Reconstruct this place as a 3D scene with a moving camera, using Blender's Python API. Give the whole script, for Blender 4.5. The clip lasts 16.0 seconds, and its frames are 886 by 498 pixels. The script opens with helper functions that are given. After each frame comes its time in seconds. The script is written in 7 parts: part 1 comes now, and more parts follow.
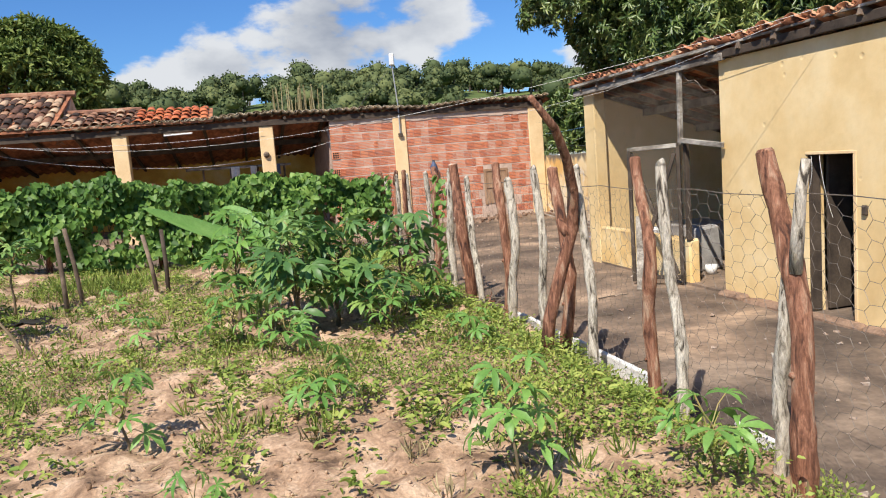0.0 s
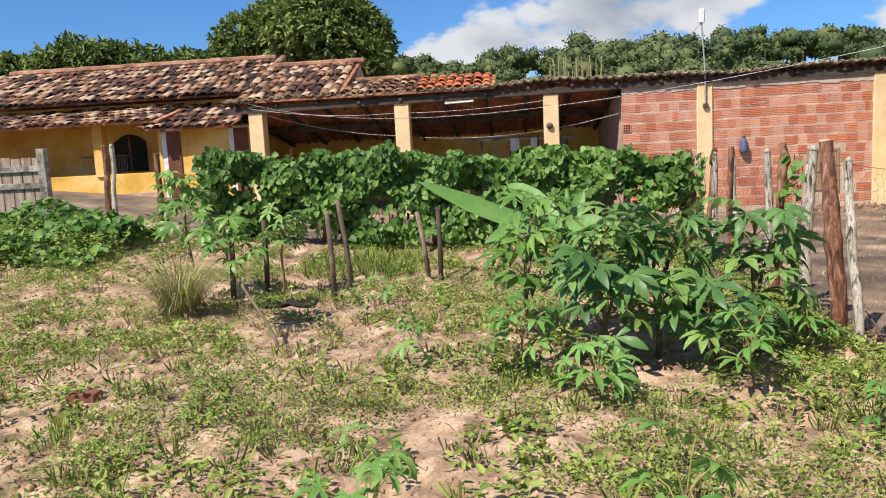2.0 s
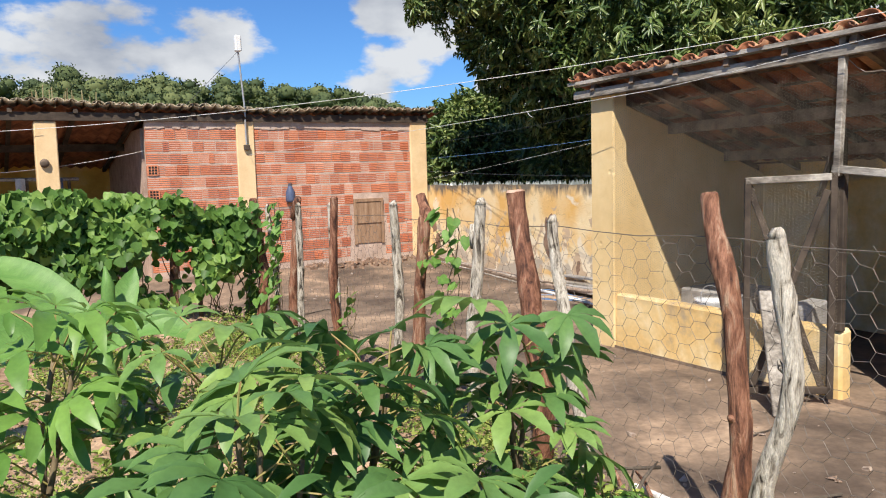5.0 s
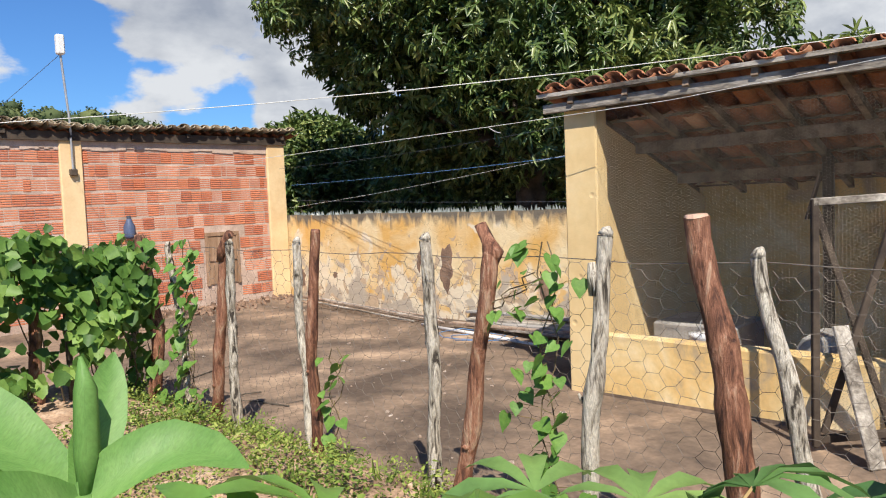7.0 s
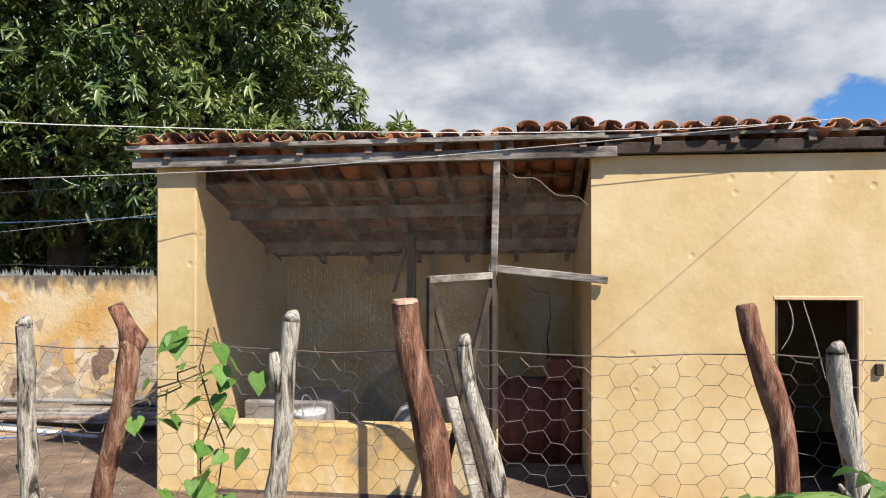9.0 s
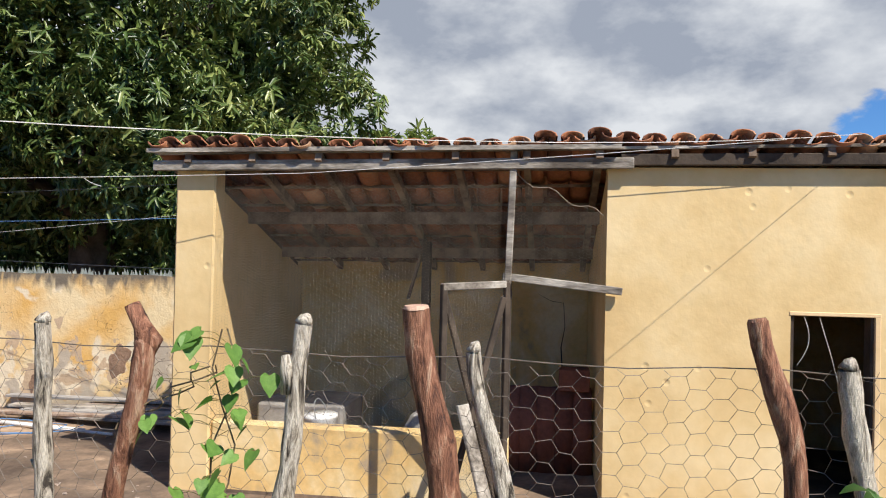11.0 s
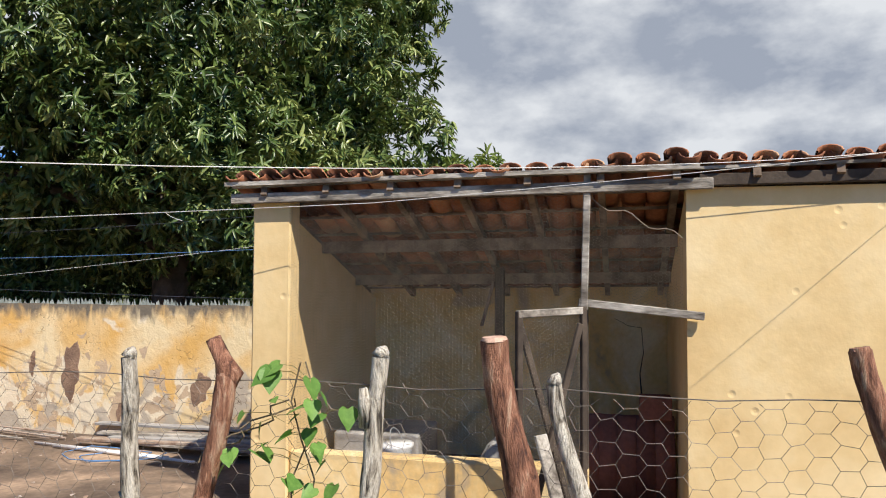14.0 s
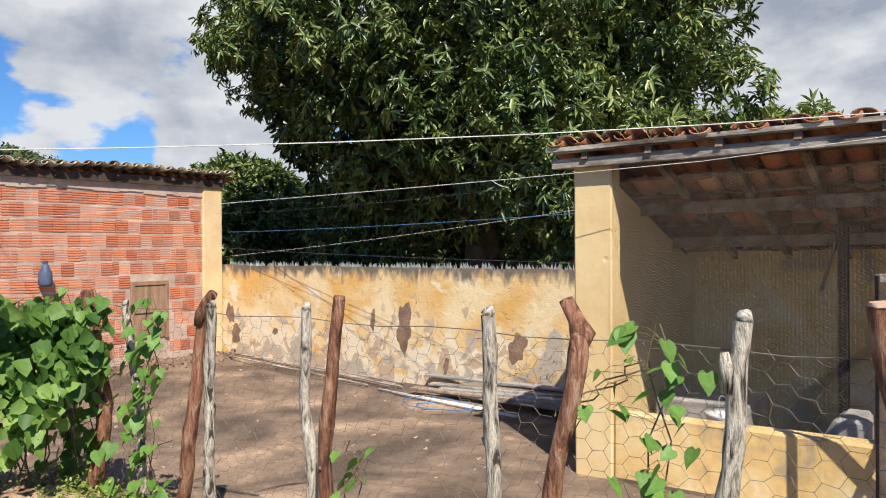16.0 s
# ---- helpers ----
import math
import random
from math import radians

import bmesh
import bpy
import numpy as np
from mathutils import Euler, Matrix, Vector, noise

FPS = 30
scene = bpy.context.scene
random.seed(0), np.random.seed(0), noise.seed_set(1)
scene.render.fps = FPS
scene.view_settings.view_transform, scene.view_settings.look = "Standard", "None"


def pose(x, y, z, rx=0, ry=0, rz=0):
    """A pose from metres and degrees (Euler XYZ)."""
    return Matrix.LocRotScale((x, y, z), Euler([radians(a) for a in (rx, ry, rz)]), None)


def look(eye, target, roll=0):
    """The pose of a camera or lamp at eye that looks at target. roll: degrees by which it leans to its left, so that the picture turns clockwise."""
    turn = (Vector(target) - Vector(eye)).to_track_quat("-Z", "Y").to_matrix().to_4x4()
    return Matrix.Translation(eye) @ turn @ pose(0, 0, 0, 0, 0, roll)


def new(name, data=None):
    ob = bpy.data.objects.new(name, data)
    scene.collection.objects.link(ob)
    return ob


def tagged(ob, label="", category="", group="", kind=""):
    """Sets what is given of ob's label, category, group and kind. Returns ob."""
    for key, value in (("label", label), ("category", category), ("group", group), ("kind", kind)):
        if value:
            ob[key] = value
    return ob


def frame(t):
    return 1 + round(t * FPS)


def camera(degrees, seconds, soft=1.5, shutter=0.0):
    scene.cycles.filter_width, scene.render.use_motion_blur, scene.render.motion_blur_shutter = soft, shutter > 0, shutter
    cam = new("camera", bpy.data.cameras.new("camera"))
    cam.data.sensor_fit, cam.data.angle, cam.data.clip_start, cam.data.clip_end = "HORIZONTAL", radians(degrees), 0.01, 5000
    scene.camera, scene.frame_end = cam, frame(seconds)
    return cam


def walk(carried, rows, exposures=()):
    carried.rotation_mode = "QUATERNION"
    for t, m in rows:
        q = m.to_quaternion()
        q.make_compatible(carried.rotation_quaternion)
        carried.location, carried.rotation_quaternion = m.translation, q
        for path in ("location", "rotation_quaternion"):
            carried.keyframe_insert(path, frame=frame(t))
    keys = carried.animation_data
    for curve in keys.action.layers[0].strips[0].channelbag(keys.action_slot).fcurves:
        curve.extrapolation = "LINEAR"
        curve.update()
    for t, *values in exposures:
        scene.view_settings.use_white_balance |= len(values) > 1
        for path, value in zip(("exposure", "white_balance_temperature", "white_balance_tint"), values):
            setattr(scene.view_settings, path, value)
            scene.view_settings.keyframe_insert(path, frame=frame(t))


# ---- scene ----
cam = camera(60.9, 16.0, soft=1.1)
PATH = [
    (0, (0.092, -0.329, 1.577), (0.586, 1.594, 1.336), -4.5),
    (0.5, (0.104, 0.162, 1.584), (0.395, 2.126, 1.348), -3.6),
    (1, (0.009, 0.604, 1.579), (0.104, 2.58, 1.287), -3.8),
    (1.5, (-0.042, 1.112, 1.563), (-0.197, 3.081, 1.246), -4.5),
    (2, (-0.139, 1.622, 1.577), (-0.33, 3.596, 1.315), -3.0),
    (2.5, (-0.206, 2.139, 1.565), (-0.062, 4.119, 1.322), -2.2),
    (3, (-0.139, 2.624, 1.567), (0.252, 4.569, 1.313), -2.5),
    (3.5, (-0.13, 3.082, 1.559), (0.463, 4.966, 1.245), -3.0),
    (4, (-0.064, 3.687, 1.557), (0.82, 5.454, 1.251), -3.3),
    (4.5, (-0.083, 4.198, 1.571), (0.91, 5.92, 1.349), -2.3),
    (7, (-0.634, 6.967, 1.597), (0.839, 8.314, 1.466), -2.2),
    (7.5, (-0.596, 7.285, 1.625), (1.13, 8.292, 1.536), -1.8),
    (8, (-0.43, 7.552, 1.657), (1.445, 8.247, 1.622), -0.7),
    (8.5, (-0.432, 7.689, 1.68), (1.524, 8.105, 1.656), -0.1),
    (9, (-0.471, 7.852, 1.68), (1.516, 8.086, 1.689), 0.0),
    (9.2, (-0.474, 7.865, 1.68), (1.515, 8.075, 1.701), 0.1),
    (11.3, (-0.496, 7.822, 1.677), (1.481, 8.122, 1.708), 1.4),
    (11.5, (-0.5, 7.82, 1.675), (1.474, 8.141, 1.706), 1.2),
    (12, (-0.51, 7.835, 1.678), (1.446, 8.247, 1.714), 1.6),
    (12.5, (-0.552, 7.931, 1.674), (1.302, 8.679, 1.72), 1.3),
    (13, (-0.587, 8.039, 1.676), (1.125, 9.072, 1.713), 0.6),
    (13.5, (-0.515, 7.95, 1.694), (1.31, 8.765, 1.755), 0.3),
    (14, (-0.447, 7.864, 1.706), (1.497, 8.326, 1.795), 0.3),
    (14.5, (-0.469, 7.945, 1.698), (1.434, 8.554, 1.781), 0.4),
    (15, (-0.533, 8.083, 1.694), (1.22, 9.046, 1.744), 0.1),
    (15.5, (-0.566, 8.126, 1.69), (1.083, 9.258, 1.717), -0.2),
    (16, (-0.575, 8.099, 1.695), (1.061, 9.25, 1.69), -0.3),
]
walk(cam, [(t, look(eye, target, roll)) for t, eye, target, roll in PATH])

# ---- sky, sun, exposure ----
SUN = Vector((-0.54, -0.62, 1.0)).normalized()
scene.view_settings.exposure = 0.5
world = bpy.data.worlds.new("sky")
scene.world = world
world.use_nodes = True
wn, wl = world.node_tree.nodes, world.node_tree.links
wn.clear()
w_out, w_bg = wn.new("ShaderNodeOutputWorld"), wn.new("ShaderNodeBackground")
w_sky = wn.new("ShaderNodeTexSky")
w_sky.sky_type, w_sky.sun_disc = "NISHITA", False
w_sky.sun_elevation, w_sky.sun_rotation = math.asin(SUN.z), math.atan2(SUN.x, SUN.y)
w_sky.air_density, w_sky.dust_density, w_sky.ozone_density = 1.0, 0.3, 4.0
w_co, w_sep = wn.new("ShaderNodeTexCoord"), wn.new("ShaderNodeSeparateXYZ")
wl.new(w_co.outputs["Generated"], w_sep.inputs[0])


def wmath(op, a, b=None, clamp=False):
    n = wn.new("ShaderNodeMath")
    n.operation, n.use_clamp = op, clamp
    for i, v in enumerate((a, b)):
        if v is not None:
            if isinstance(v, (int, float)):
                n.inputs[i].default_value = v
            else:
                wl.new(v, n.inputs[i])
    return n.outputs[0]


# cumulus on a flattened dome: heaps near the horizon, a wider grey sheet to the east
w_vec = wn.new("ShaderNodeCombineXYZ")
wl.new(w_sep.outputs["X"], w_vec.inputs[0])
wl.new(w_sep.outputs["Y"], w_vec.inputs[1])
wl.new(wmath("MULTIPLY", w_sep.outputs["Z"], 1.9), w_vec.inputs[2])
w_n1, w_n2 = wn.new("ShaderNodeTexNoise"), wn.new("ShaderNodeTexNoise")
w_map = wn.new("ShaderNodeMapping")
w_map.inputs["Location"].default_value = (3.1, 1.7, 0.4)
wl.new(w_vec.outputs[0], w_map.inputs["Vector"])
for n, s, d in ((w_n1, 2.7, 9.0), (w_n2, 5.5, 8.0)):
    wl.new(w_map.outputs[0], n.inputs["Vector"])
    n.inputs["Scale"].default_value, n.inputs["Detail"].default_value, n.inputs["Roughness"].default_value = s, d, 0.55


def cloud_bank(az, el, radius, weight):
    """More or less cloud about one bearing (degrees from north, degrees up)."""
    a, e = radians(az), radians(el)
    dot, rng_ = wn.new("ShaderNodeVectorMath"), wn.new("ShaderNodeMapRange")
    dot.operation = "DOT_PRODUCT"
    wl.new(w_co.outputs["Generated"], dot.inputs[0])
    dot.inputs[1].default_value = (math.sin(a) * math.cos(e), math.cos(a) * math.cos(e), math.sin(e))
    wl.new(dot.outputs["Value"], rng_.inputs["Value"])
    rng_.interpolation_type = "SMOOTHSTEP"
    rng_.inputs["From Min"].default_value, rng_.inputs["From Max"].default_value = math.cos(radians(radius)), 1.0
    rng_.inputs["To Min"].default_value, rng_.inputs["To Max"].default_value = 0.0, weight
    return rng_.outputs[0]


w_east = wmath("MULTIPLY", wmath("MINIMUM", wmath("ADD", w_sep.outputs["X"], -0.50), 0.35), 0.42)
w_low = wmath("MULTIPLY", wmath("SUBTRACT", 0.30, w_sep.outputs["Z"], True), 0.30)
w_heap = wmath("ADD", wmath("MULTIPLY", wmath("ADD", w_n1.outputs["Fac"], -0.5), 1.5), wmath("MULTIPLY", wmath("ADD", w_n2.outputs["Fac"], -0.5), 0.9))
w_cov = wmath("ADD", wmath("ADD", wmath("ADD", w_heap, 0.5), w_east), w_low)
for bank in ((3.0, 10.5, 9.0, 0.16), (12.5, 8.5, 9.0, 0.20), (-5.0, 6.2, 7.0, 0.17), (27.0, 5.2, 5.0, 0.12), (27.5, 17.0, 10.0, 0.26), (37.0, 8.2, 4.5, 0.16),
             (-11.0, 13.0, 9.0, -0.16), (22.0, 9.0, 6.0, -0.16), (31.0, 8.4, 5.5, -0.20), (114.0, 11.0, 9.0, -0.34), (7.0, 24.0, 10.0, -0.10), (85.0, 15.0, 46.0, 0.30)):
    w_cov = wmath("ADD", w_cov, cloud_bank(*bank))
w_mask = wn.new("ShaderNodeMapRange")
w_mask.inputs["From Min"].default_value, w_mask.inputs["From Max"].default_value = 0.53, 0.63
w_mask.interpolation_type = "SMOOTHSTEP"
wl.new(w_cov, w_mask.inputs["Value"])
# lit rims, greyer hearts
w_thick = wmath("MULTIPLY", wmath("SUBTRACT", 0.62, wmath("MINIMUM", w_cov, 0.84)), 0.36)
w_tone = wmath("ADD", wmath("ADD", wmath("MULTIPLY", w_heap, 0.3), w_n2.outputs["Fac"]), w_thick)
w_ramp = wn.new("ShaderNodeValToRGB")
w_ramp.color_ramp.elements[0].position, w_ramp.color_ramp.elements[0].color = 0.34, (3.3, 3.7, 4.5, 1)
w_ramp.color_ramp.elements[1].position, w_ramp.color_ramp.elements[1].color = 0.60, (7.1, 7.35, 7.7, 1)
wl.new(w_tone, w_ramp.inputs[0])
w_mix = wn.new("ShaderNodeMix")
w_mix.data_type = "RGBA"
wl.new(w_mask.outputs[0], w_mix.inputs["Factor"])
w_tint = wn.new("ShaderNodeMix")
w_tint.data_type, w_tint.blend_type = "RGBA", "MULTIPLY"
w_tint.inputs["Factor"].default_value = 1.0
w_tint.inputs["B"].default_value = (0.55, 0.88, 1.28, 1)
wl.new(w_sky.outputs[0], w_tint.inputs["A"])
wl.new(w_tint.outputs["Result"], w_mix.inputs["A"])
wl.new(w_ramp.outputs[0], w_mix.inputs["B"])
wl.new(w_mix.outputs["Result"], w_bg.inputs["Color"])
w_bg.inputs["Strength"].default_value = 0.075
wl.new(w_bg.outputs[0], w_out.inputs["Surface"])

sun = new("sun", bpy.data.lights.new("sun", "SUN"))
sun.data.energy, sun.data.angle, sun.data.color = 5.0, radians(0.5), (1.0, 0.925, 0.82)
sun.matrix_world = look(SUN * 60, (0, 0, 0))

# ---- helpers for materials and meshes ----
rnd = random.Random(7)
noise3 = noise.noise


def material(name, stops, scale=3.0, rough=0.85, bump=0.2, fine=60.0, metal=0.0, spread=0.0, island=False,
             wave=None, stretch=(1, 1, 1), translucent=0.0, spec=0.3, distort=0.0, grain=(0.82, 1.15), pits=0.0):
    """A surface of two noises: broad patches through a colour ramp, fine grain in colour and relief."""
    m = bpy.data.materials.new(name)
    m.use_nodes = True
    nt = m.node_tree
    N, L = nt.nodes, nt.links
    bs, out = N["Principled BSDF"], N["Material Output"]
    co, mp = N.new("ShaderNodeTexCoord"), N.new("ShaderNodeMapping")
    mp.inputs["Scale"].default_value = stretch
    L.new(co.outputs["Object"], mp.inputs["Vector"])
    n1, n2 = N.new("ShaderNodeTexNoise"), N.new("ShaderNodeTexNoise")
    for n, s, d in ((n1, scale, 6.0), (n2, fine, 4.0)):
        L.new(mp.outputs[0], n.inputs["Vector"])
        n.inputs["Scale"].default_value, n.inputs["Detail"].default_value = s, d
        n.inputs["Roughness"].default_value = 0.6
    n1.inputs["Distortion"].default_value = distort
    ramp = N.new("ShaderNodeValToRGB")
    el = ramp.color_ramp.elements
    while len(el) < len(stops):
        el.new(0.5)
    for e, (p, c) in zip(el, stops):
        e.position, e.color = p, (*c, 1)
    fac = n1.outputs["Fac"]
    if spread:
        src = N.new("ShaderNodeNewGeometry").outputs["Random Per Island"] if island else N.new("ShaderNodeObjectInfo").outputs["Random"]
        ma = N.new("ShaderNodeMath")
        ma.operation = "MULTIPLY_ADD"
        sub = N.new("ShaderNodeMath")
        sub.operation = "SUBTRACT"
        L.new(src, sub.inputs[0])
        sub.inputs[1].default_value = 0.5
        L.new(sub.outputs[0], ma.inputs[0])
        ma.inputs[1].default_value = spread
        L.new(fac, ma.inputs[2])
        fac = ma.outputs[0]
    L.new(fac, ramp.inputs[0])
    tone = N.new("ShaderNodeMapRange")
    tone.inputs["From Min"].default_value, tone.inputs["From Max"].default_value = 0.25, 0.75
    tone.inputs["To Min"].default_value, tone.inputs["To Max"].default_value = grain
    L.new(n2.outputs["Fac"], tone.inputs["Value"])
    mul = N.new("ShaderNodeMix")
    mul.data_type, mul.blend_type = "RGBA", "MULTIPLY"
    mul.inputs["Factor"].default_value = 1.0
    L.new(ramp.outputs[0], mul.inputs["A"])
    L.new(tone.outputs[0], mul.inputs["B"])
    colour = mul.outputs["Result"]
    L.new(colour, bs.inputs["Base Color"])
    bs.inputs["Roughness"].default_value, bs.inputs["Metallic"].default_value = rough, metal
    bs.inputs["Specular IOR Level"].default_value = spec
    if bump:
        add = N.new("ShaderNodeMath")
        add.operation = "MULTIPLY_ADD"
        L.new(n2.outputs["Fac"], add.inputs[0])
        add.inputs[1].default_value = 0.35
        L.new(n1.outputs["Fac"], add.inputs[2])
        height = add.outputs[0]
        if wave:
            wv = N.new("ShaderNodeTexWave")
            wv.wave_type, wv.bands_direction = "BANDS", wave[0]
            wv.inputs["Scale"].default_value, wv.inputs["Distortion"].default_value = wave[1], wave[2]
            L.new(co.outputs["Object"], wv.inputs["Vector"])
            ad2 = N.new("ShaderNodeMath")
            ad2.operation = "MULTIPLY_ADD"
            L.new(wv.outputs["Fac"], ad2.inputs[0])
            ad2.inputs[1].default_value = wave[3]
            L.new(height, ad2.inputs[2])
            height = ad2.outputs[0]
        if pits:
            vo, pm, pw = N.new("ShaderNodeTexVoronoi"), N.new("ShaderNodeMapRange"), N.new("ShaderNodeMath")
            vo.inputs["Scale"].default_value = pits
            L.new(co.outputs["Object"], vo.inputs["Vector"])
            pm.inputs["From Min"].default_value, pm.inputs["From Max"].default_value = 0.05, 0.14
            L.new(vo.outputs["Distance"], pm.inputs["Value"])
            pw.operation = "MULTIPLY_ADD"
            L.new(pm.outputs[0], pw.inputs[0])
            pw.inputs[1].default_value = 0.5
            L.new(height, pw.inputs[2])
            height = pw.outputs[0]
        bp = N.new("ShaderNodeBump")
        bp.inputs["Strength"].default_value, bp.inputs["Distance"].default_value = bump, 0.02
        L.new(height, bp.inputs["Height"])
        L.new(bp.outputs[0], bs.inputs["Normal"])
    if translucent:
        tr, mx = N.new("ShaderNodeBsdfTranslucent"), N.new("ShaderNodeMixShader")
        L.new(colour, tr.inputs["Color"])
        mx.inputs[0].default_value = translucent
        L.new(bs.outputs[0], mx.inputs[1])
        L.new(tr.outputs[0], mx.inputs[2])
        L.new(mx.outputs[0], out.inputs["Surface"])
    return m


class Geo:
    """Collects vertices and faces for one mesh."""

    def __init__(self):
        self.v, self.f = [], []

    def add(self, verts, faces):
        k = len(self.v)
        self.v += [tuple(p) for p in verts]
        self.f += [tuple(i + k for i in f) for f in faces]
        return self

    def box(self, x0, x1, y0, y1, z0, z1, m=None, jitter=0.0, rng=None):
        p = [Vector((x, y, z)) for z in (z0, z1) for y in (y0, y1) for x in (x0, x1)]
        if jitter:
            p = [q + Vector([(rng or rnd).uniform(-jitter, jitter) for _ in range(3)]) for q in p]
        if m:
            p = [m @ q for q in p]
        return self.add(p, [(0, 2, 3, 1), (4, 5, 7, 6), (0, 1, 5, 4), (2, 6, 7, 3), (0, 4, 6, 2), (1, 3, 7, 5)])

    def beam(self, a, b, w, h, up=(0, 0, 1)):
        """A bar from a to b, w wide across and h high."""
        a, b = Vector(a), Vector(b)
        d = (b - a).normalized()
        s = d.cross(Vector(up)).normalized()
        u = s.cross(d)
        p = [o + s * (i * w / 2) + u * (j * h / 2) for o in (a, b) for j in (-1, 1) for i in (-1, 1)]
        return self.add(p, [(0, 1, 3, 2), (4, 6, 7, 5), (0, 4, 5, 1), (2, 3, 7, 6), (0, 2, 6, 4), (1, 5, 7, 3)])

    def tube(self, pts, radii, n=8, rough=0.0, rng=None, caps=True):
        rng = rng or rnd
        pts = [Vector(p) for p in pts]
        k, ref = len(self.v), Vector((0.31, 0.87, 0.12))
        for i, p in enumerate(pts):
            d = (pts[min(i + 1, len(pts) - 1)] - pts[max(i - 1, 0)]).normalized()
            if abs(d.dot(ref.normalized())) > 0.95:
                ref = Vector((0.9, -0.2, 0.3))
            s = d.cross(ref).normalized()
            u = s.cross(d)
            r = radii[i] if hasattr(radii, "__len__") else radii
            for j in range(n):
                a = 2 * math.pi * j / n
                q = r * (1 + rng.uniform(-rough, rough)) if rough else r
                self.v.append(tuple(p + s * (q * math.cos(a)) + u * (q * math.sin(a))))
        for i in range(len(pts) - 1):
            for j in range(n):
                a, b = k + i * n + j, k + i * n + (j + 1) % n
                self.f.append((a, b, b + n, a + n))
        if caps:
            self.f.append(tuple(k + j for j in reversed(range(n))))
            self.f.append(tuple(k + (len(pts) - 1) * n + j for j in range(n)))
        return self

    def mesh(self, name, smooth=False, bevel=0.0, seg=1):
        me = bpy.data.meshes.new(name)
        me.from_pydata(self.v, [], self.f)
        if bevel:
            bm = bmesh.new()
            bm.from_mesh(me)
            bmesh.ops.remove_doubles(bm, verts=bm.verts, dist=1e-5)
            bmesh.ops.bevel(bm, geom=[e for e in bm.edges if len(e.link_faces) == 2 and e.calc_face_angle(0) > 0.6], offset=bevel,
                            segments=seg, affect="EDGES", clamp_overlap=True)
            bm.to_mesh(me)
            bm.free()
        if smooth:
            me.polygons.foreach_set("use_smooth", [True] * len(me.polygons))
        me.update()
        return me


def thing(name, label, category, group="", at=(0, 0, 0)):
    ob = tagged(new(name), label, category, group)
    ob.location = at
    return ob


def part(name, geo, mat, parent=None, label="", smooth=False, bevel=0.0, kind=""):
    """Links a mesh as one object under a thing or a part; geo is a Geo or a finished mesh."""
    me = geo if isinstance(geo, bpy.types.Mesh) else geo.mesh(name, smooth, bevel)
    if not me.materials:
        me.materials.append(mat)
    ob = new(name, me)
    if parent:
        ob.parent = parent
        ob.matrix_parent_inverse = Matrix.Translation(-world_place(parent))
    return tagged(ob, label, kind=kind)


def world_place(ob):
    p = Vector(ob.location) if not ob.parent else Vector((0, 0, 0))
    if ob.parent and not ob.parent.parent:
        p = Vector((0, 0, 0))
    return p


def structure(name, geo, mat, label, category, smooth=False, bevel=0.0):
    return tagged(part(name, geo, mat, None, label, smooth, bevel), category=category, kind="structure")


def mesh_np(name, V, F, smooth=False):
    me = bpy.data.meshes.new(name)
    F = np.asarray(F)
    nv, nf, k = len(V), len(F), F.shape[1]
    me.vertices.add(nv)
    me.vertices.foreach_set("co", np.asarray(V, dtype=np.float32).ravel())
    me.loops.add(nf * k)
    me.loops.foreach_set("vertex_index", F.astype(np.int32).ravel())
    me.polygons.add(nf)
    me.polygons.foreach_set("loop_start", np.arange(0, nf * k, k, dtype=np.int32))
    if smooth:
        me.polygons.foreach_set("use_smooth", np.ones(nf, dtype=bool))
    me.update(calc_edges=True)
    me.validate()
    return me


def unit(a):
    return a / np.maximum(np.linalg.norm(a, axis=1, keepdims=True), 1e-9)


def leaf_blades(pos, way, up, length, width, fold=0.25, droop=0.15, broad=0.45):
    """Folded blades, six corners each: pos (n,3) the foot, way the direction, up the face's normal."""
    way = unit(way)
    side = unit(np.cross(way, up))
    nrm = np.cross(side, way)
    L, W = np.asarray(length)[:, None], np.asarray(width)[:, None]
    mid1, mid2, tip = pos + way * L * broad * 0.55, pos + way * L * 0.72 - nrm * L * droop * 0.4, pos + way * L - nrm * L * droop
    V = np.stack([pos, mid1 + side * W * 0.5 + nrm * W * fold, mid2 + side * W * 0.38 + nrm * W * fold, tip,
                  mid2 - side * W * 0.38 + nrm * W * fold, mid1 - side * W * 0.5 + nrm * W * fold], axis=1).reshape(-1, 3)
    k = np.arange(len(pos))[:, None] * 6
    F = np.concatenate([k + np.array([[0, 1, 2, 3]]), k + np.array([[0, 3, 4, 5]])], axis=1).reshape(-1, 4)
    return V, F


def leaf_quads(pos, way, up, length, width, fold=0.2):
    """Small pointed leaves, four corners each, folded along the middle."""
    way = unit(way)
    side = unit(np.cross(way, up))
    nrm = np.cross(side, way)
    L, W = np.asarray(length)[:, None], np.asarray(width)[:, None]
    mid = pos + way * L * 0.5 + nrm * W * fold
    V = np.stack([pos, mid + side * W * 0.5, pos + way * L, mid - side * W * 0.5], axis=1).reshape(-1, 3)
    return V, np.arange(len(V)).reshape(-1, 4)


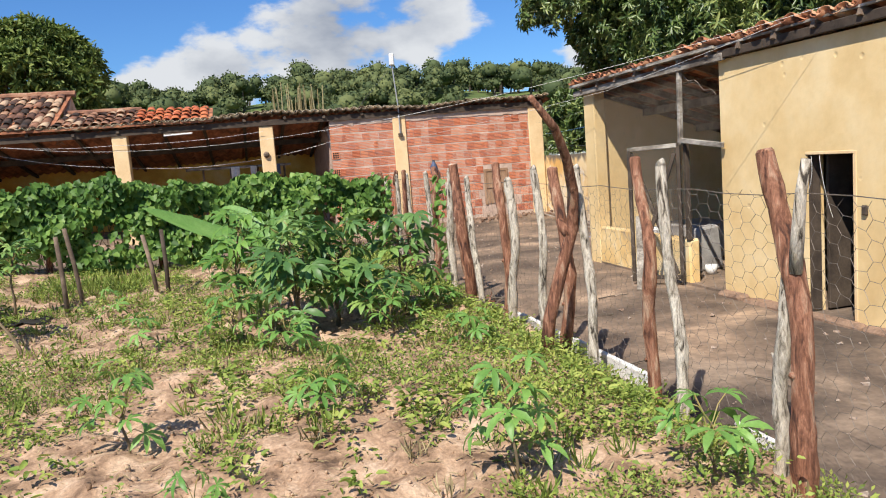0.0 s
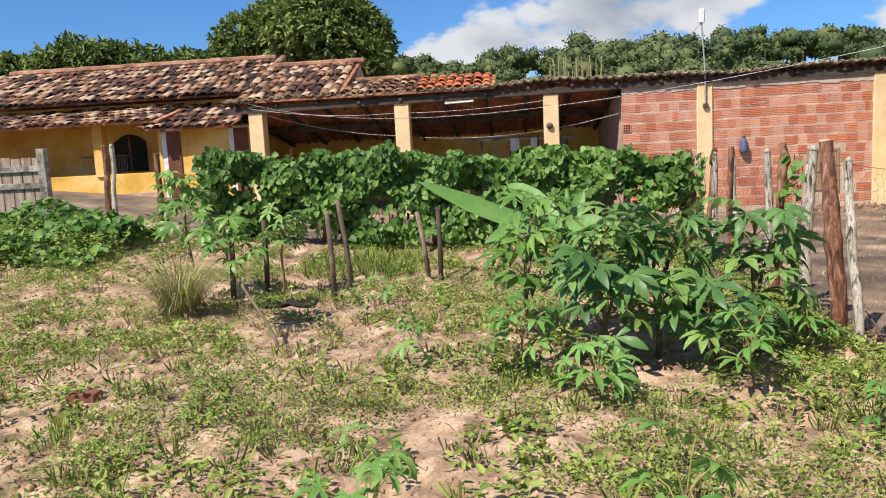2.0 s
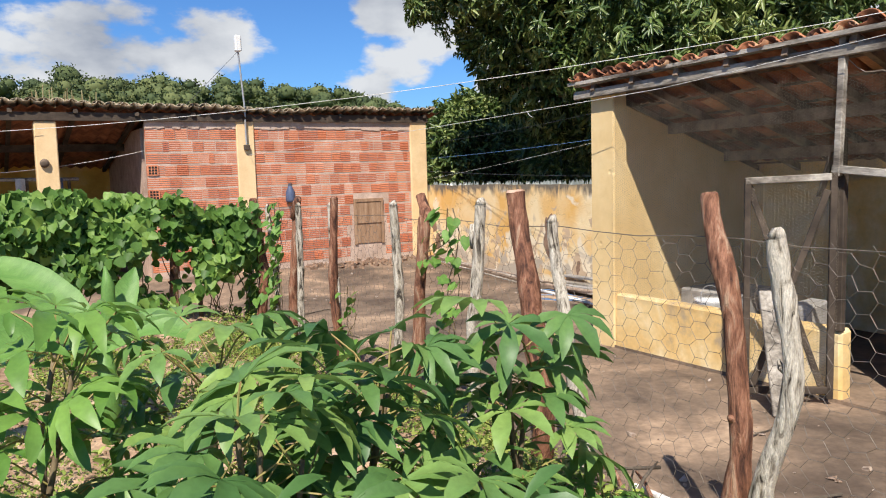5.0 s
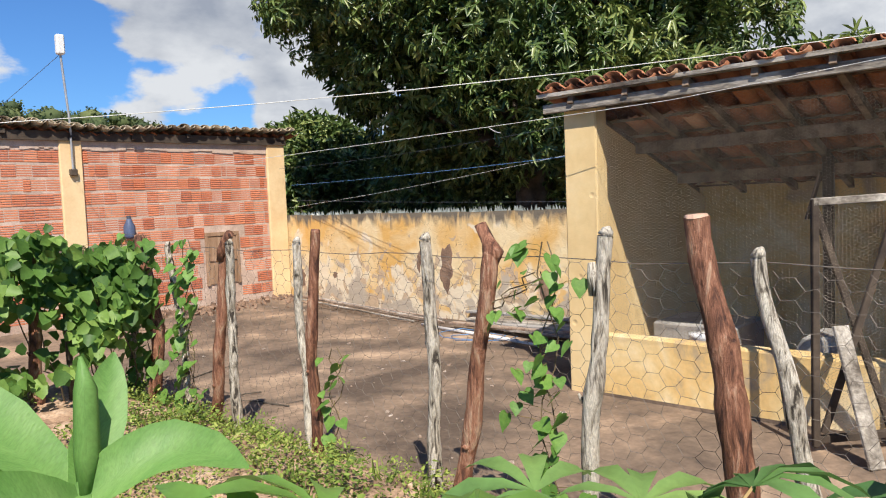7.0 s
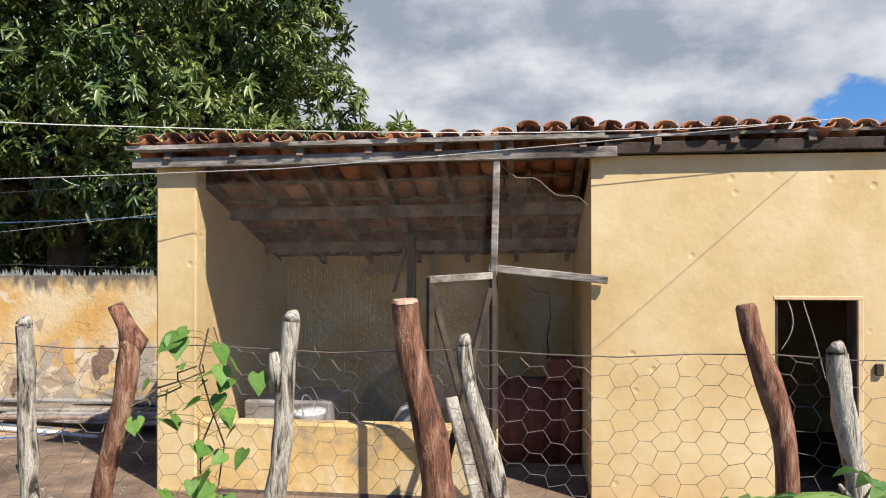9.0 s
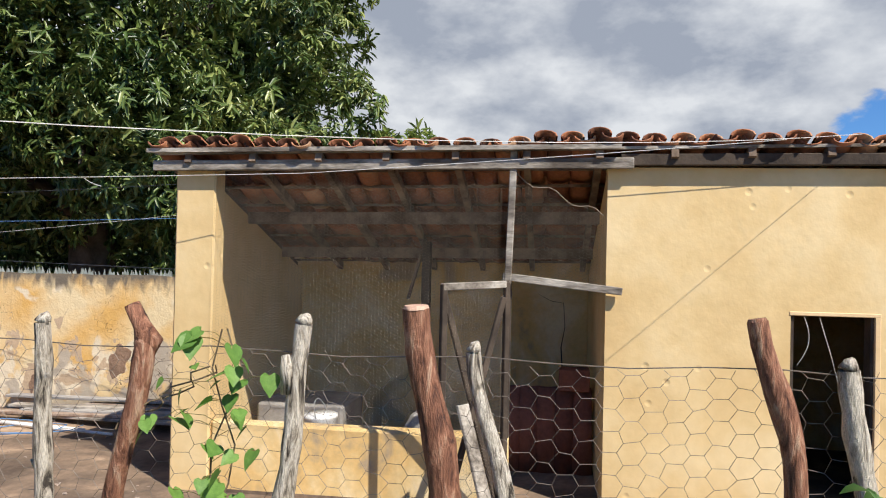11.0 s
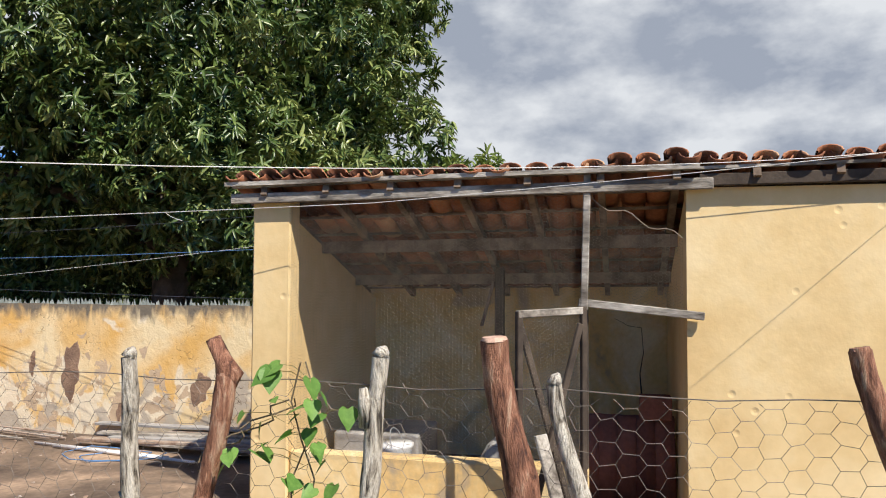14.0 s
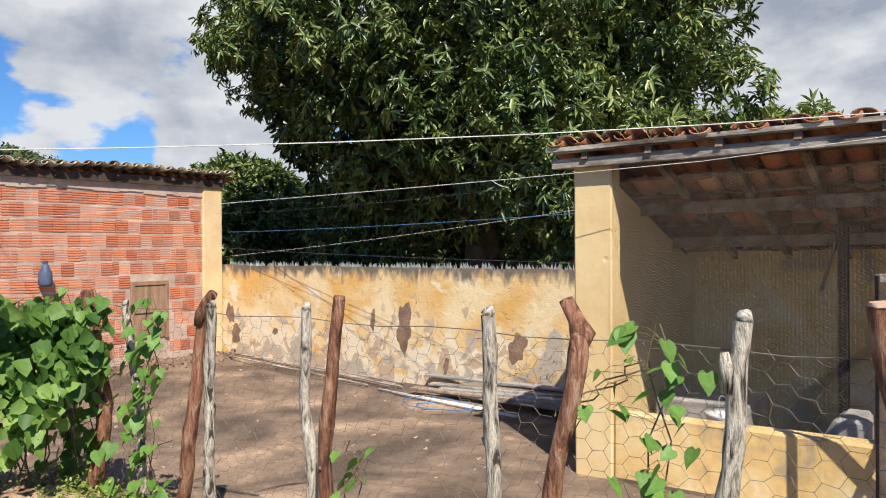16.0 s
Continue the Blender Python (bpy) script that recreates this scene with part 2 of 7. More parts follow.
# ---- materials ----
soil = material("soil", [(0.32, (0.13, 0.08, 0.05)), (0.42, (0.27, 0.172, 0.108)), (0.52, (0.41, 0.27, 0.172)), (0.64, (0.56, 0.40, 0.275))], 4.2, 0.95, 1.0, 46, distort=0.7, grain=(0.6, 1.25))
yard_m = material("yard_concrete", [(0.36, (0.10, 0.072, 0.053)), (0.47, (0.17, 0.123, 0.088)), (0.56, (0.255, 0.18, 0.124)), (0.66, (0.45, 0.32, 0.215))], 0.9, 0.9, 0.5, 18, distort=0.35, grain=(0.75, 1.2))


def darker_apron(m, y0, y1, shade):
    """An older, darker pour of concrete with a ragged joint."""
    N, L = m.node_tree.nodes, m.node_tree.links
    bs = N["Principled BSDF"]
    old = bs.inputs["Base Color"].links[0].from_socket
    co, sep, nz = N.new("ShaderNodeTexCoord"), N.new("ShaderNodeSeparateXYZ"), N.new("ShaderNodeTexNoise")
    L.new(co.outputs["Object"], sep.inputs[0])
    L.new(co.outputs["Object"], nz.inputs["Vector"])
    nz.inputs["Scale"].default_value, nz.inputs["Detail"].default_value = 0.8, 8.0
    add, mr, mix = N.new("ShaderNodeMath"), N.new("ShaderNodeMapRange"), N.new("ShaderNodeMix")
    add.operation = "MULTIPLY_ADD"
    L.new(nz.outputs["Fac"], add.inputs[0])
    add.inputs[1].default_value = 6.0
    L.new(sep.outputs["Y"], add.inputs[2])
    mr.inputs["From Min"].default_value, mr.inputs["From Max"].default_value = y1 + 3.0, y0 + 3.0
    L.new(add.outputs[0], mr.inputs["Value"])
    mix.data_type, mix.blend_type = "RGBA", "MULTIPLY"
    L.new(mr.outputs[0], mix.inputs["Factor"])
    L.new(old, mix.inputs["A"])
    mix.inputs["B"].default_value = (*shade, 1)
    L.new(mix.outputs["Result"], bs.inputs["Base Color"])


darker_apron(yard_m, 5.2, 6.6, (0.60, 0.63, 0.68))
plaster = material("yellow_plaster", [(0.36, (0.65, 0.455, 0.21)), (0.5, (0.73, 0.54, 0.27)), (0.64, (0.79, 0.62, 0.35))], 0.9, 0.9, 0.5, 9, grain=(0.95, 1.04), pits=4.5)
plaster_worn = material("worn_yellow_plaster", [(0.34, (0.42, 0.32, 0.20)), (0.43, (0.70, 0.47, 0.19)), (0.54, (0.74, 0.55, 0.27)), (0.66, (0.80, 0.66, 0.42))], 1.6, 0.92, 0.3, 20, distort=0.5, grain=(0.9, 1.08))
col_m = material("column_paint", [(0.3, (0.66, 0.45, 0.23)), (0.6, (0.78, 0.58, 0.33))], 2.0, 0.85, 0.15, 30, grain=(0.94, 1.05))
ochre = material("ochre_paint", [(0.36, (0.56, 0.30, 0.055)), (0.5, (0.70, 0.41, 0.085)), (0.64, (0.74, 0.52, 0.20))], 1.2, 0.85, 0.15, 26, grain=(0.92, 1.06))
brick_m = material("hollow_brick", [(0.20, (0.22, 0.11, 0.09)), (0.34, (0.47, 0.155, 0.085)), (0.58, (0.66, 0.245, 0.125)), (0.82, (0.66, 0.33, 0.20))], 2.8, 0.9, 0.5, 40, spread=0.24, grain=(0.8, 1.2))
mortar = material("mortar", [(0.3, (0.34, 0.235, 0.18)), (0.7, (0.60, 0.44, 0.35))], 3.0, 0.95, 0.5, 40)
lime_mortar = material("lime_mortar", [(0.3, (0.38, 0.275, 0.215)), (0.7, (0.62, 0.48, 0.39))], 3.0, 0.95, 0.5, 40)
tile_m = material("clay_tile", [(0.22, (0.07, 0.036, 0.026)), (0.42, (0.23, 0.095, 0.052)), (0.6, (0.42, 0.17, 0.085)), (0.8, (0.48, 0.29, 0.17))], 3.2, 0.85, 0.35, 40, spread=0.5)
tile_old = material("old_clay_tile", [(0.16, (0.035, 0.026, 0.022)), (0.40, (0.13, 0.065, 0.045)), (0.6, (0.30, 0.15, 0.09)), (0.85, (0.50, 0.36, 0.24))], 2.6, 0.9, 0.3, 30, spread=0.85, island=True)
tile_red = material("new_red_tile", [(0.25, (0.40, 0.10, 0.04)), (0.75, (0.58, 0.19, 0.08))], 3.0, 0.8, 0.2, 30, spread=0.4, island=True)
tile_stack = material("stacked_clay_tile", [(0.3, (0.17, 0.06, 0.04)), (0.7, (0.30, 0.11, 0.07))], 3.0, 0.8, 0.2, 30, spread=0.4)
edge_m = material("weathered_tile_edge", [(0.36, (0.20, 0.155, 0.10)), (0.64, (0.50, 0.42, 0.30))], 5.0, 0.9, 0.3, 40, spread=0.3)
grey_wood = material("grey_timber", [(0.36, (0.10, 0.082, 0.066)), (0.5, (0.27, 0.24, 0.20)), (0.64, (0.47, 0.43, 0.37))], 5.0, 0.9, 0.8, 40, stretch=(1, 0.3, 1), grain=(0.7, 1.2))
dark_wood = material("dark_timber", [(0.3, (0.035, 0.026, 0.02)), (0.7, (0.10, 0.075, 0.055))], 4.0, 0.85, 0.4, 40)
rafter_m = material("rafter_timber", [(0.4, (0.10, 0.072, 0.052)), (0.6, (0.25, 0.185, 0.135))], 4.0, 0.9, 0.4, 30)
bark_red = material("red_brown_stake", [(0.34, (0.06, 0.028, 0.02)), (0.45, (0.19, 0.082, 0.048)), (0.55, (0.32, 0.15, 0.09)), (0.68, (0.46, 0.30, 0.20))], 5.0, 0.75, 1.0, 40, stretch=(4.5, 4.5, 0.9), spread=0.10, distort=0.8, grain=(0.6, 1.3))
bark_grey = material("grey_stake", [(0.36, (0.055, 0.045, 0.035)), (0.42, (0.27, 0.232, 0.178)), (0.52, (0.54, 0.48, 0.39)), (0.66, (0.70, 0.64, 0.53))], 5.0, 0.9, 1.0, 40, stretch=(5.0, 5.0, 1.1), spread=0.08, distort=1.2, grain=(0.55, 1.25))
cut_wood = material("cut_wood", [(0.3, (0.42, 0.25, 0.17)), (0.7, (0.62, 0.42, 0.31))], 14.0, 0.85, 0.4, 70)
trunk_m = material("tree_bark", [(0.3, (0.05, 0.04, 0.03)), (0.7, (0.16, 0.13, 0.10))], 4.0, 0.95, 0.8, 30)
leaf_mango = material("mango_leaf", [(0.28, (0.022, 0.05, 0.013)), (0.44, (0.075, 0.125, 0.03)), (0.57, (0.145, 0.205, 0.055)), (0.70, (0.31, 0.355, 0.115))], 0.8, 0.36, 0.0, 20, spread=0.32, island=True, translucent=0.18, spec=0.45)
leaf_vine = material("bean_leaf", [(0.2, (0.055, 0.125, 0.025)), (0.5, (0.125, 0.245, 0.05)), (0.8, (0.26, 0.40, 0.09))], 1.0, 0.5, 0.0, 30, spread=0.6, island=True, translucent=0.35)
leaf_vine_one = material("bean_leaf_bright", [(0.2, (0.085, 0.19, 0.035)), (0.8, (0.20, 0.36, 0.075))], 3.0, 0.5, 0.0, 40, spread=0.4, translucent=0.3)
leaf_cassava = material("cassava_leaf", [(0.2, (0.075, 0.17, 0.05)), (0.5, (0.15, 0.275, 0.075)), (0.85, (0.27, 0.40, 0.105))], 2.0, 0.45, 0.1, 40, spread=0.6, translucent=0.3, spec=0.4)
leaf_young = material("young_cassava_leaf", [(0.2, (0.11, 0.25, 0.05)), (0.8, (0.24, 0.42, 0.10))], 2.0, 0.45, 0.1, 40, spread=0.4, translucent=0.3, spec=0.4)
leaf_banana = material("banana_leaf", [(0.2, (0.12, 0.28, 0.06)), (0.8, (0.24, 0.42, 0.12))], 4.0, 0.45, 0.2, 50, translucent=0.35, stretch=(1, 6, 1))
weed_m = material("weed_leaf", [(0.2, (0.11, 0.17, 0.03)), (0.5, (0.23, 0.315, 0.06)), (0.8, (0.40, 0.45, 0.11))], 0.8, 0.6, 0.0, 20, spread=0.6, island=True, translucent=0.3)
dry_m = material("dry_grass", [(0.2, (0.26, 0.20, 0.10)), (0.8, (0.48, 0.40, 0.22))], 3.0, 0.9, 0.0, 30, spread=0.6, island=True, translucent=0.2)
far_leaf = material("far_foliage", [(0.25, (0.05, 0.075, 0.03)), (0.5, (0.085, 0.115, 0.042)), (0.75, (0.14, 0.165, 0.06))], 0.09, 0.8, 0.0, 2, spread=0.55, island=True, translucent=0.1)
near_tree_leaf = material("tree_foliage", [(0.3, (0.06, 0.10, 0.022)), (0.5, (0.13, 0.19, 0.042)), (0.7, (0.25, 0.31, 0.085))], 0.4, 0.6, 0.0, 8, spread=0.45, island=True, translucent=0.25)
hill_m = material("hill_grass", [(0.35, (0.06, 0.09, 0.028)), (0.5, (0.10, 0.14, 0.04)), (0.66, (0.17, 0.215, 0.065))], 0.03, 0.95, 0.2, 0.6)
stem_m = material("green_brown_stem", [(0.3, (0.10, 0.07, 0.04)), (0.7, (0.22, 0.17, 0.10))], 8.0, 0.85, 0.3, 60)
petiole_m = material("petiole", [(0.3, (0.20, 0.22, 0.06)), (0.7, (0.34, 0.22, 0.09))], 8.0, 0.6, 0.0, 60)
wire_m = material("rusty_wire", [(0.3, (0.10, 0.085, 0.07)), (0.7, (0.24, 0.20, 0.165))], 12.0, 0.6, 0.0, 60, metal=0.3)
net_m = material("galvanised_net", [(0.3, (0.17, 0.14, 0.105)), (0.7, (0.34, 0.285, 0.215))], 8.0, 0.6, 0.0, 60)
cable_m = material("white_cable", [(0.3, (0.55, 0.54, 0.50)), (0.7, (0.75, 0.74, 0.70))], 5.0, 0.6, 0.0, 60)
dark_cable = material("dark_cable", [(0.3, (0.05, 0.06, 0.08)), (0.7, (0.10, 0.11, 0.13))], 5.0, 0.6, 0.0, 60)
blue_line = material("blue_line", [(0.3, (0.08, 0.20, 0.42)), (0.7, (0.15, 0.30, 0.55))], 5.0, 0.6, 0.0, 60)
white_m = material("white_paint", [(0.25, (0.42, 0.40, 0.37)), (0.45, (0.68, 0.67, 0.64)), (0.8, (0.80, 0.80, 0.78))], 3.0, 0.7, 0.2, 40)
plastic_m = material("white_plastic", [(0.3, (0.68, 0.68, 0.66)), (0.7, (0.80, 0.80, 0.78))], 3.0, 0.4, 0.05, 40)
concrete = material("grey_concrete", [(0.3, (0.22, 0.21, 0.20)), (0.7, (0.42, 0.40, 0.37))], 3.0, 0.9, 0.4, 30)
black_m = material("dark_void", [(0.3, (0.012, 0.011, 0.010)), (0.7, (0.03, 0.026, 0.022))], 3.0, 0.8, 0.1, 30)
blue_m = material("blue_plastic", [(0.3, (0.05, 0.07, 0.13)), (0.7, (0.10, 0.13, 0.21))], 6.0, 0.5, 0.1, 40)
door_m = material("brown_door", [(0.3, (0.10, 0.035, 0.02)), (0.7, (0.20, 0.075, 0.04))], 4.0, 0.7, 0.3, 40)
hatch_m = material("old_hatch_wood", [(0.3, (0.24, 0.14, 0.08)), (0.7, (0.42, 0.28, 0.18))], 4.0, 0.85, 0.4, 40, stretch=(3, 1, 0.5))
old_board = material("old_board", [(0.3, (0.20, 0.12, 0.08)), (0.5, (0.34, 0.26, 0.20)), (0.7, (0.48, 0.42, 0.36))], 5.0, 0.9, 0.5, 40, stretch=(3, 1, 0.4))
steel_m = material("grey_steel", [(0.3, (0.35, 0.36, 0.37)), (0.7, (0.50, 0.51, 0.52))], 8.0, 0.5, 0.0, 60, metal=0.5)
adobe = material("bare_adobe", [(0.3, (0.16, 0.10, 0.07)), (0.7, (0.32, 0.21, 0.14))], 5.0, 0.95, 0.8, 40)


def flaking_plaster(name):
    """Ochre limewash over cream plaster: grime runs from the crest, grey and bare scabs lower down, fine cracks."""
    m = bpy.data.materials.new(name)
    m.use_nodes = True
    N, L = m.node_tree.nodes, m.node_tree.links
    bs = N["Principled BSDF"]
    co = N.new("ShaderNodeTexCoord")
    sep = N.new("ShaderNodeSeparateXYZ")
    L.new(co.outputs["Object"], sep.inputs[0])

    def tex(scale, stretch=(1, 1, 1), detail=7.0, shift=0.0, distort=0.0):
        mp, n = N.new("ShaderNodeMapping"), N.new("ShaderNodeTexNoise")
        mp.inputs["Scale"].default_value, mp.inputs["Location"].default_value = stretch, (shift, shift * 0.7, shift * 0.3)
        L.new(co.outputs["Object"], mp.inputs["Vector"])
        L.new(mp.outputs[0], n.inputs["Vector"])
        n.inputs["Scale"].default_value, n.inputs["Detail"].default_value, n.inputs["Distortion"].default_value = scale, detail, distort
        return n.outputs["Fac"]

    def calc(op, a, b):
        n = N.new("ShaderNodeMath")
        n.operation = op
        for i, v in enumerate((a, b)):
            if isinstance(v, (int, float)):
                n.inputs[i].default_value = v
            else:
                L.new(v, n.inputs[i])
        return n.outputs[0]

    def step(v, lo, hi):
        n = N.new("ShaderNodeMapRange")
        n.inputs["From Min"].default_value, n.inputs["From Max"].default_value = lo, hi
        L.new(v, n.inputs["Value"])
        return n.outputs[0]

    def blend(f, a, b):
        n = N.new("ShaderNodeMix")
        n.data_type = "RGBA"
        for k, v in (("Factor", f), ("A", a), ("B", b)):
            if isinstance(v, tuple):
                n.inputs[k].default_value = (*v, 1)
            else:
                L.new(v, n.inputs[k])
        return n.outputs["Result"]

    z = sep.outputs["Z"]
    c = blend(step(tex(1.3, distort=0.6), 0.38, 0.62), (0.74, 0.60, 0.36), (0.66, 0.40, 0.13))
    high = calc("MULTIPLY", calc("ADD", z, -0.45), 0.35)
    c = blend(step(calc("ADD", tex(2.2, shift=4.0, distort=0.8), calc("MULTIPLY", high, -0.5)), 0.50, 0.56), c, (0.72, 0.62, 0.45))
    c = blend(step(calc("ADD", tex(3.1, (1, 1, 0.9), shift=9.0, distort=1.2), calc("MULTIPLY", high, -0.45)), 0.575, 0.59), c, (0.50, 0.375, 0.25))
    c = blend(step(calc("ADD", tex(2.4, shift=14.0, distort=0.5), calc("MULTIPLY", high, -0.6)), 0.60, 0.66), c, (0.45, 0.385, 0.30))
    c = blend(step(calc("ADD", tex(5.0, (1, 1.4, 0.5), shift=2.0, distort=1.0), calc("MULTIPLY", calc("ADD", z, -1.22), 1.7)), 0.46, 0.74), c, (0.17, 0.145, 0.11))
    vor = N.new("ShaderNodeTexVoronoi")
    vor.feature = "DISTANCE_TO_EDGE"
    vor.inputs["Scale"].default_value = 2.2
    wob, scl = N.new("ShaderNodeVectorMath"), N.new("ShaderNodeTexNoise")
    scl.inputs["Scale"].default_value = 4.0
    wob.operation = "ADD"
    L.new(co.outputs["Object"], scl.inputs["Vector"])
    L.new(co.outputs["Object"], wob.inputs[0])
    L.new(scl.outputs["Color"], wob.inputs[1])
    L.new(wob.outputs[0], vor.inputs["Vector"])
    crack = calc("MULTIPLY", step(vor.outputs["Distance"], 0.010, 0.0), step(tex(1.1, shift=6.0), 0.5, 0.6))
    c = blend(crack, c, (0.14, 0.10, 0.07))
    L.new(c, bs.inputs["Base Color"])
    bs.inputs["Roughness"].default_value, bs.inputs["Specular IOR Level"].default_value = 0.95, 0.2
    bp = N.new("ShaderNodeBump")
    bp.inputs["Strength"].default_value, bp.inputs["Distance"].default_value = 0.7, 0.02
    L.new(calc("SUBTRACT", calc("ADD", tex(7.0, distort=0.4), calc("MULTIPLY", tex(38.0), 0.3)), crack), bp.inputs["Height"])
    L.new(bp.outputs[0], bs.inputs["Normal"])
    return m


flaking = flaking_plaster("flaking_limewash")
glass_shard = material("dull_glass", [(0.3, (0.10, 0.12, 0.11)), (0.7, (0.26, 0.28, 0.26))], 9.0, 0.3, 0.0, 40)
leaf_fresh = material("fresh_cassava_leaf", [(0.2, (0.10, 0.22, 0.04)), (0.8, (0.22, 0.38, 0.08))], 2.5, 0.42, 0.15, 30, spread=0.5, translucent=0.32, spec=0.4)

# ---- ground: garden soil, sunk yard, far land in one sheet ----
def smooth01(a):
    a = min(max(a, 0.0), 1.0)
    return a * a * (3 - 2 * a)


def yard_z(x, y):
    return -0.30 + 0.16 * smooth01((y - 16.5) / 2.6) + 0.105 * max(0.0, -x - 0.5) * smooth01((y - 13.0) / 3.0)


def garden_z(x, y):
    z = 0.02 + 0.10 * max(0.0, -x - 2.0) * smooth01((y - 8.0) / 5.0)
    z -= 0.20 * smooth01((x - 2.05) / 0.55)
    return z


def in_yard(x, y):
    return x > 2.72 or y > 14.25


def clod(x, y):
    return 0.05 * noise3(Vector((x * 1.7, y * 1.7, 3.0))) + 0.04 * noise3(Vector((x * 4.3, y * 4.3, 9.0))) + 0.062 * max(0.0, noise3(Vector((x * 8.0, y * 8.0, 5.0)))) + 0.02 * abs(noise3(Vector((x * 15.0, y * 15.0, 5.0))))


def ground_z(x, y):
    if in_yard(x, y):
        return yard_z(x, y) - 0.06
    return garden_z(x, y) + clod(x, y)


def axis(lo, hi, step, far):
    a = [lo]
    while a[-1] < hi:
        a.append(a[-1] + step)
    w = 1.5
    p, q = a[0], a[-1]
    left, right = [], []
    while w < far:
        p, q = p - w, q + w
        left.insert(0, p)
        right.append(q)
        w *= 1.75
    return left + a + right


gx, gy = axis(-9.5, 3.0, 0.05, 1500), axis(-1.0, 14.6, 0.05, 1500)
gv, gf = [], []
for yy in gy:
    for xx in gx:
        if -9.6 < xx < 3.2 and -1.2 < yy < 14.8:
            zz = ground_z(xx, yy)
        elif xx <= 3.2 and yy < 14.3 and xx > -40 and yy > -40:
            zz = garden_z(max(xx, -12), yy) + 0.05 * noise3(Vector((xx, yy, 1.0)))
        else:
            zz = min(yard_z(max(xx, -12), yy) - 0.06, 0.8) if abs(xx) < 40 and abs(yy) < 60 else -0.4
        gv.append((xx, yy, zz))
nxg = len(gx)
gf = [(j * nxg + i, j * nxg + i + 1, (j + 1) * nxg + i + 1, (j + 1) * nxg + i) for j in range(len(gy) - 1) for i in range(nxg - 1)]
ground = part("ground", mesh_np("ground", gv, gf, True), soil)
tagged(ground, "dry tan garden soil, loose and cloddy", "ground", kind="structure")

# the yard's worn concrete skin
pv, pf = [], []
px_ = [2.72 + i * 0.12 for i in range(49)]
py_ = [-8 + i * 0.2 for i in range(150)]
for yy in py_:
    for xx in px_:
        e = 0.05 * noise3(Vector((yy * 1.3, 0.0, 4.0))) + 0.03 * noise3(Vector((yy * 5.0, 0.0, 2.0))) if xx < 2.73 else 0.0
        pv.append((xx + e, yy, yard_z(xx, yy) + 0.012 * noise3(Vector((xx * 0.9, yy * 0.9, 0.0))) + 0.005 * noise3(Vector((xx * 4, yy * 4, 0.0)))))
n_ = len(px_)
pf = [(j * n_ + i, j * n_ + i + 1, (j + 1) * n_ + i + 1, (j + 1) * n_ + i) for j in range(len(py_) - 1) for i in range(n_ - 1)]
k_ = len(pv)
qx = [-22 + i * 0.25 for i in range(100)]
qy = [14.3 + i * 0.25 for i in range(36)]
for yy in qy:
    for xx in qx:
        pv.append((min(xx, 2.72), yy, yard_z(xx, yy) + 0.012 * noise3(Vector((xx * 0.9, yy * 0.9, 0.0)))))
m_ = len(qx)
pf += [(k_ + j * m_ + i, k_ + j * m_ + i + 1, k_ + (j + 1) * m_ + i + 1, k_ + (j + 1) * m_ + i) for j in range(len(qy) - 1) for i in range(m_ - 1)]
pavement = part("pavement", mesh_np("pavement", pv, pf, True), yard_m)
tagged(pavement, "dark worn concrete yard with dusty patches", "pavement", kind="structure")


# ---- outbuilding with the wire-netted coop (front at x = 5.5, falls to the back) ----
def roof_z(x, y):
    return 2.55 - 0.33 * (x - 5.40) + 0.014 * (9.0 - y)


FRONT, BACK = 5.505, 8.15
g = Geo()
g.box(FRONT, FRONT + 0.2, 6.02, 7.39, -0.4, 2.43)
g.box(FRONT, FRONT + 0.2, 5.42, 6.02, 1.33, 2.43)
g.box(FRONT, FRONT + 0.2, 1.5, 5.42, -0.4, 2.43)
wall_front = structure("wall_front", g, plaster, "pale yellow plastered wall with small dents and a doorway", "wall")
g = Geo()
g.box(FRONT, FRONT + 0.2, 10.62, 10.97, -0.4, 2.43)
for yy, xx in ((10.72, FRONT + 0.2), (7.2, FRONT + 0.2), (1.5, FRONT + 0.2)):
    y1 = yy + (0.25 if yy > 10 else 0.19)
    p = [(xx, yy, -0.4), (BACK, yy, -0.4), (BACK, yy, roof_z(BACK, yy) - 0.10), (xx, yy, min(2.43, roof_z(xx, yy) - 0.10))]
    g.add(p + [(a, y1, c) for a, b, c in p], [(0, 1, 2, 3), (7, 6, 5, 4), (0, 4, 5, 1), (1, 5, 6, 2), (2, 6, 7, 3), (3, 7, 4, 0)])
structure("wall_side", g, plaster, "yellow plastered side wall whose end forms the pier", "wall", bevel=0.015)
g = Geo().box(BACK, BACK + 0.2, 1.5, 10.97, -0.4, roof_z(BACK, 6) - 0.0)
structure("wall_back", g, plaster_worn, "stained yellow rear wall inside the coop", "wall")
g = Geo().box(FRONT, BACK, 1.69, 10.62, -0.36, -0.27)
structure("floor", g, yard_m, "dark earthen coop floor", "floor")
g = Geo().box(FRONT + 0.01, FRONT + 0.17, 8.12, 10.62, -0.35, 0.285, jitter=0.012)
structure("wall_low", g, plaster_worn, "low worn yellow parapet below the netting", "wall", bevel=0.025)
g = Geo()
for i in range(14):
    y0 = 1.5 + i * 0.42
    g.box(FRONT - 0.11, FRONT + 0.01, y0, y0 + 0.42, -0.42, -0.25, jitter=0.025)
structure("plinth", g, adobe, "rough brown earth-stained footing along the wall", "plinth", bevel=0.03)
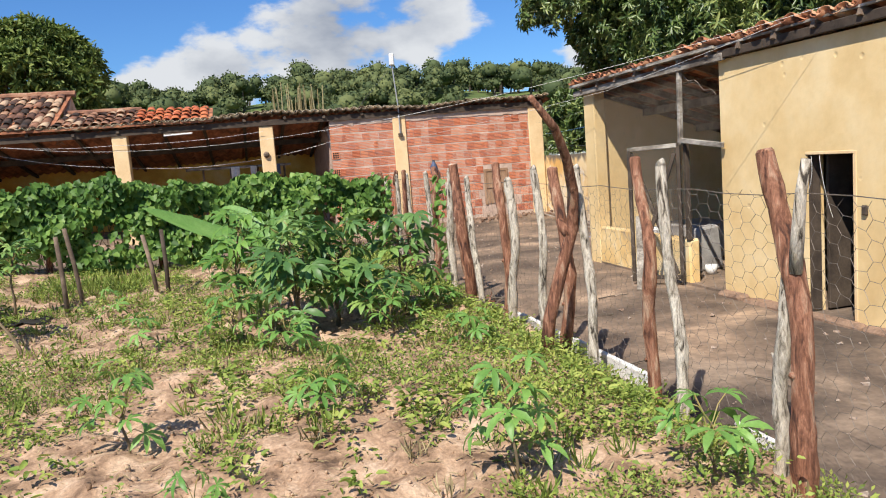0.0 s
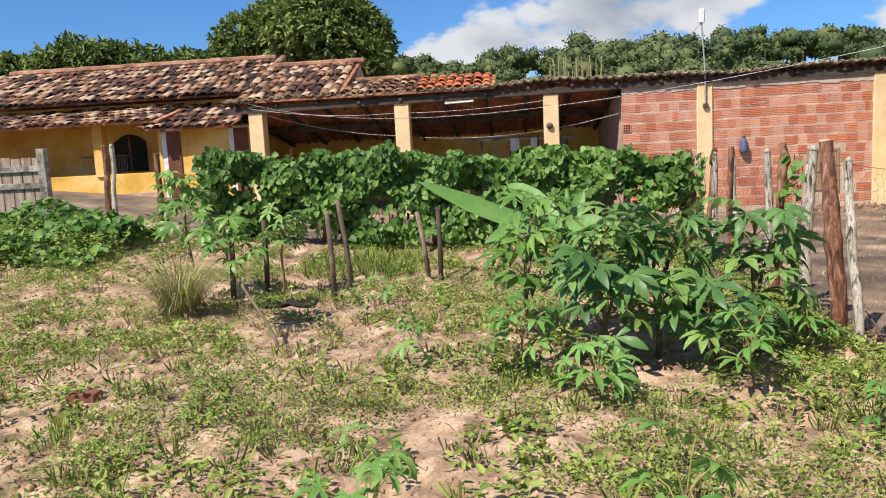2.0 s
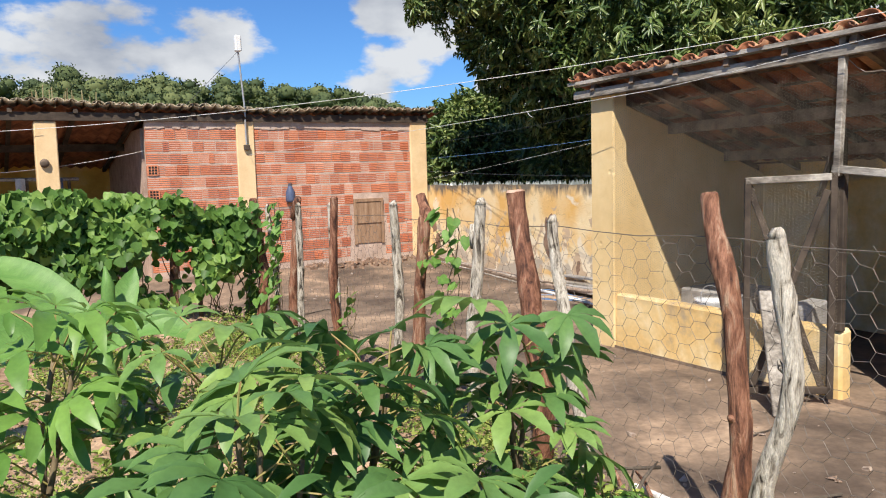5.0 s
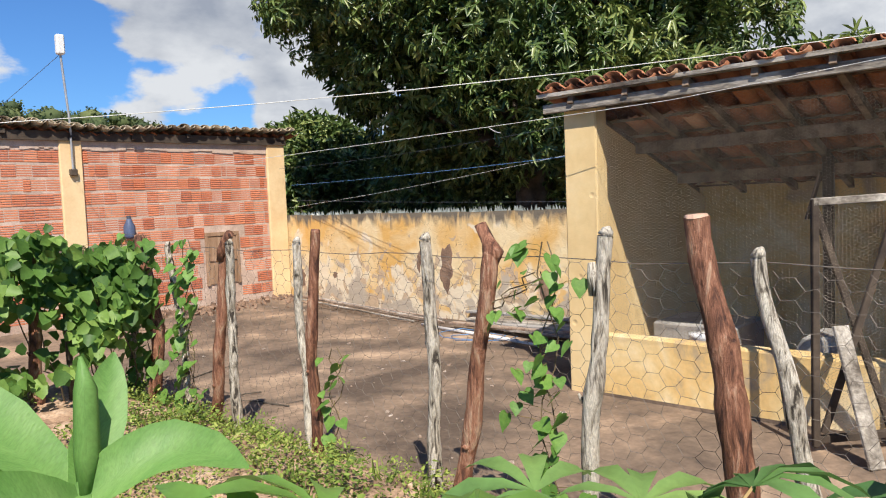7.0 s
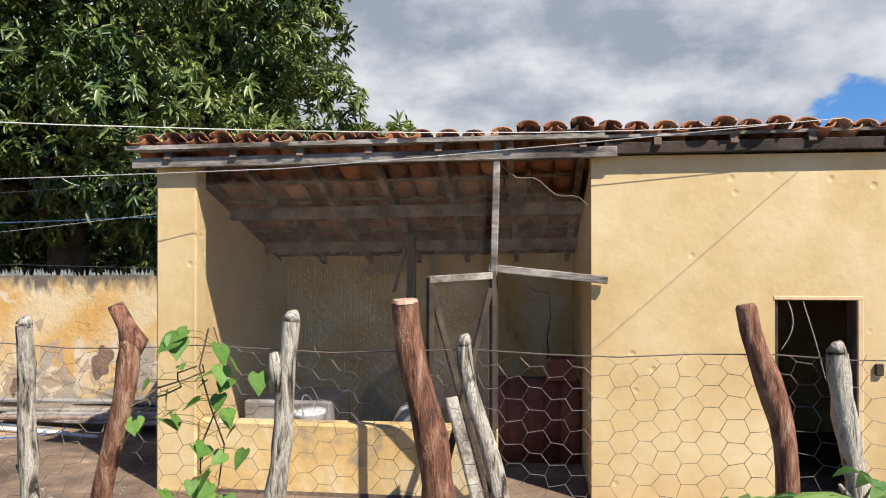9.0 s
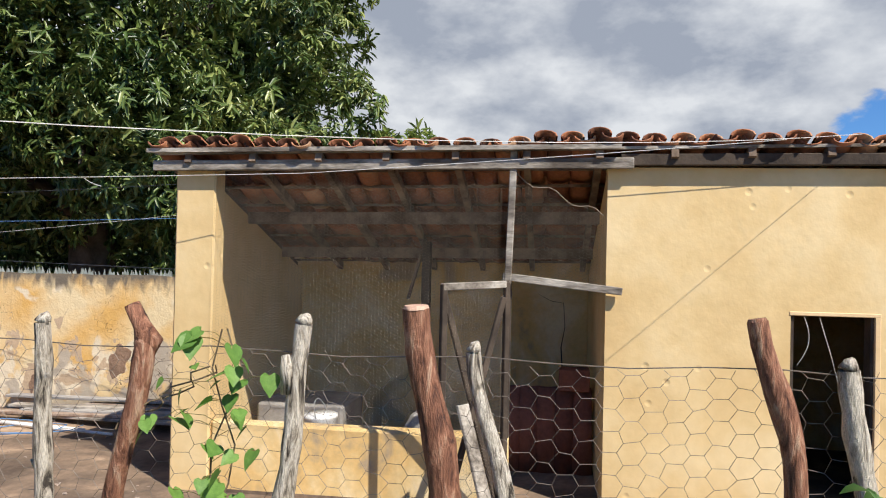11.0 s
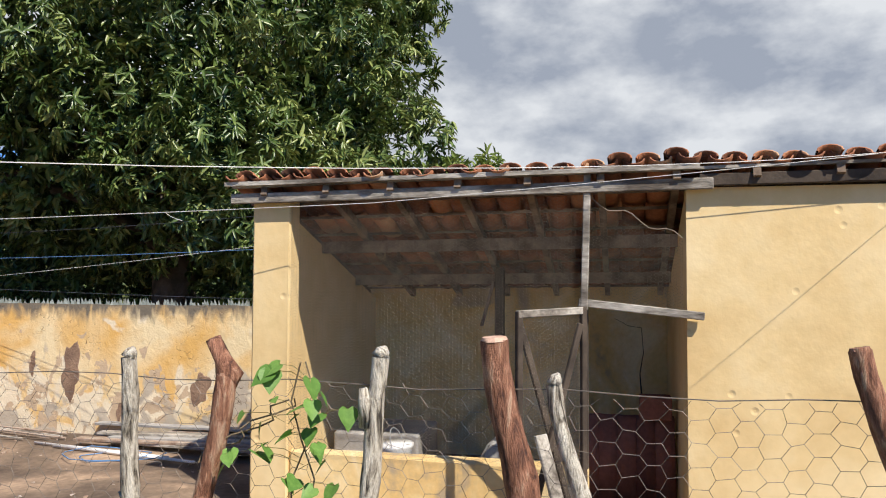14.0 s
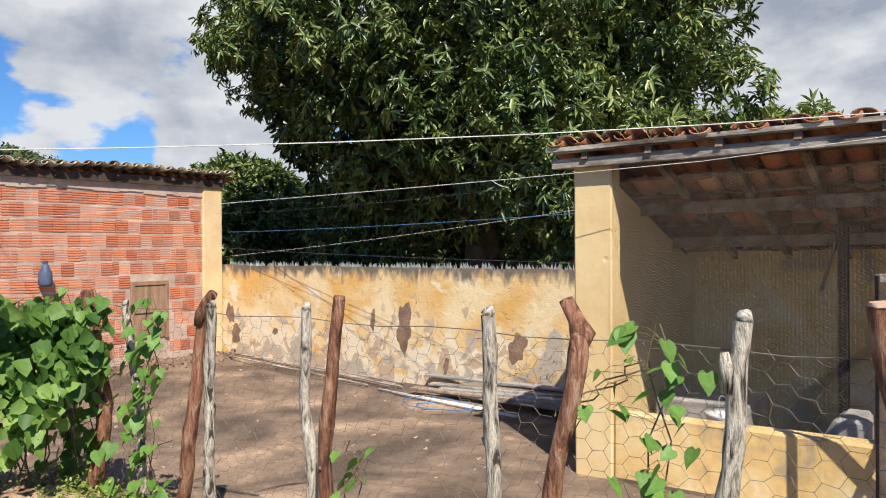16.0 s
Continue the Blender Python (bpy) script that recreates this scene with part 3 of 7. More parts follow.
# crack in the rear wall and bare patches of the pier
g = Geo()
cr = [(BACK - 0.004, 7.95, 1.32), (BACK - 0.004, 7.80, 1.24), (BACK - 0.004, 7.66, 1.22), (BACK - 0.004, 7.64, 0.95), (BACK - 0.004, 7.68, 0.72), (BACK - 0.004, 7.66, 0.45)]
g.tube(cr, [0.001, 0.003, 0.003, 0.004, 0.006, 0.01], 5)
structure("wall_crack", g, black_m, "crack running down the rear wall", "crack")

# door: open frame, dark room behind
door = tagged(new("door_1"), "narrow open doorway with a pale timber head", "door", kind="structure")
part("door_frame", Geo().box(FRONT - 0.006, FRONT + 0.14, 5.385, 6.03, 1.32, 1.35).box(FRONT - 0.006, FRONT + 0.14, 5.385, 5.425, -0.25, 1.318), col_m, door, "pale painted reveal", bevel=0.004)
part("door_jamb", Geo().box(FRONT + 0.02, FRONT + 0.14, 5.992, 6.018, -0.25, 1.33), dark_wood, door)
part("door_jamb", Geo().box(FRONT + 0.02, FRONT + 0.14, 5.422, 5.448, -0.25, 1.33), dark_wood, door)
part("door_leaf", Geo().box(FRONT + 0.2, FRONT + 0.75, 5.955, 5.99, -0.25, 1.31), dark_wood, door, "dark plank door swung inward", bevel=0.005)
for y0, dy, z1 in ((5.93, 0.05, 0.95), (5.82, -0.16, 0.72)):
    pts = [(FRONT - 0.02 - 0.02 * math.sin(3.1 * i / 12), y0 + dy * (i / 12) ** 2 - 0.04 * math.sin(3.1 * i / 12), 1.31 + (z1 - 1.31) * i / 12) for i in range(13)]
    part("loose_wire", Geo().tube(pts, 0.0022, 5), cable_m, door)
lock = thing("wall_bracket", "small rusty bracket fixed to the wall", "bracket", at=(FRONT, 5.28, 0.8))
part("bracket_block", Geo().box(FRONT - 0.03, FRONT + 0.0, 5.25, 5.31, 0.76, 0.85), dark_wood, lock, bevel=0.008)


# ---- curved roof tiles ----
def tile_geo(g, m, length=0.46, r0=0.092, r1=0.078, cover=True, n=6, thick=0.014):
    """A tapered half pipe along local +x; cover tiles bow up, channels bow down."""
    s = 1 if cover else -1
    vv = []
    for i, r in ((0, r0), (1, r1)):
        for rr in (r, r - thick):
            for j in range(n + 1):
                a = math.pi * j / n
                vv.append(m @ Vector((i * length, -rr * math.cos(a), s * rr * math.sin(a) * 0.55)))
    k = n + 1
    ff = []
    for j in range(n):
        ff += [(j, j + 1, 2 * k + j + 1, 2 * k + j), (k + j, 3 * k + j, 3 * k + j + 1, k + j + 1), (j, k + j, k + j + 1, j + 1), (2 * k + j, 2 * k + j + 1, 3 * k + j + 1, 3 * k + j)]
    g.add(vv, ff)


slope_a = math.atan(0.315)
roof = tagged(new("roof_annex"), "sagging clay barrel-tile roof on rough rafters", "roof", kind="structure")
g_cover, g_chan = Geo(), Geo()
tile_geo(g_cover, Matrix())
tile_geo(g_chan, Matrix(), cover=False, r0=0.085, r1=0.105)
me_cover, me_chan = g_cover.mesh("roof_tile", True), g_chan.mesh("roof_tile", True)
rest = Geo()
n_tile = 0
yt = 11.08
col = 0
TILES = []
while yt > 1.1:
    for row in range(8):
        x = 5.36 + row * 0.385
        for cover in (False, True):
            yj = yt - (0.103 if cover else 0) + rnd.uniform(-0.012, 0.012)
            xj = x + rnd.uniform(-0.035, 0.035) + (0.0 if cover else 0.02)
            sag = 0.02 * math.sin(yt * 1.9) + 0.012 * math.sin(yt * 4.3)
            z = roof_z(xj, yj) + sag + (0.046 if cover else 0.062) + row % 2 * 0.004
            m = Matrix.Translation((xj, yj, z)) @ Matrix.Rotation(slope_a, 4, "Y") @ Matrix.Rotation(rnd.uniform(-0.05, 0.05), 4, "Z") @ Matrix.Rotation(rnd.uniform(-0.06, 0.06), 4, "X")
            if row < 3 and yt > 3.2 and n_tile < 290:
                TILES.append((cover, m))
                n_tile += 1
            else:
                tile_geo(rest, m, cover=cover, r0=0.105 if cover else 0.085, r1=0.085 if cover else 0.105)
    yt -= 0.2065
part("tile_field", rest, tile_m, roof, "further courses of clay tiles", smooth=True, kind="stuff")
for i, y in enumerate([1.3 + 0.56 * i for i in range(18)]):
    a, b = Vector((5.40, y, roof_z(5.40, y) - 0.045)), Vector((8.35, y, roof_z(8.35, y) - 0.045))
    part("rafter", Geo().beam(a, b, 0.055, 0.075), rafter_m, roof)
for x in (5.43, 5.78, 6.1, 6.5, 6.9, 7.3, 7.7, 8.1):
    part("batten", Geo().beam((x, 1.15, roof_z(x, 1.15) + 0.005), (x, 11.12, roof_z(x, 11.12) + 0.005), 0.05, 0.022), grey_wood if x < 5.5 else rafter_m, roof)
for x in (6.45, 7.4):
    part("purlin", Geo().beam((x, 1.5, roof_z(x, 1.5) - 0.14), (x, 10.7, roof_z(x, 10.7) - 0.14), 0.09, 0.11), rafter_m, roof)
part("eave_board", Geo().beam((5.44, 7.2, 2.455), (5.44, 11.14, 2.415), 0.05, 0.085), grey_wood, roof, "weathered grey eave board", bevel=0.006)
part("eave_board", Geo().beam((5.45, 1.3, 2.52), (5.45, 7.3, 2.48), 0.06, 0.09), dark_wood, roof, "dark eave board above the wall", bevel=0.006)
part("fascia_strip", Geo().beam((5.375, 7.3, 2.575), (5.375, 11.17, 2.535), 0.025, 0.035), grey_wood, roof, "thin bleached strip under the tiles")

# coop: post, slanting board, netting, inner post
coop = thing("coop_front_frame", "bleached timber post and slanting board holding torn netting", "frame", at=(5.49, 8.14, 0.285))
part("post", Geo().beam((5.455, 8.15, 1.50), (5.455, 8.12, 2.56), 0.055, 0.055, (1, 0, 0)), grey_wood, coop, bevel=0.006)
part("post", Geo().beam((5.53, 8.15, 0.28), (5.53, 8.15, 1.56), 0.06, 0.06, (1, 0, 0)), dark_wood, coop, bevel=0.006)
part("cross_board", Geo().beam((5.45, 8.19, 1.56), (5.45, 7.27, 1.465), 0.035, 0.06), grey_wood, coop, "slanting weathered board", bevel=0.005)
inner = thing("inner_post", "dark timber post inside the coop with a loose splinter board", "post", at=(7.0, 9.05, -0.27))
part("shaft", Geo().beam((7.0, 9.05, -0.27), (7.0, 9.05, 1.86), 0.09, 0.09, (1, 0, 0)), dark_wood, inner, bevel=0.01)
part("splinter", Geo().beam((6.93, 9.22, 1.28), (6.94, 9.10, 1.72), 0.02, 0.09, (1, 0, 0)), rafter_m, inner)


def hexnet(g, o, u, v, wide, high, cw, ch, r, jit, rng, keep=None, bow=0.0):
    """Twisted hexagonal wire netting: zigzag wires with short level twists."""
    o, u, v = Vector(o), Vector(u).normalized(), Vector(v).normalized()
    w = u.cross(v)
    cols, rows = int(wide / (cw * 0.75)) + 1, int(high / ch) + 1
    node = {}
    for c in range(cols):
        for q in range(rows):
            x, y = c * cw * 0.75, q * ch + (ch / 2 if c % 2 else 0)
            if x > wide or y > high or (keep and not keep(x, y)):
                continue
            a, b, d, e = at2(node, o, u, v, w, x, y, cw, ch, jit, rng, bow, wide, high)
            for p, s in ((a, b), (a, d), (b, e)):
                wire(g, p, s, r)


def at2(node, o, u, v, w, x, y, cw, ch, jit, rng, bow, wide, high):
    out = []
    for a, b in ((x - cw * 0.25, y), (x + cw * 0.25, y), (x - cw * 0.5, y + ch * 0.5), (x + cw * 0.5, y + ch * 0.5)):
        key = (round(a / cw * 4), round(b / ch * 4))
        if key not in node:
            s, t = min(max(a, 0), wide), min(max(b, 0), high)
            off = w * (rng.uniform(-jit, jit) * 0.6 + bow * 0.03 * math.sin(s * 3.0 + t * 2.0))
            node[key] = o + u * (s + rng.uniform(-jit, jit)) + v * (t + rng.uniform(-jit, jit) - bow * (0.02 + 0.02 * math.sin(s * 2.1))) + off
        out.append(node[key])
    return out


def wire(g, a, b, r):
    d = b - a
    if d.length < 1e-4:
        return
    d.normalize()
    s = d.cross(Vector((0.3, 0.2, 0.93))).normalized()
    t = s.cross(d)
    k = len(g.v)
    for p in (a, b):
        for s1, t1 in ((1, 0), (-0.5, 0.87), (-0.5, -0.87)):
            g.v.append(tuple(p + s * (r * s1) + t * (r * t1)))
    g.f += [(k, k + 1, k + 4, k + 3), (k + 1, k + 2, k + 5, k + 4), (k + 2, k, k + 3, k + 5)]


rng_net = random.Random(3)
netting = thing("wire_netting", "fine hexagonal poultry netting over the coop opening", "netting", at=(5.485, 9.0, 0.29))
for y0, y1 in ((8.15, 9.4), (9.4, 10.62)):
    g = Geo()
    hexnet(g, (5.485, y0, 0.285), (0, 1, 0), (0, 0, 1), y1 - y0, 2.10, 0.036, 0.025, 0.00068, 0.002, rng_net, bow=0.3)
    part("netting_panel", g, net_m, netting)
g = Geo()
hexnet(g, (5.485, 7.42, 1.53), (0, 1, 0), (0, 0, 1), 0.73, 0.86, 0.036, 0.025, 0.00068, 0.002, rng_net, keep=lambda s, t: t < 0.52 + s * 0.45 + 0.03 * math.sin(s * 20), bow=0.3)
part("netting_panel", g, net_m, netting, "torn sagging piece of netting")
part("edge_wire", Geo().tube([(5.48, 7.42 + 0.73 * i / 12, 1.53 + 0.52 + 0.73 * i / 12 * 0.45 + 0.03 * math.sin(i * 1.2)) for i in range(13)], 0.004, 5), net_m, netting)

# gate, ajar, of dark timber with netting
gate = thing("coop_gate", "dark timber braced gate with netting, standing ajar", "gate", at=(5.46, 8.15, -0.27))
h0, h1 = Vector((5.43, 8.14, 0)), Vector((4.956, 8.60, 0))


def gate_at(s, z):
    p = h0.lerp(h1, s)
    return Vector((p.x, p.y, z + 0.0))


gn = (h1 - h0).cross(Vector((0, 0, 1))).normalized()
for s in (0.03, 0.97):
    part("stile", Geo().beam(gate_at(s, -0.25), gate_at(s, 1.50 + 0.03 * (1 - s)), 0.05, 0.04, gn), dark_wood, gate, bevel=0.005)
for z in (-0.2, 1.48):
    part("rail", Geo().beam(gate_at(0.0, z + 0.02), gate_at(1.0, z), 0.04, 0.055), grey_wood if z > 0 else dark_wood, gate, bevel=0.005)
part("brace", Geo().beam(gate_at(0.95, 1.44) + gn * 0.02, gate_at(0.12, -0.15) + gn * 0.02, 0.05, 0.03, gn), dark_wood, gate, bevel=0.004)
part("brace", Geo().beam(gate_at(0.1, 1.40) - gn * 0.02, gate_at(0.9, -0.15) - gn * 0.02, 0.05, 0.03, gn), dark_wood, gate, bevel=0.004)
g = Geo()
hexnet(g, tuple(gate_at(0.03, -0.2) + gn * 0.005), tuple((h1 - h0).normalized()), (0, 0, 1), 0.64, 1.66, 0.036, 0.025, 0.00068, 0.002, rng_net)
part("netting", g, net_m, gate, "fine poultry netting")
prop = thing("prop_plank", "pale weathered plank leaning on the coop gate", "plank", at=(4.86, 8.2, -0.3))
part("plank", Geo().beam((4.84, 8.17, -0.29), (5.02, 8.44, 0.62), 0.13, 0.03, (0.5, 0.86, 0)), grey_wood, prop, bevel=0.006)

# ---- inside the coop ----
tank = thing("concrete_trough", "grey concrete block trough against the coop wall", "trough", at=(6.9, 10.1, -0.27))
part("trough_body", Geo().box(6.5, 7.3, 9.75, 10.6, -0.27, 0.26), concrete, tank, bevel=0.02)
bucket = thing("bucket", "white plastic bucket with ribbed rim", "bucket", at=(6.1, 9.85, -0.27))
bk = Geo()
bk.tube([(6.1, 9.85, -0.27), (6.1, 9.85, 0.22), (6.1, 9.85, 0.24), (6.1, 9.85, 0.27), (6.1, 9.85, 0.275), (6.1, 9.85, 0.0)], [0.125, 0.152, 0.165, 0.165, 0.15, 0.13], 20)
part("bucket_body", bk, plastic_m, bucket, smooth=True)
part("bucket_handle", Geo().tube([(6.1 + 0.165 * math.cos(a), 9.85 + 0.165 * math.sin(a) * 0.3 - 0.02, 0.26 + 0.14 * math.sin(a)) for a in [math.pi * i / 10 for i in range(11)]], 0.005, 5), steel_m, bucket)
blockp = thing("cement_lump", "pale broken block of cement", "rubble", at=(6.2, 9.0, -0.27))
part("lump", Geo().add([(6.0, 9.32, -0.27), (6.45, 9.3, -0.27), (6.45, 8.75, -0.27), (6.0, 8.72, -0.27), (6.05, 9.0, 0.33), (6.4, 8.95, 0.36), (6.4, 8.76, 0.36), (6.05, 8.74, 0.33)],
     [(3, 2, 1, 0), (4, 5, 6, 7), (0, 1, 5, 4), (1, 2, 6, 5), (2, 3, 7, 6), (3, 0, 4, 7)]), concrete, blockp, bevel=0.03)
for j in range(5):
    for r_ in range(2):
        st = thing("spare_roof_tile", "spare clay barrel tile standing on end in a stack", "tile", "spare tiles stacked in the coop", at=(6.62 + r_ * 0.10, 7.50 + j * 0.165, -0.27))
        gg = Geo()
        tile_geo(gg, Matrix.Translation((6.62 + r_ * 0.10, 7.50 + j * 0.165, -0.27)) @ Matrix.Rotation(radians(-90), 4, "Y") @ Matrix.Rotation(radians(0), 4, "X"), length=0.78, r0=0.10, r1=0.085, thick=0.02, n=8)
        part("tile_body", gg, tile_stack, st, smooth=True)
st = thing("loose_brick", "dark red brick laid on the stacked tiles", "brick", at=(6.6, 7.52, 0.5))
part("brick_body", Geo().box(6.52, 6.75, 7.44, 7.72, 0.50, 0.70), tile_stack, st, bevel=0.01)
cup = thing("white_tub", "small white plastic tub on the ground", "tub", at=(6.08, 8.52, -0.27))
part("tub_body", Geo().tube([(6.08, 8.52, -0.27), (6.08, 8.52, -0.14), (6.08, 8.52, -0.135), (6.08, 8.52, -0.25)], [0.07, 0.085, 0.075, 0.06], 14), plastic_m, cup, smooth=True)

# ---- boundary wall with shards on its crest ----
g = Geo()
wy = [10.97 + i * 0.206 for i in range(41)]
for t in wy:
    z0 = 1.40 + 0.025 * noise3(Vector((t * 1.3, 0, 0))) + 0.012 * noise3(Vector((t * 6.0, 0, 0)))
    g.v += [(8.16, t, -0.5), (8.16, t, z0), (8.36, t, z0 - 0.01), (8.36, t, -0.5)]
for i in range(len(wy) - 1):
    k = i * 4
    g.f += [(k, k + 1, k + 5, k + 4), (k + 1, k + 2, k + 6, k + 5), (k + 2, k + 3, k + 7, k + 6)]
boundary = structure("wall_boundary", g, flaking, "weathered ochre boundary wall with fallen plaster", "wall")
g = Geo()
rng = random.Random(11)
for i in range(330):
    y = 11.0 + rng.random() * 8.0
    x, h, w = 8.2 + rng.random() * 0.12, rng.uniform(0.04, 0.10), rng.uniform(0.012, 0.03)
    z = 1.39
    g.add([(x - w, y, z), (x + w * 0.5, y - w, z), (x + w * 0.5, y + w, z), (x + rng.uniform(-0.01, 0.01), y + rng.uniform(-0.02, 0.02), z + h)], [(0, 1, 3), (1, 2, 3), (2, 0, 3)])
part("crest_shards", g, glass_shard, boundary, "dull glass shards set along the crest", kind="stuff")


def blotch(g, x, cy, cz, ry, rz, depth, rng, n=28):
    """A shallow flake with a ragged rim, standing proud of a wall that faces -x."""
    rim, p1, p2 = [], rng.uniform(0, 6), rng.uniform(0, 6)
    for i in range(n):
        a, q = 2 * math.pi * i / n, 0.9 + 0.2 * math.sin(2 * 2 * math.pi * i / n + p1) + 0.13 * math.sin(5 * 2 * math.pi * i / n + p2) + rng.uniform(-0.07, 0.07)
        rim.append((cy + ry * q * math.cos(a), cz + rz * q * math.sin(a)))
    k = len(g.v)
    g.v += [(x - depth, y, z) for y, z in rim] + [(x, y * 1.0 + (y - cy) * 0.05, z + (z - cz) * 0.05) for y, z in rim]
    g.f.append(tuple(k + i for i in reversed(range(n))))
    g.f += [(k + i, k + (i + 1) % n, k + n + (i + 1) % n, k + n + i) for i in range(n)]


g = Geo()
blotch(g, 8.16, 14.95, 0.52, 0.16, 0.33, 0.006, rng)
for cy, cz, ry, rz in ((19.0 - 0.15, 0.55, 0.10, 0.2), (18.7, 0.2, 0.14, 0.15), (17.7, 0.30, 0.08, 0.05), (12.05, 0.10, 0.24, 0.18), (13.05, 0.35, 0.14, 0.2), (15.55, 0.6, 0.05, 0.16), (14.2, 0.02, 0.05, 0.12)):
    blotch(g, 8.16, cy, cz, ry, rz, 0.005, rng)
part("bare_patch", g, adobe, boundary, "brown patches where the plaster has fallen", kind="stuff")

# ---- long open shed (front at y = 19.06) ----
SHED = 19.06
COLS = [(-6.06, 2.80), (-2.61, 2.70), (0.79, 2.68), (4.16, 2.74), (7.93, 2.80)]
for i, (cx, top) in enumerate(COLS):
    w = 0.17 if i < 4 else 0.2
    c = structure("column", Geo().box(cx - w, cx + w, SHED - 0.04, SHED + 0.32, -0.5, top), col_m, "square yellow-plastered shed column", "column", bevel=0.015)
    if i == 4:
        tagged(c, "square yellow column with bare mortar at its top")
g = Geo().box(-6.6, 8.2, 23.6, 23.8, -0.4, 2.1)
structure("wall_rear", g, ochre, "dim ochre rear wall of the shed", "wall")
g = Geo().box(8.0, 8.2, 19.4, 23.6, -0.4, 2.85)
structure("wall_end", g, mortar, "bare end wall of the shed", "wall")
g = Geo().box(2.34, 2.5, 19.4, 23.6, -0.4, 2.6)
structure("wall_cross", g, mortar, "rough cross wall inside the shed", "wall")


def shed_roof_z(x, y):
    sag = 0.035 * math.sin(x * 0.9 + 0.6) + 0.02 * math.sin(x * 2.3)
    return 2.875 + sag + 0.006 * x - 0.19 * (y - 18.9)


g = Geo()
xs = [-6.75 + i * 0.05 for i in range(305)]
for k, yy in enumerate((18.95, 20.4, 22.0, 24.0)):
    g.v += [(x, yy, shed_roof_z(x, yy) + 0.028 * math.sin(x * 2 * math.pi / 0.2)) for x in xs]
n_ = len(xs)
g.f += [(k * n_ + i, k * n_ + i + 1, (k + 1) * n_ + i + 1, (k + 1) * n_ + i) for k in range(3) for i in range(n_ - 1)]
shed_roof = tagged(part("roof_shed", g, tile_m, None, "long shed roof of weathered clay tiles, falling to the rear", smooth=True), category="roof", kind="structure")
rr = random.Random(5)
g_edge = Geo()
tile_geo(g_edge, Matrix(), length=0.5, r0=0.105, r1=0.1, thick=0.014)
me_edge = g_edge.mesh("edge_tile", True)
g_ech = Geo()
tile_geo(g_ech, Matrix(), length=0.5, r0=0.10, r1=0.1, thick=0.014, cover=False)
me_ech = g_ech.mesh("edge_tile", True)
EDGE = []
x = -6.7
while x < 8.3:
    for cover in (True, False):
        xx = x + (0.1 if cover else 0) + rr.uniform(-0.012, 0.012)
        m = Matrix.Translation((xx, 18.88 + rr.uniform(-0.03, 0.03), shed_roof_z(xx, 18.7) + (0.03 if cover else 0.075) + rr.uniform(-0.012, 0.012))) @ Matrix.Rotation(radians(90), 4, "Z") @ Matrix.Rotation(0.19 + rr.uniform(-0.03, 0.03), 4, "Y")
        EDGE.append((cover, m))
    x += 0.2
for yy, w, h in ((19.04, 0.10, 0.14), (21.3, 0.12, 0.14)):
    part("purlin", Geo().beam((-6.7, yy, shed_roof_z(-6.7, yy) - 0.13), (8.15, yy, shed_roof_z(8.15, yy) - 0.11), w, h), dark_wood, shed_roof)
for i in range(16):
    xx = -6.5 + i * 0.97
    part("rafter", Geo().beam((xx, 18.95, shed_roof_z(xx, 18.95) - 0.06), (xx, 23.8, shed_roof_z(xx, 23.8) - 0.06), 0.07, 0.07), dark_wood, shed_roof)

# hollow-brick infill: mortar core, bricks proud of it
BRICKS = []
for x0, x1, name in ((2.36, 3.99, "wall_brick_small"), (4.33, 7.73, "wall_brick_large")):
    core = structure(name, Geo().box(x0 + 0.004, x1, SHED + 0.006, SHED + 0.17, -0.5, 2.66), lime_mortar, "unplastered infill wall of grooved hollow bricks", "wall")
    rows = 12
    for r_ in range(rows):
        z = -0.02 + r_ * 0.2185
        x = x0 + (0 if r_ % 2 else -0.1)
        while x < x1 - 0.02:
            w = rr.choice((0.19, 0.19, 0.19, 0.20, 0.21)) if rr.random() > 0.1 else 0.095
            a, b = max(x, x0), min(x + w, x1 - 0.008)
            if b - a > 0.04 and not (x0 > 4 and 6.30 < (a + b) / 2 < 7.42 and z < 1.1 and ((a + b) / 2 < 7.1 or 0.0 < z < 0.2)):
                BRICKS.append((core, (a + b) / 2, z, b - a))
            x += w + rr.uniform(0.004, 0.012)
    g = Geo()
    seg = 24
    for i in range(seg):
        a, b = x0 + (x1 - x0) * i / seg, x0 + (x1 - x0) * (i + 1) / seg
        g.box(a, b, SHED - 0.012, SHED + 0.05, 2.60 + rr.uniform(-0.03, 0.02), 2.74 + 0.012 * a)
    part("mortar_bed", g, lime_mortar, core, "smeared mortar along the wall's top")

hatch = thing("wooden_hatch", "small faded wooden shutter set in the brick wall", "shutter", at=(6.7, SHED, 0.2))
part("hatch_frame", Geo().box(6.36, 7.04, SHED - 0.03, SHED + 0.03, 1.10, 1.17), hatch_m, hatch, bevel=0.005)
part("hatch_frame", Geo().box(6.36, 6.42, SHED - 0.03, SHED + 0.03, 0.22, 1.10), hatch_m, hatch, bevel=0.005)
part("hatch_frame", Geo().box(6.98, 7.04, SHED - 0.03, SHED + 0.03, 0.22, 1.10), hatch_m, hatch, bevel=0.005)
for a, b in ((6.425, 6.70), (6.705, 6.975)):
    part("hatch_board", Geo().box(a, b, SHED - 0.015, SHED + 0.02, 0.24, 1.09), hatch_m, hatch, bevel=0.004)
part("hatch_bar", Geo().box(6.42, 6.98, SHED - 0.035, SHED - 0.015, 0.66, 0.71), hatch_m, hatch)
hole = thing("wall_hole", "dark drain hole low in the brick wall", "hole", at=(7.28, SHED, 0.0))
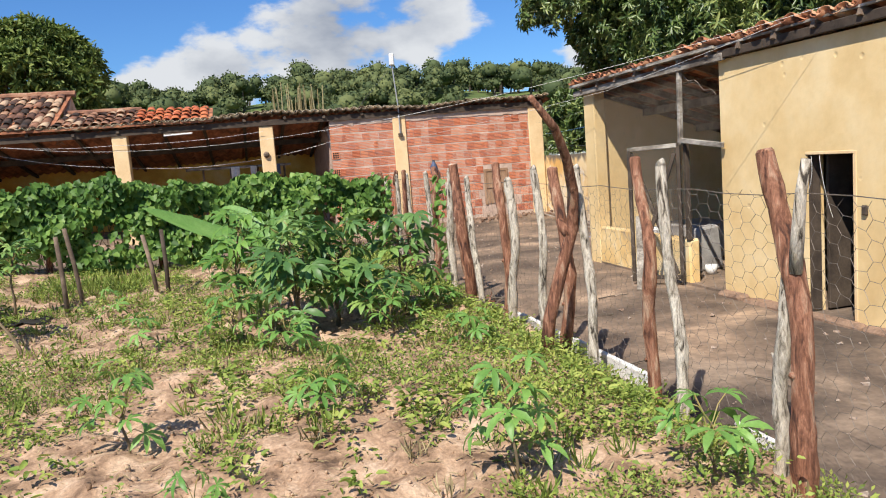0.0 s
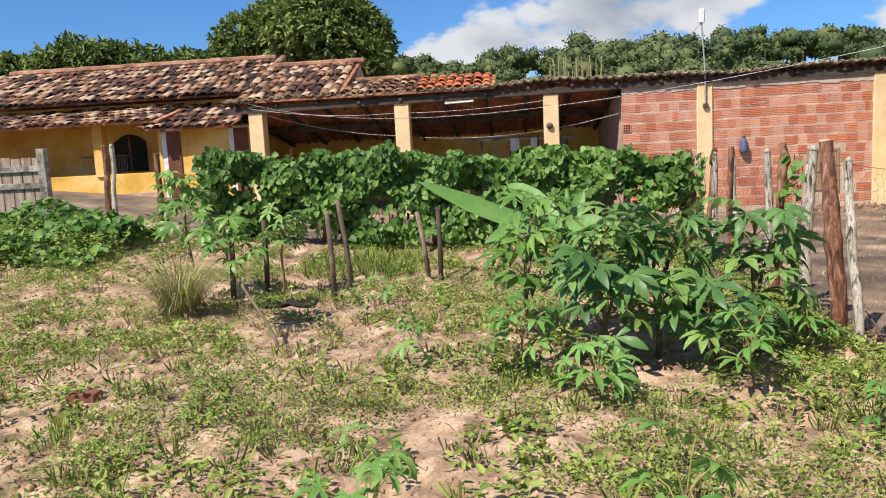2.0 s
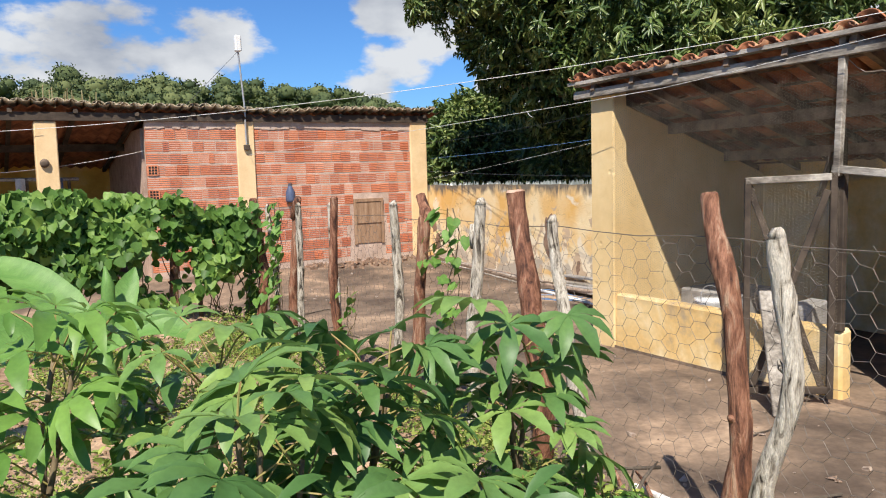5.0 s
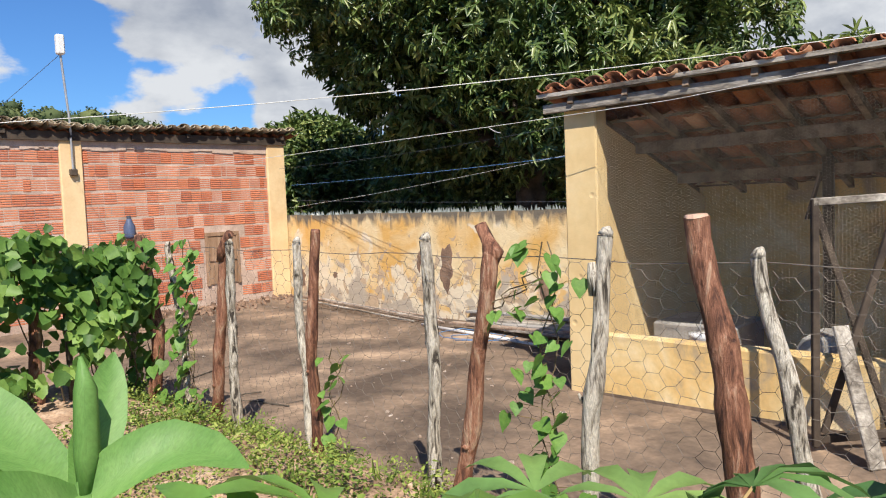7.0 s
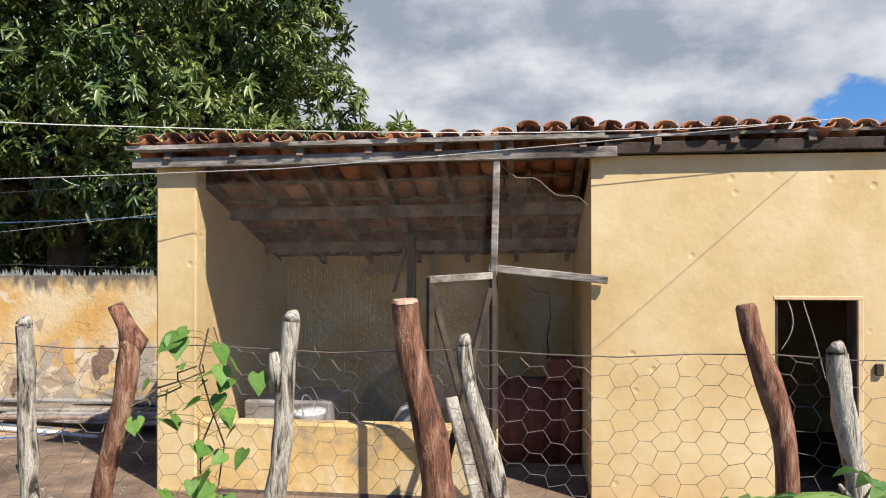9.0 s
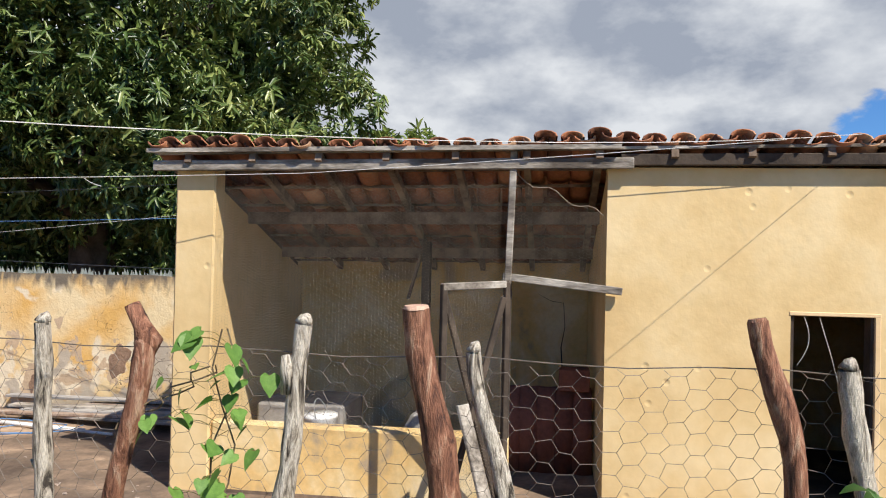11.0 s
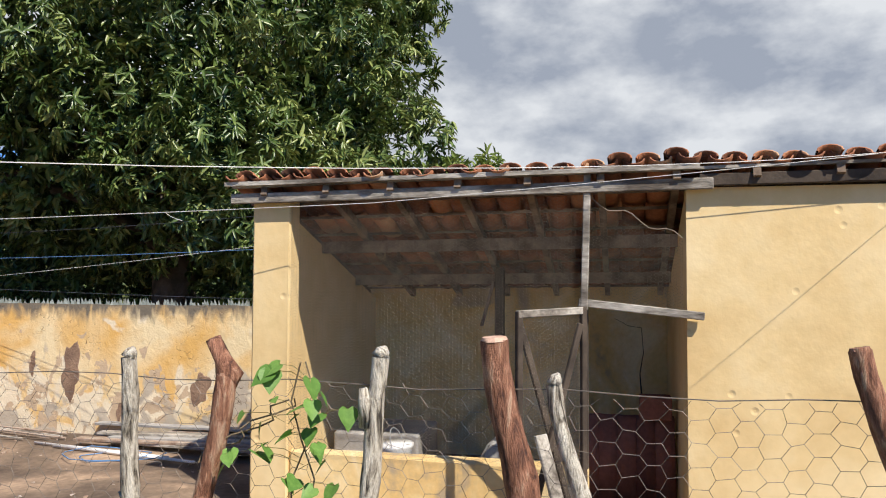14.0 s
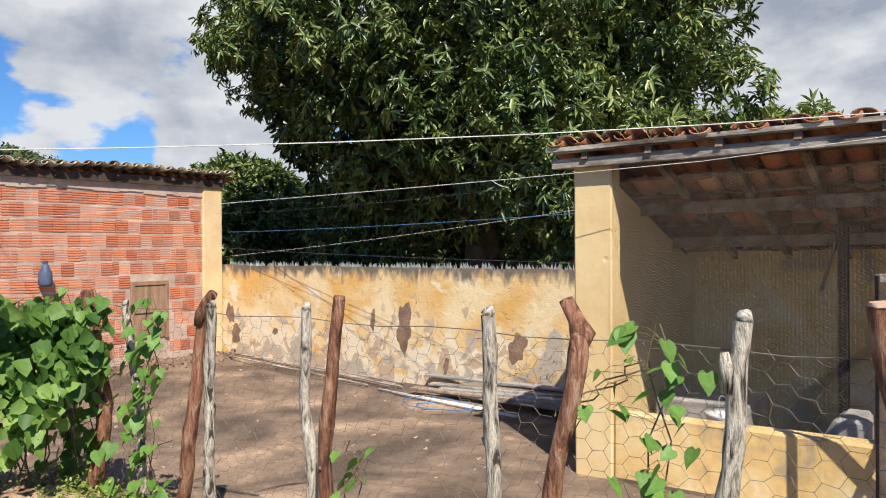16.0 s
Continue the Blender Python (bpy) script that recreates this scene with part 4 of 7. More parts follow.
part("hole_back", Geo().box(7.14, 7.38, SHED + 0.02, SHED + 0.034, 0.02, 0.25), black_m, hole)
jug = thing("hanging_jug", "small blue plastic jug hung on the brick wall", "jug", at=(4.98, SHED - 0.06, 1.2))
part("jug_body", Geo().tube([(4.98, SHED - 0.08, 1.16), (4.98, SHED - 0.08, 1.2), (4.98, SHED - 0.08, 1.36), (4.98, SHED - 0.08, 1.44), (4.98, SHED - 0.08, 1.48)], [0.08, 0.095, 0.09, 0.05, 0.04], 12), blue_m, jug, smooth=True)
part("jug_cap", Geo().tube([(4.98, SHED - 0.08, 1.48), (4.98, SHED - 0.08, 1.53)], 0.035, 10), dark_cable, jug)

pole = thing("antenna_pole", "thin steel pole with a white radio unit at its top", "antenna", at=(4.13, SHED - 0.08, 2.2))
part("pole_shaft", Geo().tube([(4.16, SHED - 0.08, 2.2), (4.15, SHED - 0.1, 3.0), (4.08, SHED - 0.1, 4.02)], 0.017, 8), steel_m, pole)
part("pole_bracket", Geo().box(4.11, 4.22, SHED - 0.11, SHED - 0.04, 2.18, 2.28), dark_wood, pole, bevel=0.01)
part("radio_unit", Geo().box(4.02, 4.14, SHED - 0.16, SHED - 0.06, 4.0, 4.30), plastic_m, pole, bevel=0.02)
part("guy_wire", Geo().tube([(4.07, SHED - 0.1, 4.0), (3.0, SHED + 1.5, 2.7)], 0.004, 4), dark_cable, pole)
lamp = thing("fluorescent_lamp", "unlit white tube lamp under the shed eave", "lamp", at=(-1.25, SHED - 0.1, 2.62))
part("tube", Geo().tube([(-1.6, SHED - 0.12, 2.60), (-0.95, SHED - 0.12, 2.62)], 0.018, 8), plastic_m, lamp)
part("lamp_bracket", Geo().box(-1.6, -0.95, SHED - 0.12, SHED - 0.04, 2.625, 2.65), grey_wood, lamp)
meter = thing("wall_lamp_dish", "round grey fitting on the column", "fitting", at=(0.72, SHED - 0.06, 2.0))
part("dish", Geo().tube([(0.74, SHED - 0.04, 1.98), (0.74, SHED - 0.09, 1.98), (0.74, SHED - 0.12, 1.98)], [0.07, 0.075, 0.04], 14), rafter_m, meter, smooth=True)

# drying rack and washing under the shed
rack = thing("wooden_rack", "rough pole rack standing in the shed's shade", "rack", at=(0.2, 20.6, -0.1))
for px0 in (-0.9, -0.2, 0.5, 1.2):
    part("leg", Geo().tube([(px0, 20.6, -0.2), (px0 + 0.03, 20.6, 1.75)], 0.03, 6), rafter_m, rack)
part("rail", Geo().tube([(-1.3, 20.6, 1.76), (1.4, 20.6, 1.72)], 0.035, 6), grey_wood, rack)
for cx, w, h, m_ in ((-0.05, 0.22, 0.3, white_m), (0.42, 0.16, 0.22, white_m), (1.02, 0.2, 0.28, blue_m)):
    cl = thing("hung_cloth", "small washed cloth hung over the rack", "cloth", "washing in the shed", at=(cx, 20.52, 1.4))
    g = Geo()
    for i in range(6):
        for j in range(5):
            g.v.append((cx + w * (i / 5 - 0.5), 20.52 + 0.02 * math.sin(i * 1.7) - 0.01 * j, 1.75 - h * j / 4))
    g.f += [(j * 1 + i * 5, j + i * 5 + 1, j + i * 5 + 6, j + i * 5 + 5) for i in range(5) for j in range(4)]
    part("cloth_sheet", g, m_, cl, smooth=True)
bottle = thing("hung_bottle", "brown bottle hung from the shed line", "bottle", at=(-3.05, 19.0, 1.5))
part("bottle_body", Geo().tube([(-3.1, 18.9, 1.45), (-3.1, 18.9, 1.62), (-3.1, 18.9, 1.7), (-3.1, 18.9, 1.78)], [0.05, 0.05, 0.02, 0.018], 10), bark_red, bottle, smooth=True)

# ---- tiled roofs behind the shed and the old house ----
def tiled_slope(g, x0, x1, y0, z0, y1, z1, rng, step=0.215, course=0.40, r=0.105, left=None, right=None):
    """Cover tiles up a slope that faces -y; left and right give the hips' x at each height."""
    n = max(1, int(math.hypot(y1 - y0, z1 - z0) / course))
    ang = math.atan2(z1 - z0, y1 - y0)
    for j in range(n):
        f = j / n
        a, b = (left(f) if left else x0), (right(f) if right else x1)
        x = a
        while x < b:
            m = Matrix.Translation((x + rng.uniform(-0.012, 0.012), y0 + (y1 - y0) * f + rng.uniform(-0.06, 0.06), z0 + (z1 - z0) * f + 0.02 + rng.uniform(-0.012, 0.015) + 0.04 * noise3(Vector((x, j * 0.3, 0))))) @ Matrix.Rotation(radians(90), 4, "Z") @ Matrix.Rotation(-ang + 0.05 + rng.uniform(-0.05, 0.05), 4, "Y") @ Matrix.Rotation(rng.uniform(-0.07, 0.07), 4, "Z")
            tile_geo(g, m, length=course * 1.2, r0=r, r1=r * 0.82, n=5)
            x += step


def slab(x0, x1, y0, z0, y1, z1, t=0.05):
    p = [(x0, y0, z0), (x1, y0, z0), (x1, y1, z1), (x0, y1, z1)]
    return Geo().add(p + [(a, b, c - t) for a, b, c in p], [(0, 1, 2, 3), (7, 6, 5, 4), (0, 4, 5, 1), (1, 5, 6, 2), (2, 6, 7, 3), (3, 7, 4, 0)])


ro = random.Random(21)
kitchen = thing("kitchen_roof", "patched old clay-tile roof rising behind the shed eave", "roof", at=(-4, 21, 2.8))
part("roof_deck", slab(-6.35, -4.0, 18.9, 2.91, 21.6, 3.92), tile_m, kitchen)
part("roof_deck", slab(-4.0, -0.45, 18.9, 2.91, 20.6, 3.33), tile_m, kitchen)
g = Geo()
tiled_slope(g, -6.35, -4.0, 18.9, 2.93, 21.6, 3.94, ro)
tiled_slope(g, -3.95, -2.2, 18.9, 2.93, 20.6, 3.35, ro)
part("old_tiles", g, tile_old, kitchen, "mottled old clay tiles", smooth=True, kind="stuff")
g = Geo()
tiled_slope(g, -2.15, -0.45, 18.9, 2.93, 20.6, 3.37, ro)
part("new_tiles", g, tile_red, kitchen, "patch of bright new red tiles", smooth=True, kind="stuff")
part("ridge_course", Geo().tube([(-6.3 + 0.3 * i, 21.65, 3.98 + 0.01 * (i % 2)) for i in range(9)], 0.09, 8), tile_old, kitchen)
part("ridge_course", Geo().tube([(-4.0 + 0.3 * i, 20.65, 3.39 + 0.01 * (i % 2)) for i in range(7)], 0.07, 8), tile_old, kitchen)
part("gable", Geo().add([(-4.0, 19.6, 2.6), (-4.0, 23.6, 2.6), (-4.0, 21.6, 3.9), (-4.1, 19.6, 2.6), (-4.1, 23.6, 2.6), (-4.1, 21.6, 3.9)], [(0, 1, 2), (5, 4, 3), (0, 2, 5, 3), (1, 4, 5, 2)]), mortar, kitchen)

HZ = 0.72


def arch_panel(x0, x1, y0, y1, z0, z1, rise, n=12):
    """A flat panel with a shallow arched head."""
    rim = [(x0, z0), (x1, z0)] + [(x1 + (x0 - x1) * i / n, z1 + rise * math.sin(math.pi * i / n)) for i in range(n + 1)]
    k = len(rim)
    g = Geo()
    g.v = [(x, y0, z) for x, z in rim] + [(x, y1, z) for x, z in rim]
    g.f = [tuple(range(k)), tuple(reversed(range(k, 2 * k)))] + [(i, k + i, k + (i + 1) % k, (i + 1) % k) for i in range(k)]
    return g


house = thing("farmhouse", "old ochre farmhouse with a porch and mossy clay-tile roofs", "house", at=(-11.5, 22, HZ))
g = Geo()
g.box(-18, -6.7, 21.6, 21.8, HZ - 0.6, 3.22).box(-6.9, -6.7, 21.8, 26.4, HZ - 0.6, 3.22).box(-18, -17.8, 21.8, 26.4, HZ - 0.6, 3.22).box(-18, -6.7, 26.4, 26.6, HZ - 0.6, 3.22)
part("wall", g, ochre, house, "ochre-painted wall")
part("wall", Geo().box(-8.95, -6.55, 20.0, 20.2, HZ - 0.6, 2.46).box(-8.95, -8.8, 20.2, 21.6, HZ - 0.6, 2.5), ochre, house, "ochre wing wall with flaking limewash", bevel=0.01)
part("parapet", Geo().box(-18, -8.95, 19.98, 20.12, HZ - 0.6, HZ + 0.66), ochre, house, "low ochre porch parapet", bevel=0.01)
part("parapet_foot", Geo().box(-18, -8.96, 19.94, 20.1, HZ - 0.5, HZ + 0.16), mortar, house, "stained footing")
for cx in (-17.0, -13.6, -10.5):
    part("porch_column", Geo().box(cx - 0.13, cx + 0.13, 19.92, 20.18, HZ + 0.6, 2.64), ochre, house, bevel=0.012)
for i in range(18):
    xx = -11.0 + i * 0.068
    part("porch_railing_bar", Geo().tube([(xx, 20.05, HZ + 0.7), (xx, 20.05, HZ + 1.12)], 0.008, 4), dark_wood, house)
part("porch_rail", Geo().tube([(-11.05, 20.05, HZ + 1.12), (-9.75, 20.05, HZ + 1.12)], 0.014, 5), dark_wood, house)
win = part("window", arch_panel(-10.95, -10.05, 21.55, 21.62, HZ + 0.70, HZ + 1.50, 0.2), black_m, house, "arched dark window opening")
part("shutter_gap", Geo().box(-10.53, -10.47, 21.53, 21.555, HZ + 0.72, HZ + 1.66), door_m, win)
for x0, x1 in ((-8.72, -8.36), (-6.98, -6.62)):
    d_ = part("door", Geo().box(x0, x1, 19.965, 20.02, HZ + 0.0, HZ + 1.65), door_m, house, "brown wooden door", bevel=0.01)
    part("door_surround", Geo().box(x0 - 0.12, x0, 19.98, 20.03, HZ, HZ + 1.75).box(x0 - 0.12, x1 + 0.06, 19.98, 20.03, HZ + 1.65, HZ + 1.78), white_m, d_, "whitewashed surround")
part("roof_deck", slab(-18.4, -6.75, 21.1, 3.30, 24.1, 4.46), tile_m, house, "roof deck")
part("roof_deck", slab(-18.4, -6.75, 27.1, 3.30, 24.1, 4.46), tile_m, house, "roof deck")
g = Geo()
tiled_slope(g, -18.4, -6.8, 21.0, 3.30, 24.1, 4.48, ro, left=lambda f: -18.4 + 2.9 * f)
part("roof_tiles", g, tile_old, house, "mottled mossy clay tiles", smooth=True, kind="stuff")
part("ridge_cap", Geo().tube([(-15.4 + 0.35 * i, 24.1, 4.53 + 0.015 * (i % 2)) for i in range(25)], 0.10, 8), tile_old, house)
part("verge", Geo().tube([(-6.78, 21.0 + 0.31 * i, 3.35 + 0.118 * i) for i in range(11)], 0.09, 7), tile_old, house)
part("roof_deck", slab(-18.2, -8.7, 19.6, 2.64, 21.65, 3.10), tile_m, house, "porch roof deck")
g = Geo()
tiled_slope(g, -18.2, -8.8, 19.5, 2.64, 21.65, 3.12, ro)
part("porch_tiles", g, tile_old, house, "mossy porch tiles", smooth=True, kind="stuff")
part("roof_deck", slab(-9.15, -6.3, 19.6, 2.44, 21.65, 3.08), tile_m, house, "wing roof deck")
g = Geo()
tiled_slope(g, -9.15, -6.35, 19.5, 2.44, 21.65, 3.10, ro, left=lambda f: -9.15 + 0.7 * f)
part("wing_tiles", g, tile_old, house, "pale worn wing tiles", smooth=True, kind="stuff")
part("gable", Geo().add([(-6.8, 21.1, 3.2), (-6.8, 27.0, 3.2), (-6.8, 24.1, 4.4), (-6.95, 21.1, 3.2), (-6.95, 27.0, 3.2), (-6.95, 24.1, 4.4)], [(0, 1, 2), (5, 4, 3), (0, 2, 5, 3), (1, 4, 5, 2)]), ochre, house)

# ---- fence of rough stakes and wide-meshed wire ----
def stake(x, ys, z0, z1, r, grey, lean, rng, side=0.0):
    """A peeled branch: bent shaft through four stations, knots, worn or sawn head."""
    t = thing("fence_stake", "bleached grey weathered fence stake" if grey else "reddish-brown fence stake with a sawn top", "stake", "garden fence stakes", at=(x, ys[0], z0))
    n = 20
    pts, rad = [], []
    ph = rng.uniform(0, 6)
    for i in range(n + 1):
        f = i / n
        k = min(int(f * 3), 2)
        u = f * 3 - k
        a, b, c, d = ys[max(k - 1, 0)], ys[k], ys[k + 1], ys[min(k + 2, 3)]
        y = 0.5 * (2 * b + (c - a) * u + (2 * a - 5 * b + 4 * c - d) * u * u + (3 * b - a - 3 * c + d) * u ** 3)
        y += 0.008 * math.sin(f * 15 + ph)
        pts.append((x + lean * f + side * f + 0.014 * math.sin(f * 7 + ph), y, z0 - 0.15 + (z1 - z0 + 0.15) * f))
        knot = 0.22 * max(0, math.sin(f * 11 + ph * 2)) ** 6 + 0.14 * max(0, math.sin(f * 19 + ph)) ** 8
        rad.append(r * (1.16 - 0.22 * f) * (1 + knot + rng.uniform(-0.05, 0.05)))
    g = Geo().tube(pts, rad, 12, rough=0.07 if grey else 0.035, rng=rng, caps=False)
    if grey:
        rad_tip = Vector(pts[-1])
        g.tube([rad_tip, rad_tip + Vector((0.004, -0.01, 0.03)), rad_tip + Vector((0.008, -0.02, 0.045))], [rad[-1], rad[-1] * 0.7, rad[-1] * 0.2], 12, rough=0.15, rng=rng)
    part("shaft", g, bark_grey if grey else bark_red, t, smooth=True)
    if not grey:
        c = Vector(pts[-1])
        d = (c - Vector(pts[-2])).normalized()
        hd = Geo().tube([c - d * 0.004, c + d * 0.012], [rad[-1] * 0.99, rad[-1] * 0.82], 12, rough=0.06, rng=rng)
        part("sawn_end", hd, cut_wood if r > 0.055 else bark_red, t)
        kf = rng.randint(5, 11)
        kp = Vector(pts[kf])
        part("knot", Geo().tube([kp, kp + Vector((-rad[kf] * 1.05, rng.uniform(-0.02, 0.02), 0.012)), kp + Vector((-rad[kf] * 1.25, 0, 0.02))], [r * 0.5, r * 0.42, r * 0.2], 7, rough=0.15, rng=rng), bark_red, t, smooth=True)
    else:
        kf = rng.randint(8, 13)
        kp = Vector(pts[kf])
        part("stub", Geo().tube([kp, kp + Vector((rng.uniform(-0.01, 0.01), rad[kf] * 1.3, 0.03)), kp + Vector((0, rad[kf] * 1.7, 0.06))], [r * 0.5, r * 0.35, r * 0.15], 7, rough=0.15, rng=rng), bark_grey, t, smooth=True)
    return t, pts, rad


rs = random.Random(17)


def fence(ys, top, r, grey, lean=0.0, x=2.60):
    return stake(x, ys, garden_z(2.6, ys[0]), top, r, grey, lean, rs)[0]


front = fence((2.67, 2.65, 2.72, 2.89), 1.48, 0.050, 0)
part("fork", Geo().tube([(2.6, 2.70, 0.90), (2.59, 2.665, 1.1), (2.59, 2.64, 1.28), (2.6, 2.615, 1.44)], [0.036, 0.031, 0.028, 0.021], 10, rough=0.08, rng=rs), bark_grey, front, smooth=True)
fence((2.86, 2.83, 2.79, 2.76), 0.90, 0.034, 1)
fence((3.70, 3.74, 3.81, 3.85), 1.42, 0.033, 1)
fence((4.06, 4.09, 4.03, 4.21), 1.47, 0.038, 0)
fence((4.93, 4.95, 5.01, 5.07), 1.40, 0.034, 1)
fence((5.53, 5.39, 5.40, 5.53), 1.41, 0.045, 0)
fence((5.90, 5.91, 5.89, 6.00), 1.40, 0.034, 1)
fence((6.83, 6.71, 6.60, 6.69), 1.29, 0.040, 1)
fence((6.95, 6.86, 6.87, 7.01), 1.465, 0.044, 0)
fence((7.85, 7.90, 8.00, 8.13), 1.30, 0.034, 1)
fence((8.27, 8.19, 8.25, 8.36), 1.48, 0.060, 0, -0.09)
forked = fence((9.02, 8.97, 8.905, 8.86), 1.39, 0.040, 1)
part("fork", Geo().tube([(2.6, 8.905, 1.10), (2.59, 8.915, 1.19), (2.59, 8.93, 1.26)], [0.040, 0.034, 0.018], 9, rough=0.12, rng=rs), bark_grey, forked, smooth=True)
bent = fence((9.86, 9.78, 9.67, 9.56), 1.29, 0.043, 0)
part("bent_head", Geo().tube([(2.61, 9.575, 1.24), (2.61, 9.56, 1.29), (2.61, 9.595, 1.36), (2.61, 9.645, 1.45)], [0.044, 0.056, 0.040, 0.036], 10, rough=0.10, rng=rs), bark_red, bent, smooth=True)
fence((10.05, 10.04, 10.05, 10.06), 1.36, 0.036, 1)
fence((11.13, 11.08, 11.02, 10.93), 1.42, 0.036, 0, -0.08, 2.53)
fence((11.25, 11.28, 11.34, 11.31), 1.33, 0.030, 1)
hooked = fence((12.62, 12.46, 12.37, 12.31), 1.24, 0.042, 0)
part("bent_head", Geo().tube([(2.6, 12.32, 1.18), (2.6, 12.30, 1.26), (2.6, 12.24, 1.34), (2.6, 12.18, 1.40)], [0.042, 0.044, 0.040, 0.034], 10, rough=0.08, rng=rs), bark_red, hooked, smooth=True)
fence((12.20, 12.21, 12.24, 12.20), 1.31, 0.034, 1)
fence((12.93, 12.98, 13.07, 13.16), 1.28, 0.030, 1)
fence((13.62, 13.50, 13.54, 13.67), 1.37, 0.052, 0)
fence((13.90, 13.90, 13.89, 13.89), 1.25, 0.034, 1)
crook = thing("crooked_branch", "long crooked brown branch propped on the fence", "branch", "garden fence stakes", at=(2.3, 5.15, 0))
part("limb", Geo().tube([(2.27, 5.16, -0.12), (2.32, 5.13, 0.25), (2.42, 5.09, 0.62), (2.52, 5.05, 0.95), (2.50, 4.96, 1.25), (2.40, 4.82, 1.5), (2.26, 4.68, 1.72), (2.02, 4.5, 1.93)], [0.055, 0.05, 0.05, 0.046, 0.042, 0.036, 0.032, 0.022], 10, rough=0.06, rng=rs), bark_red, crook, smooth=True)
part("side_knot", Geo().tube([(2.5, 5.06, 0.9), (2.46, 5.1, 0.97), (2.43, 5.12, 1.03)], [0.045, 0.035, 0.015], 8, rough=0.12, rng=rs), bark_red, crook, smooth=True)

rng_f = random.Random(9)
g = Geo()
hexnet(g, (2.655, 1.2, -0.24), (0, 1, 0), (0, 0, 1), 12.7, 1.52, 0.118, 0.090, 0.0013, 0.008, rng_f, bow=0.8)
fence_net = tagged(part("fence_wire", g, wire_m, None, "slack rusty wide-meshed hexagonal fence wire"), category="wire fence")
g = Geo()
g.tube([(2.655, 1.2 + i * 0.3, 1.265 + 0.012 * math.sin(i * 1.7)) for i in range(43)], 0.0028, 5)
part("top_strand", g, wire_m, fence_net)

# white boards along the bed's edge
for y0, y1, x, z in ((5.8, 7.1, 2.80, -0.17), (4.5, 5.75, 2.80, -0.15), (7.2, 7.7, 2.82, -0.2), (2.95, 3.55, 2.86, -0.2)):
    b = thing("white_edging", "white-painted board laid along the garden bed", "edging", "white garden edging", at=(x, (y0 + y1) / 2, -0.3))
    part("board", Geo().box(x - 0.02, x + 0.02, y0, y1, -0.33, z + 0.04, jitter=0.012), white_m, b, bevel=0.006)

# dry sticks heaped at the fence foot
for i in range(16):
    y, a = 7.7 + rs.uniform(-0.35, 0.5), rs.uniform(0, 3.1)
    L_ = rs.uniform(0.25, 0.6)
    st = thing("dry_stick", "dry broken stick heaped at the fence foot", "stick", "brushwood heap", at=(2.6, y, -0.15))
    c = Vector((2.62 + rs.uniform(-0.15, 0.22), y, -0.2 + rs.uniform(0, 0.16)))
    d = Vector((math.cos(a), math.sin(a), rs.uniform(-0.1, 0.45))) * L_ * 0.5
    part("stick_body", Geo().tube([c - d, c + Vector((0.02, 0.02, 0.02)), c + d], [0.012, 0.010, 0.005], 6, rough=0.1, rng=rs), trunk_m if i % 3 else bark_red, st, smooth=True)

# ---- lines and cables ----
def cable(name, label, a, b, sag, r, mat, n=24):
    a, b = Vector(a), Vector(b)
    pts = [a.lerp(b, i / n) - Vector((0, 0, sag * 4 * (i / n) * (1 - i / n))) for i in range(n + 1)]
    tagged(part(name, Geo().tube(pts, r, 5), mat, None, label), category="cable", group="overhead lines")


cable("clothes_line", "white cable strung along the outbuilding's eave", (5.33, 6.12, 2.62), (5.31, 9.8, 2.345), 0.01, 0.0028, cable_m)
cable("clothes_line", "white cable strung from the eave to the shed column", (5.31, 9.8, 2.345), (4.2, 19.0, 2.09), 0.03, 0.0028, cable_m)
cable("cable_tail", "frayed loose end of the white cable", (5.1, 11.55, 2.27), (5.02, 11.35, 2.20), 0.01, 0.003, cable_m, 4)
cable("clothes_line", "thin line from the shed column to the outbuilding", (7.95, 18.98, 2.30), (6.4, 11.05, 2.38), 0.06, 0.002, dark_cable)
cable("overhead_cable", "white overhead cable crossing the yard", (5.33, 5.6, 2.66), (-6.2, 18.9, 2.86), 0.72, 0.0022, cable_m)
cable("clothes_line", "blue line from the shed to the outbuilding", (8.15, 18.9, 1.98), (6.6, 11.05, 2.05), 0.03, 0.003, blue_line)
cable("clothes_line", "thin dark line between shed and outbuilding", (8.15, 18.95, 1.55), (6.9, 11.05, 2.15), 0.04, 0.0022, cable_m)
cable("clothes_line", "thin line between shed and outbuilding", (8.15, 18.95, 1.70), (7.2, 11.05, 1.50), 0.03, 0.0025, dark_cable)
cable("shed_cable", "pale cable slung along the shed columns", (-6.2, 18.95, 2.75), (-2.8, 18.95, 2.45), 0.10, 0.004, cable_m)
cable("shed_cable", "pale cable slung along the shed columns", (-2.8, 18.95, 2.45), (0.7, 18.95, 2.55), 0.06, 0.004, cable_m)
cable("shed_cable", "pale cable slung along the shed columns", (-6.2, 19.2, 2.7), (-2.8, 19.4, 1.95), 0.12, 0.004, cable_m)
cable("shed_cable", "pale cable slung along the shed columns", (-2.8, 19.4, 1.95), (2.4, 19.3, 2.2), 0.25, 0.004, cable_m)
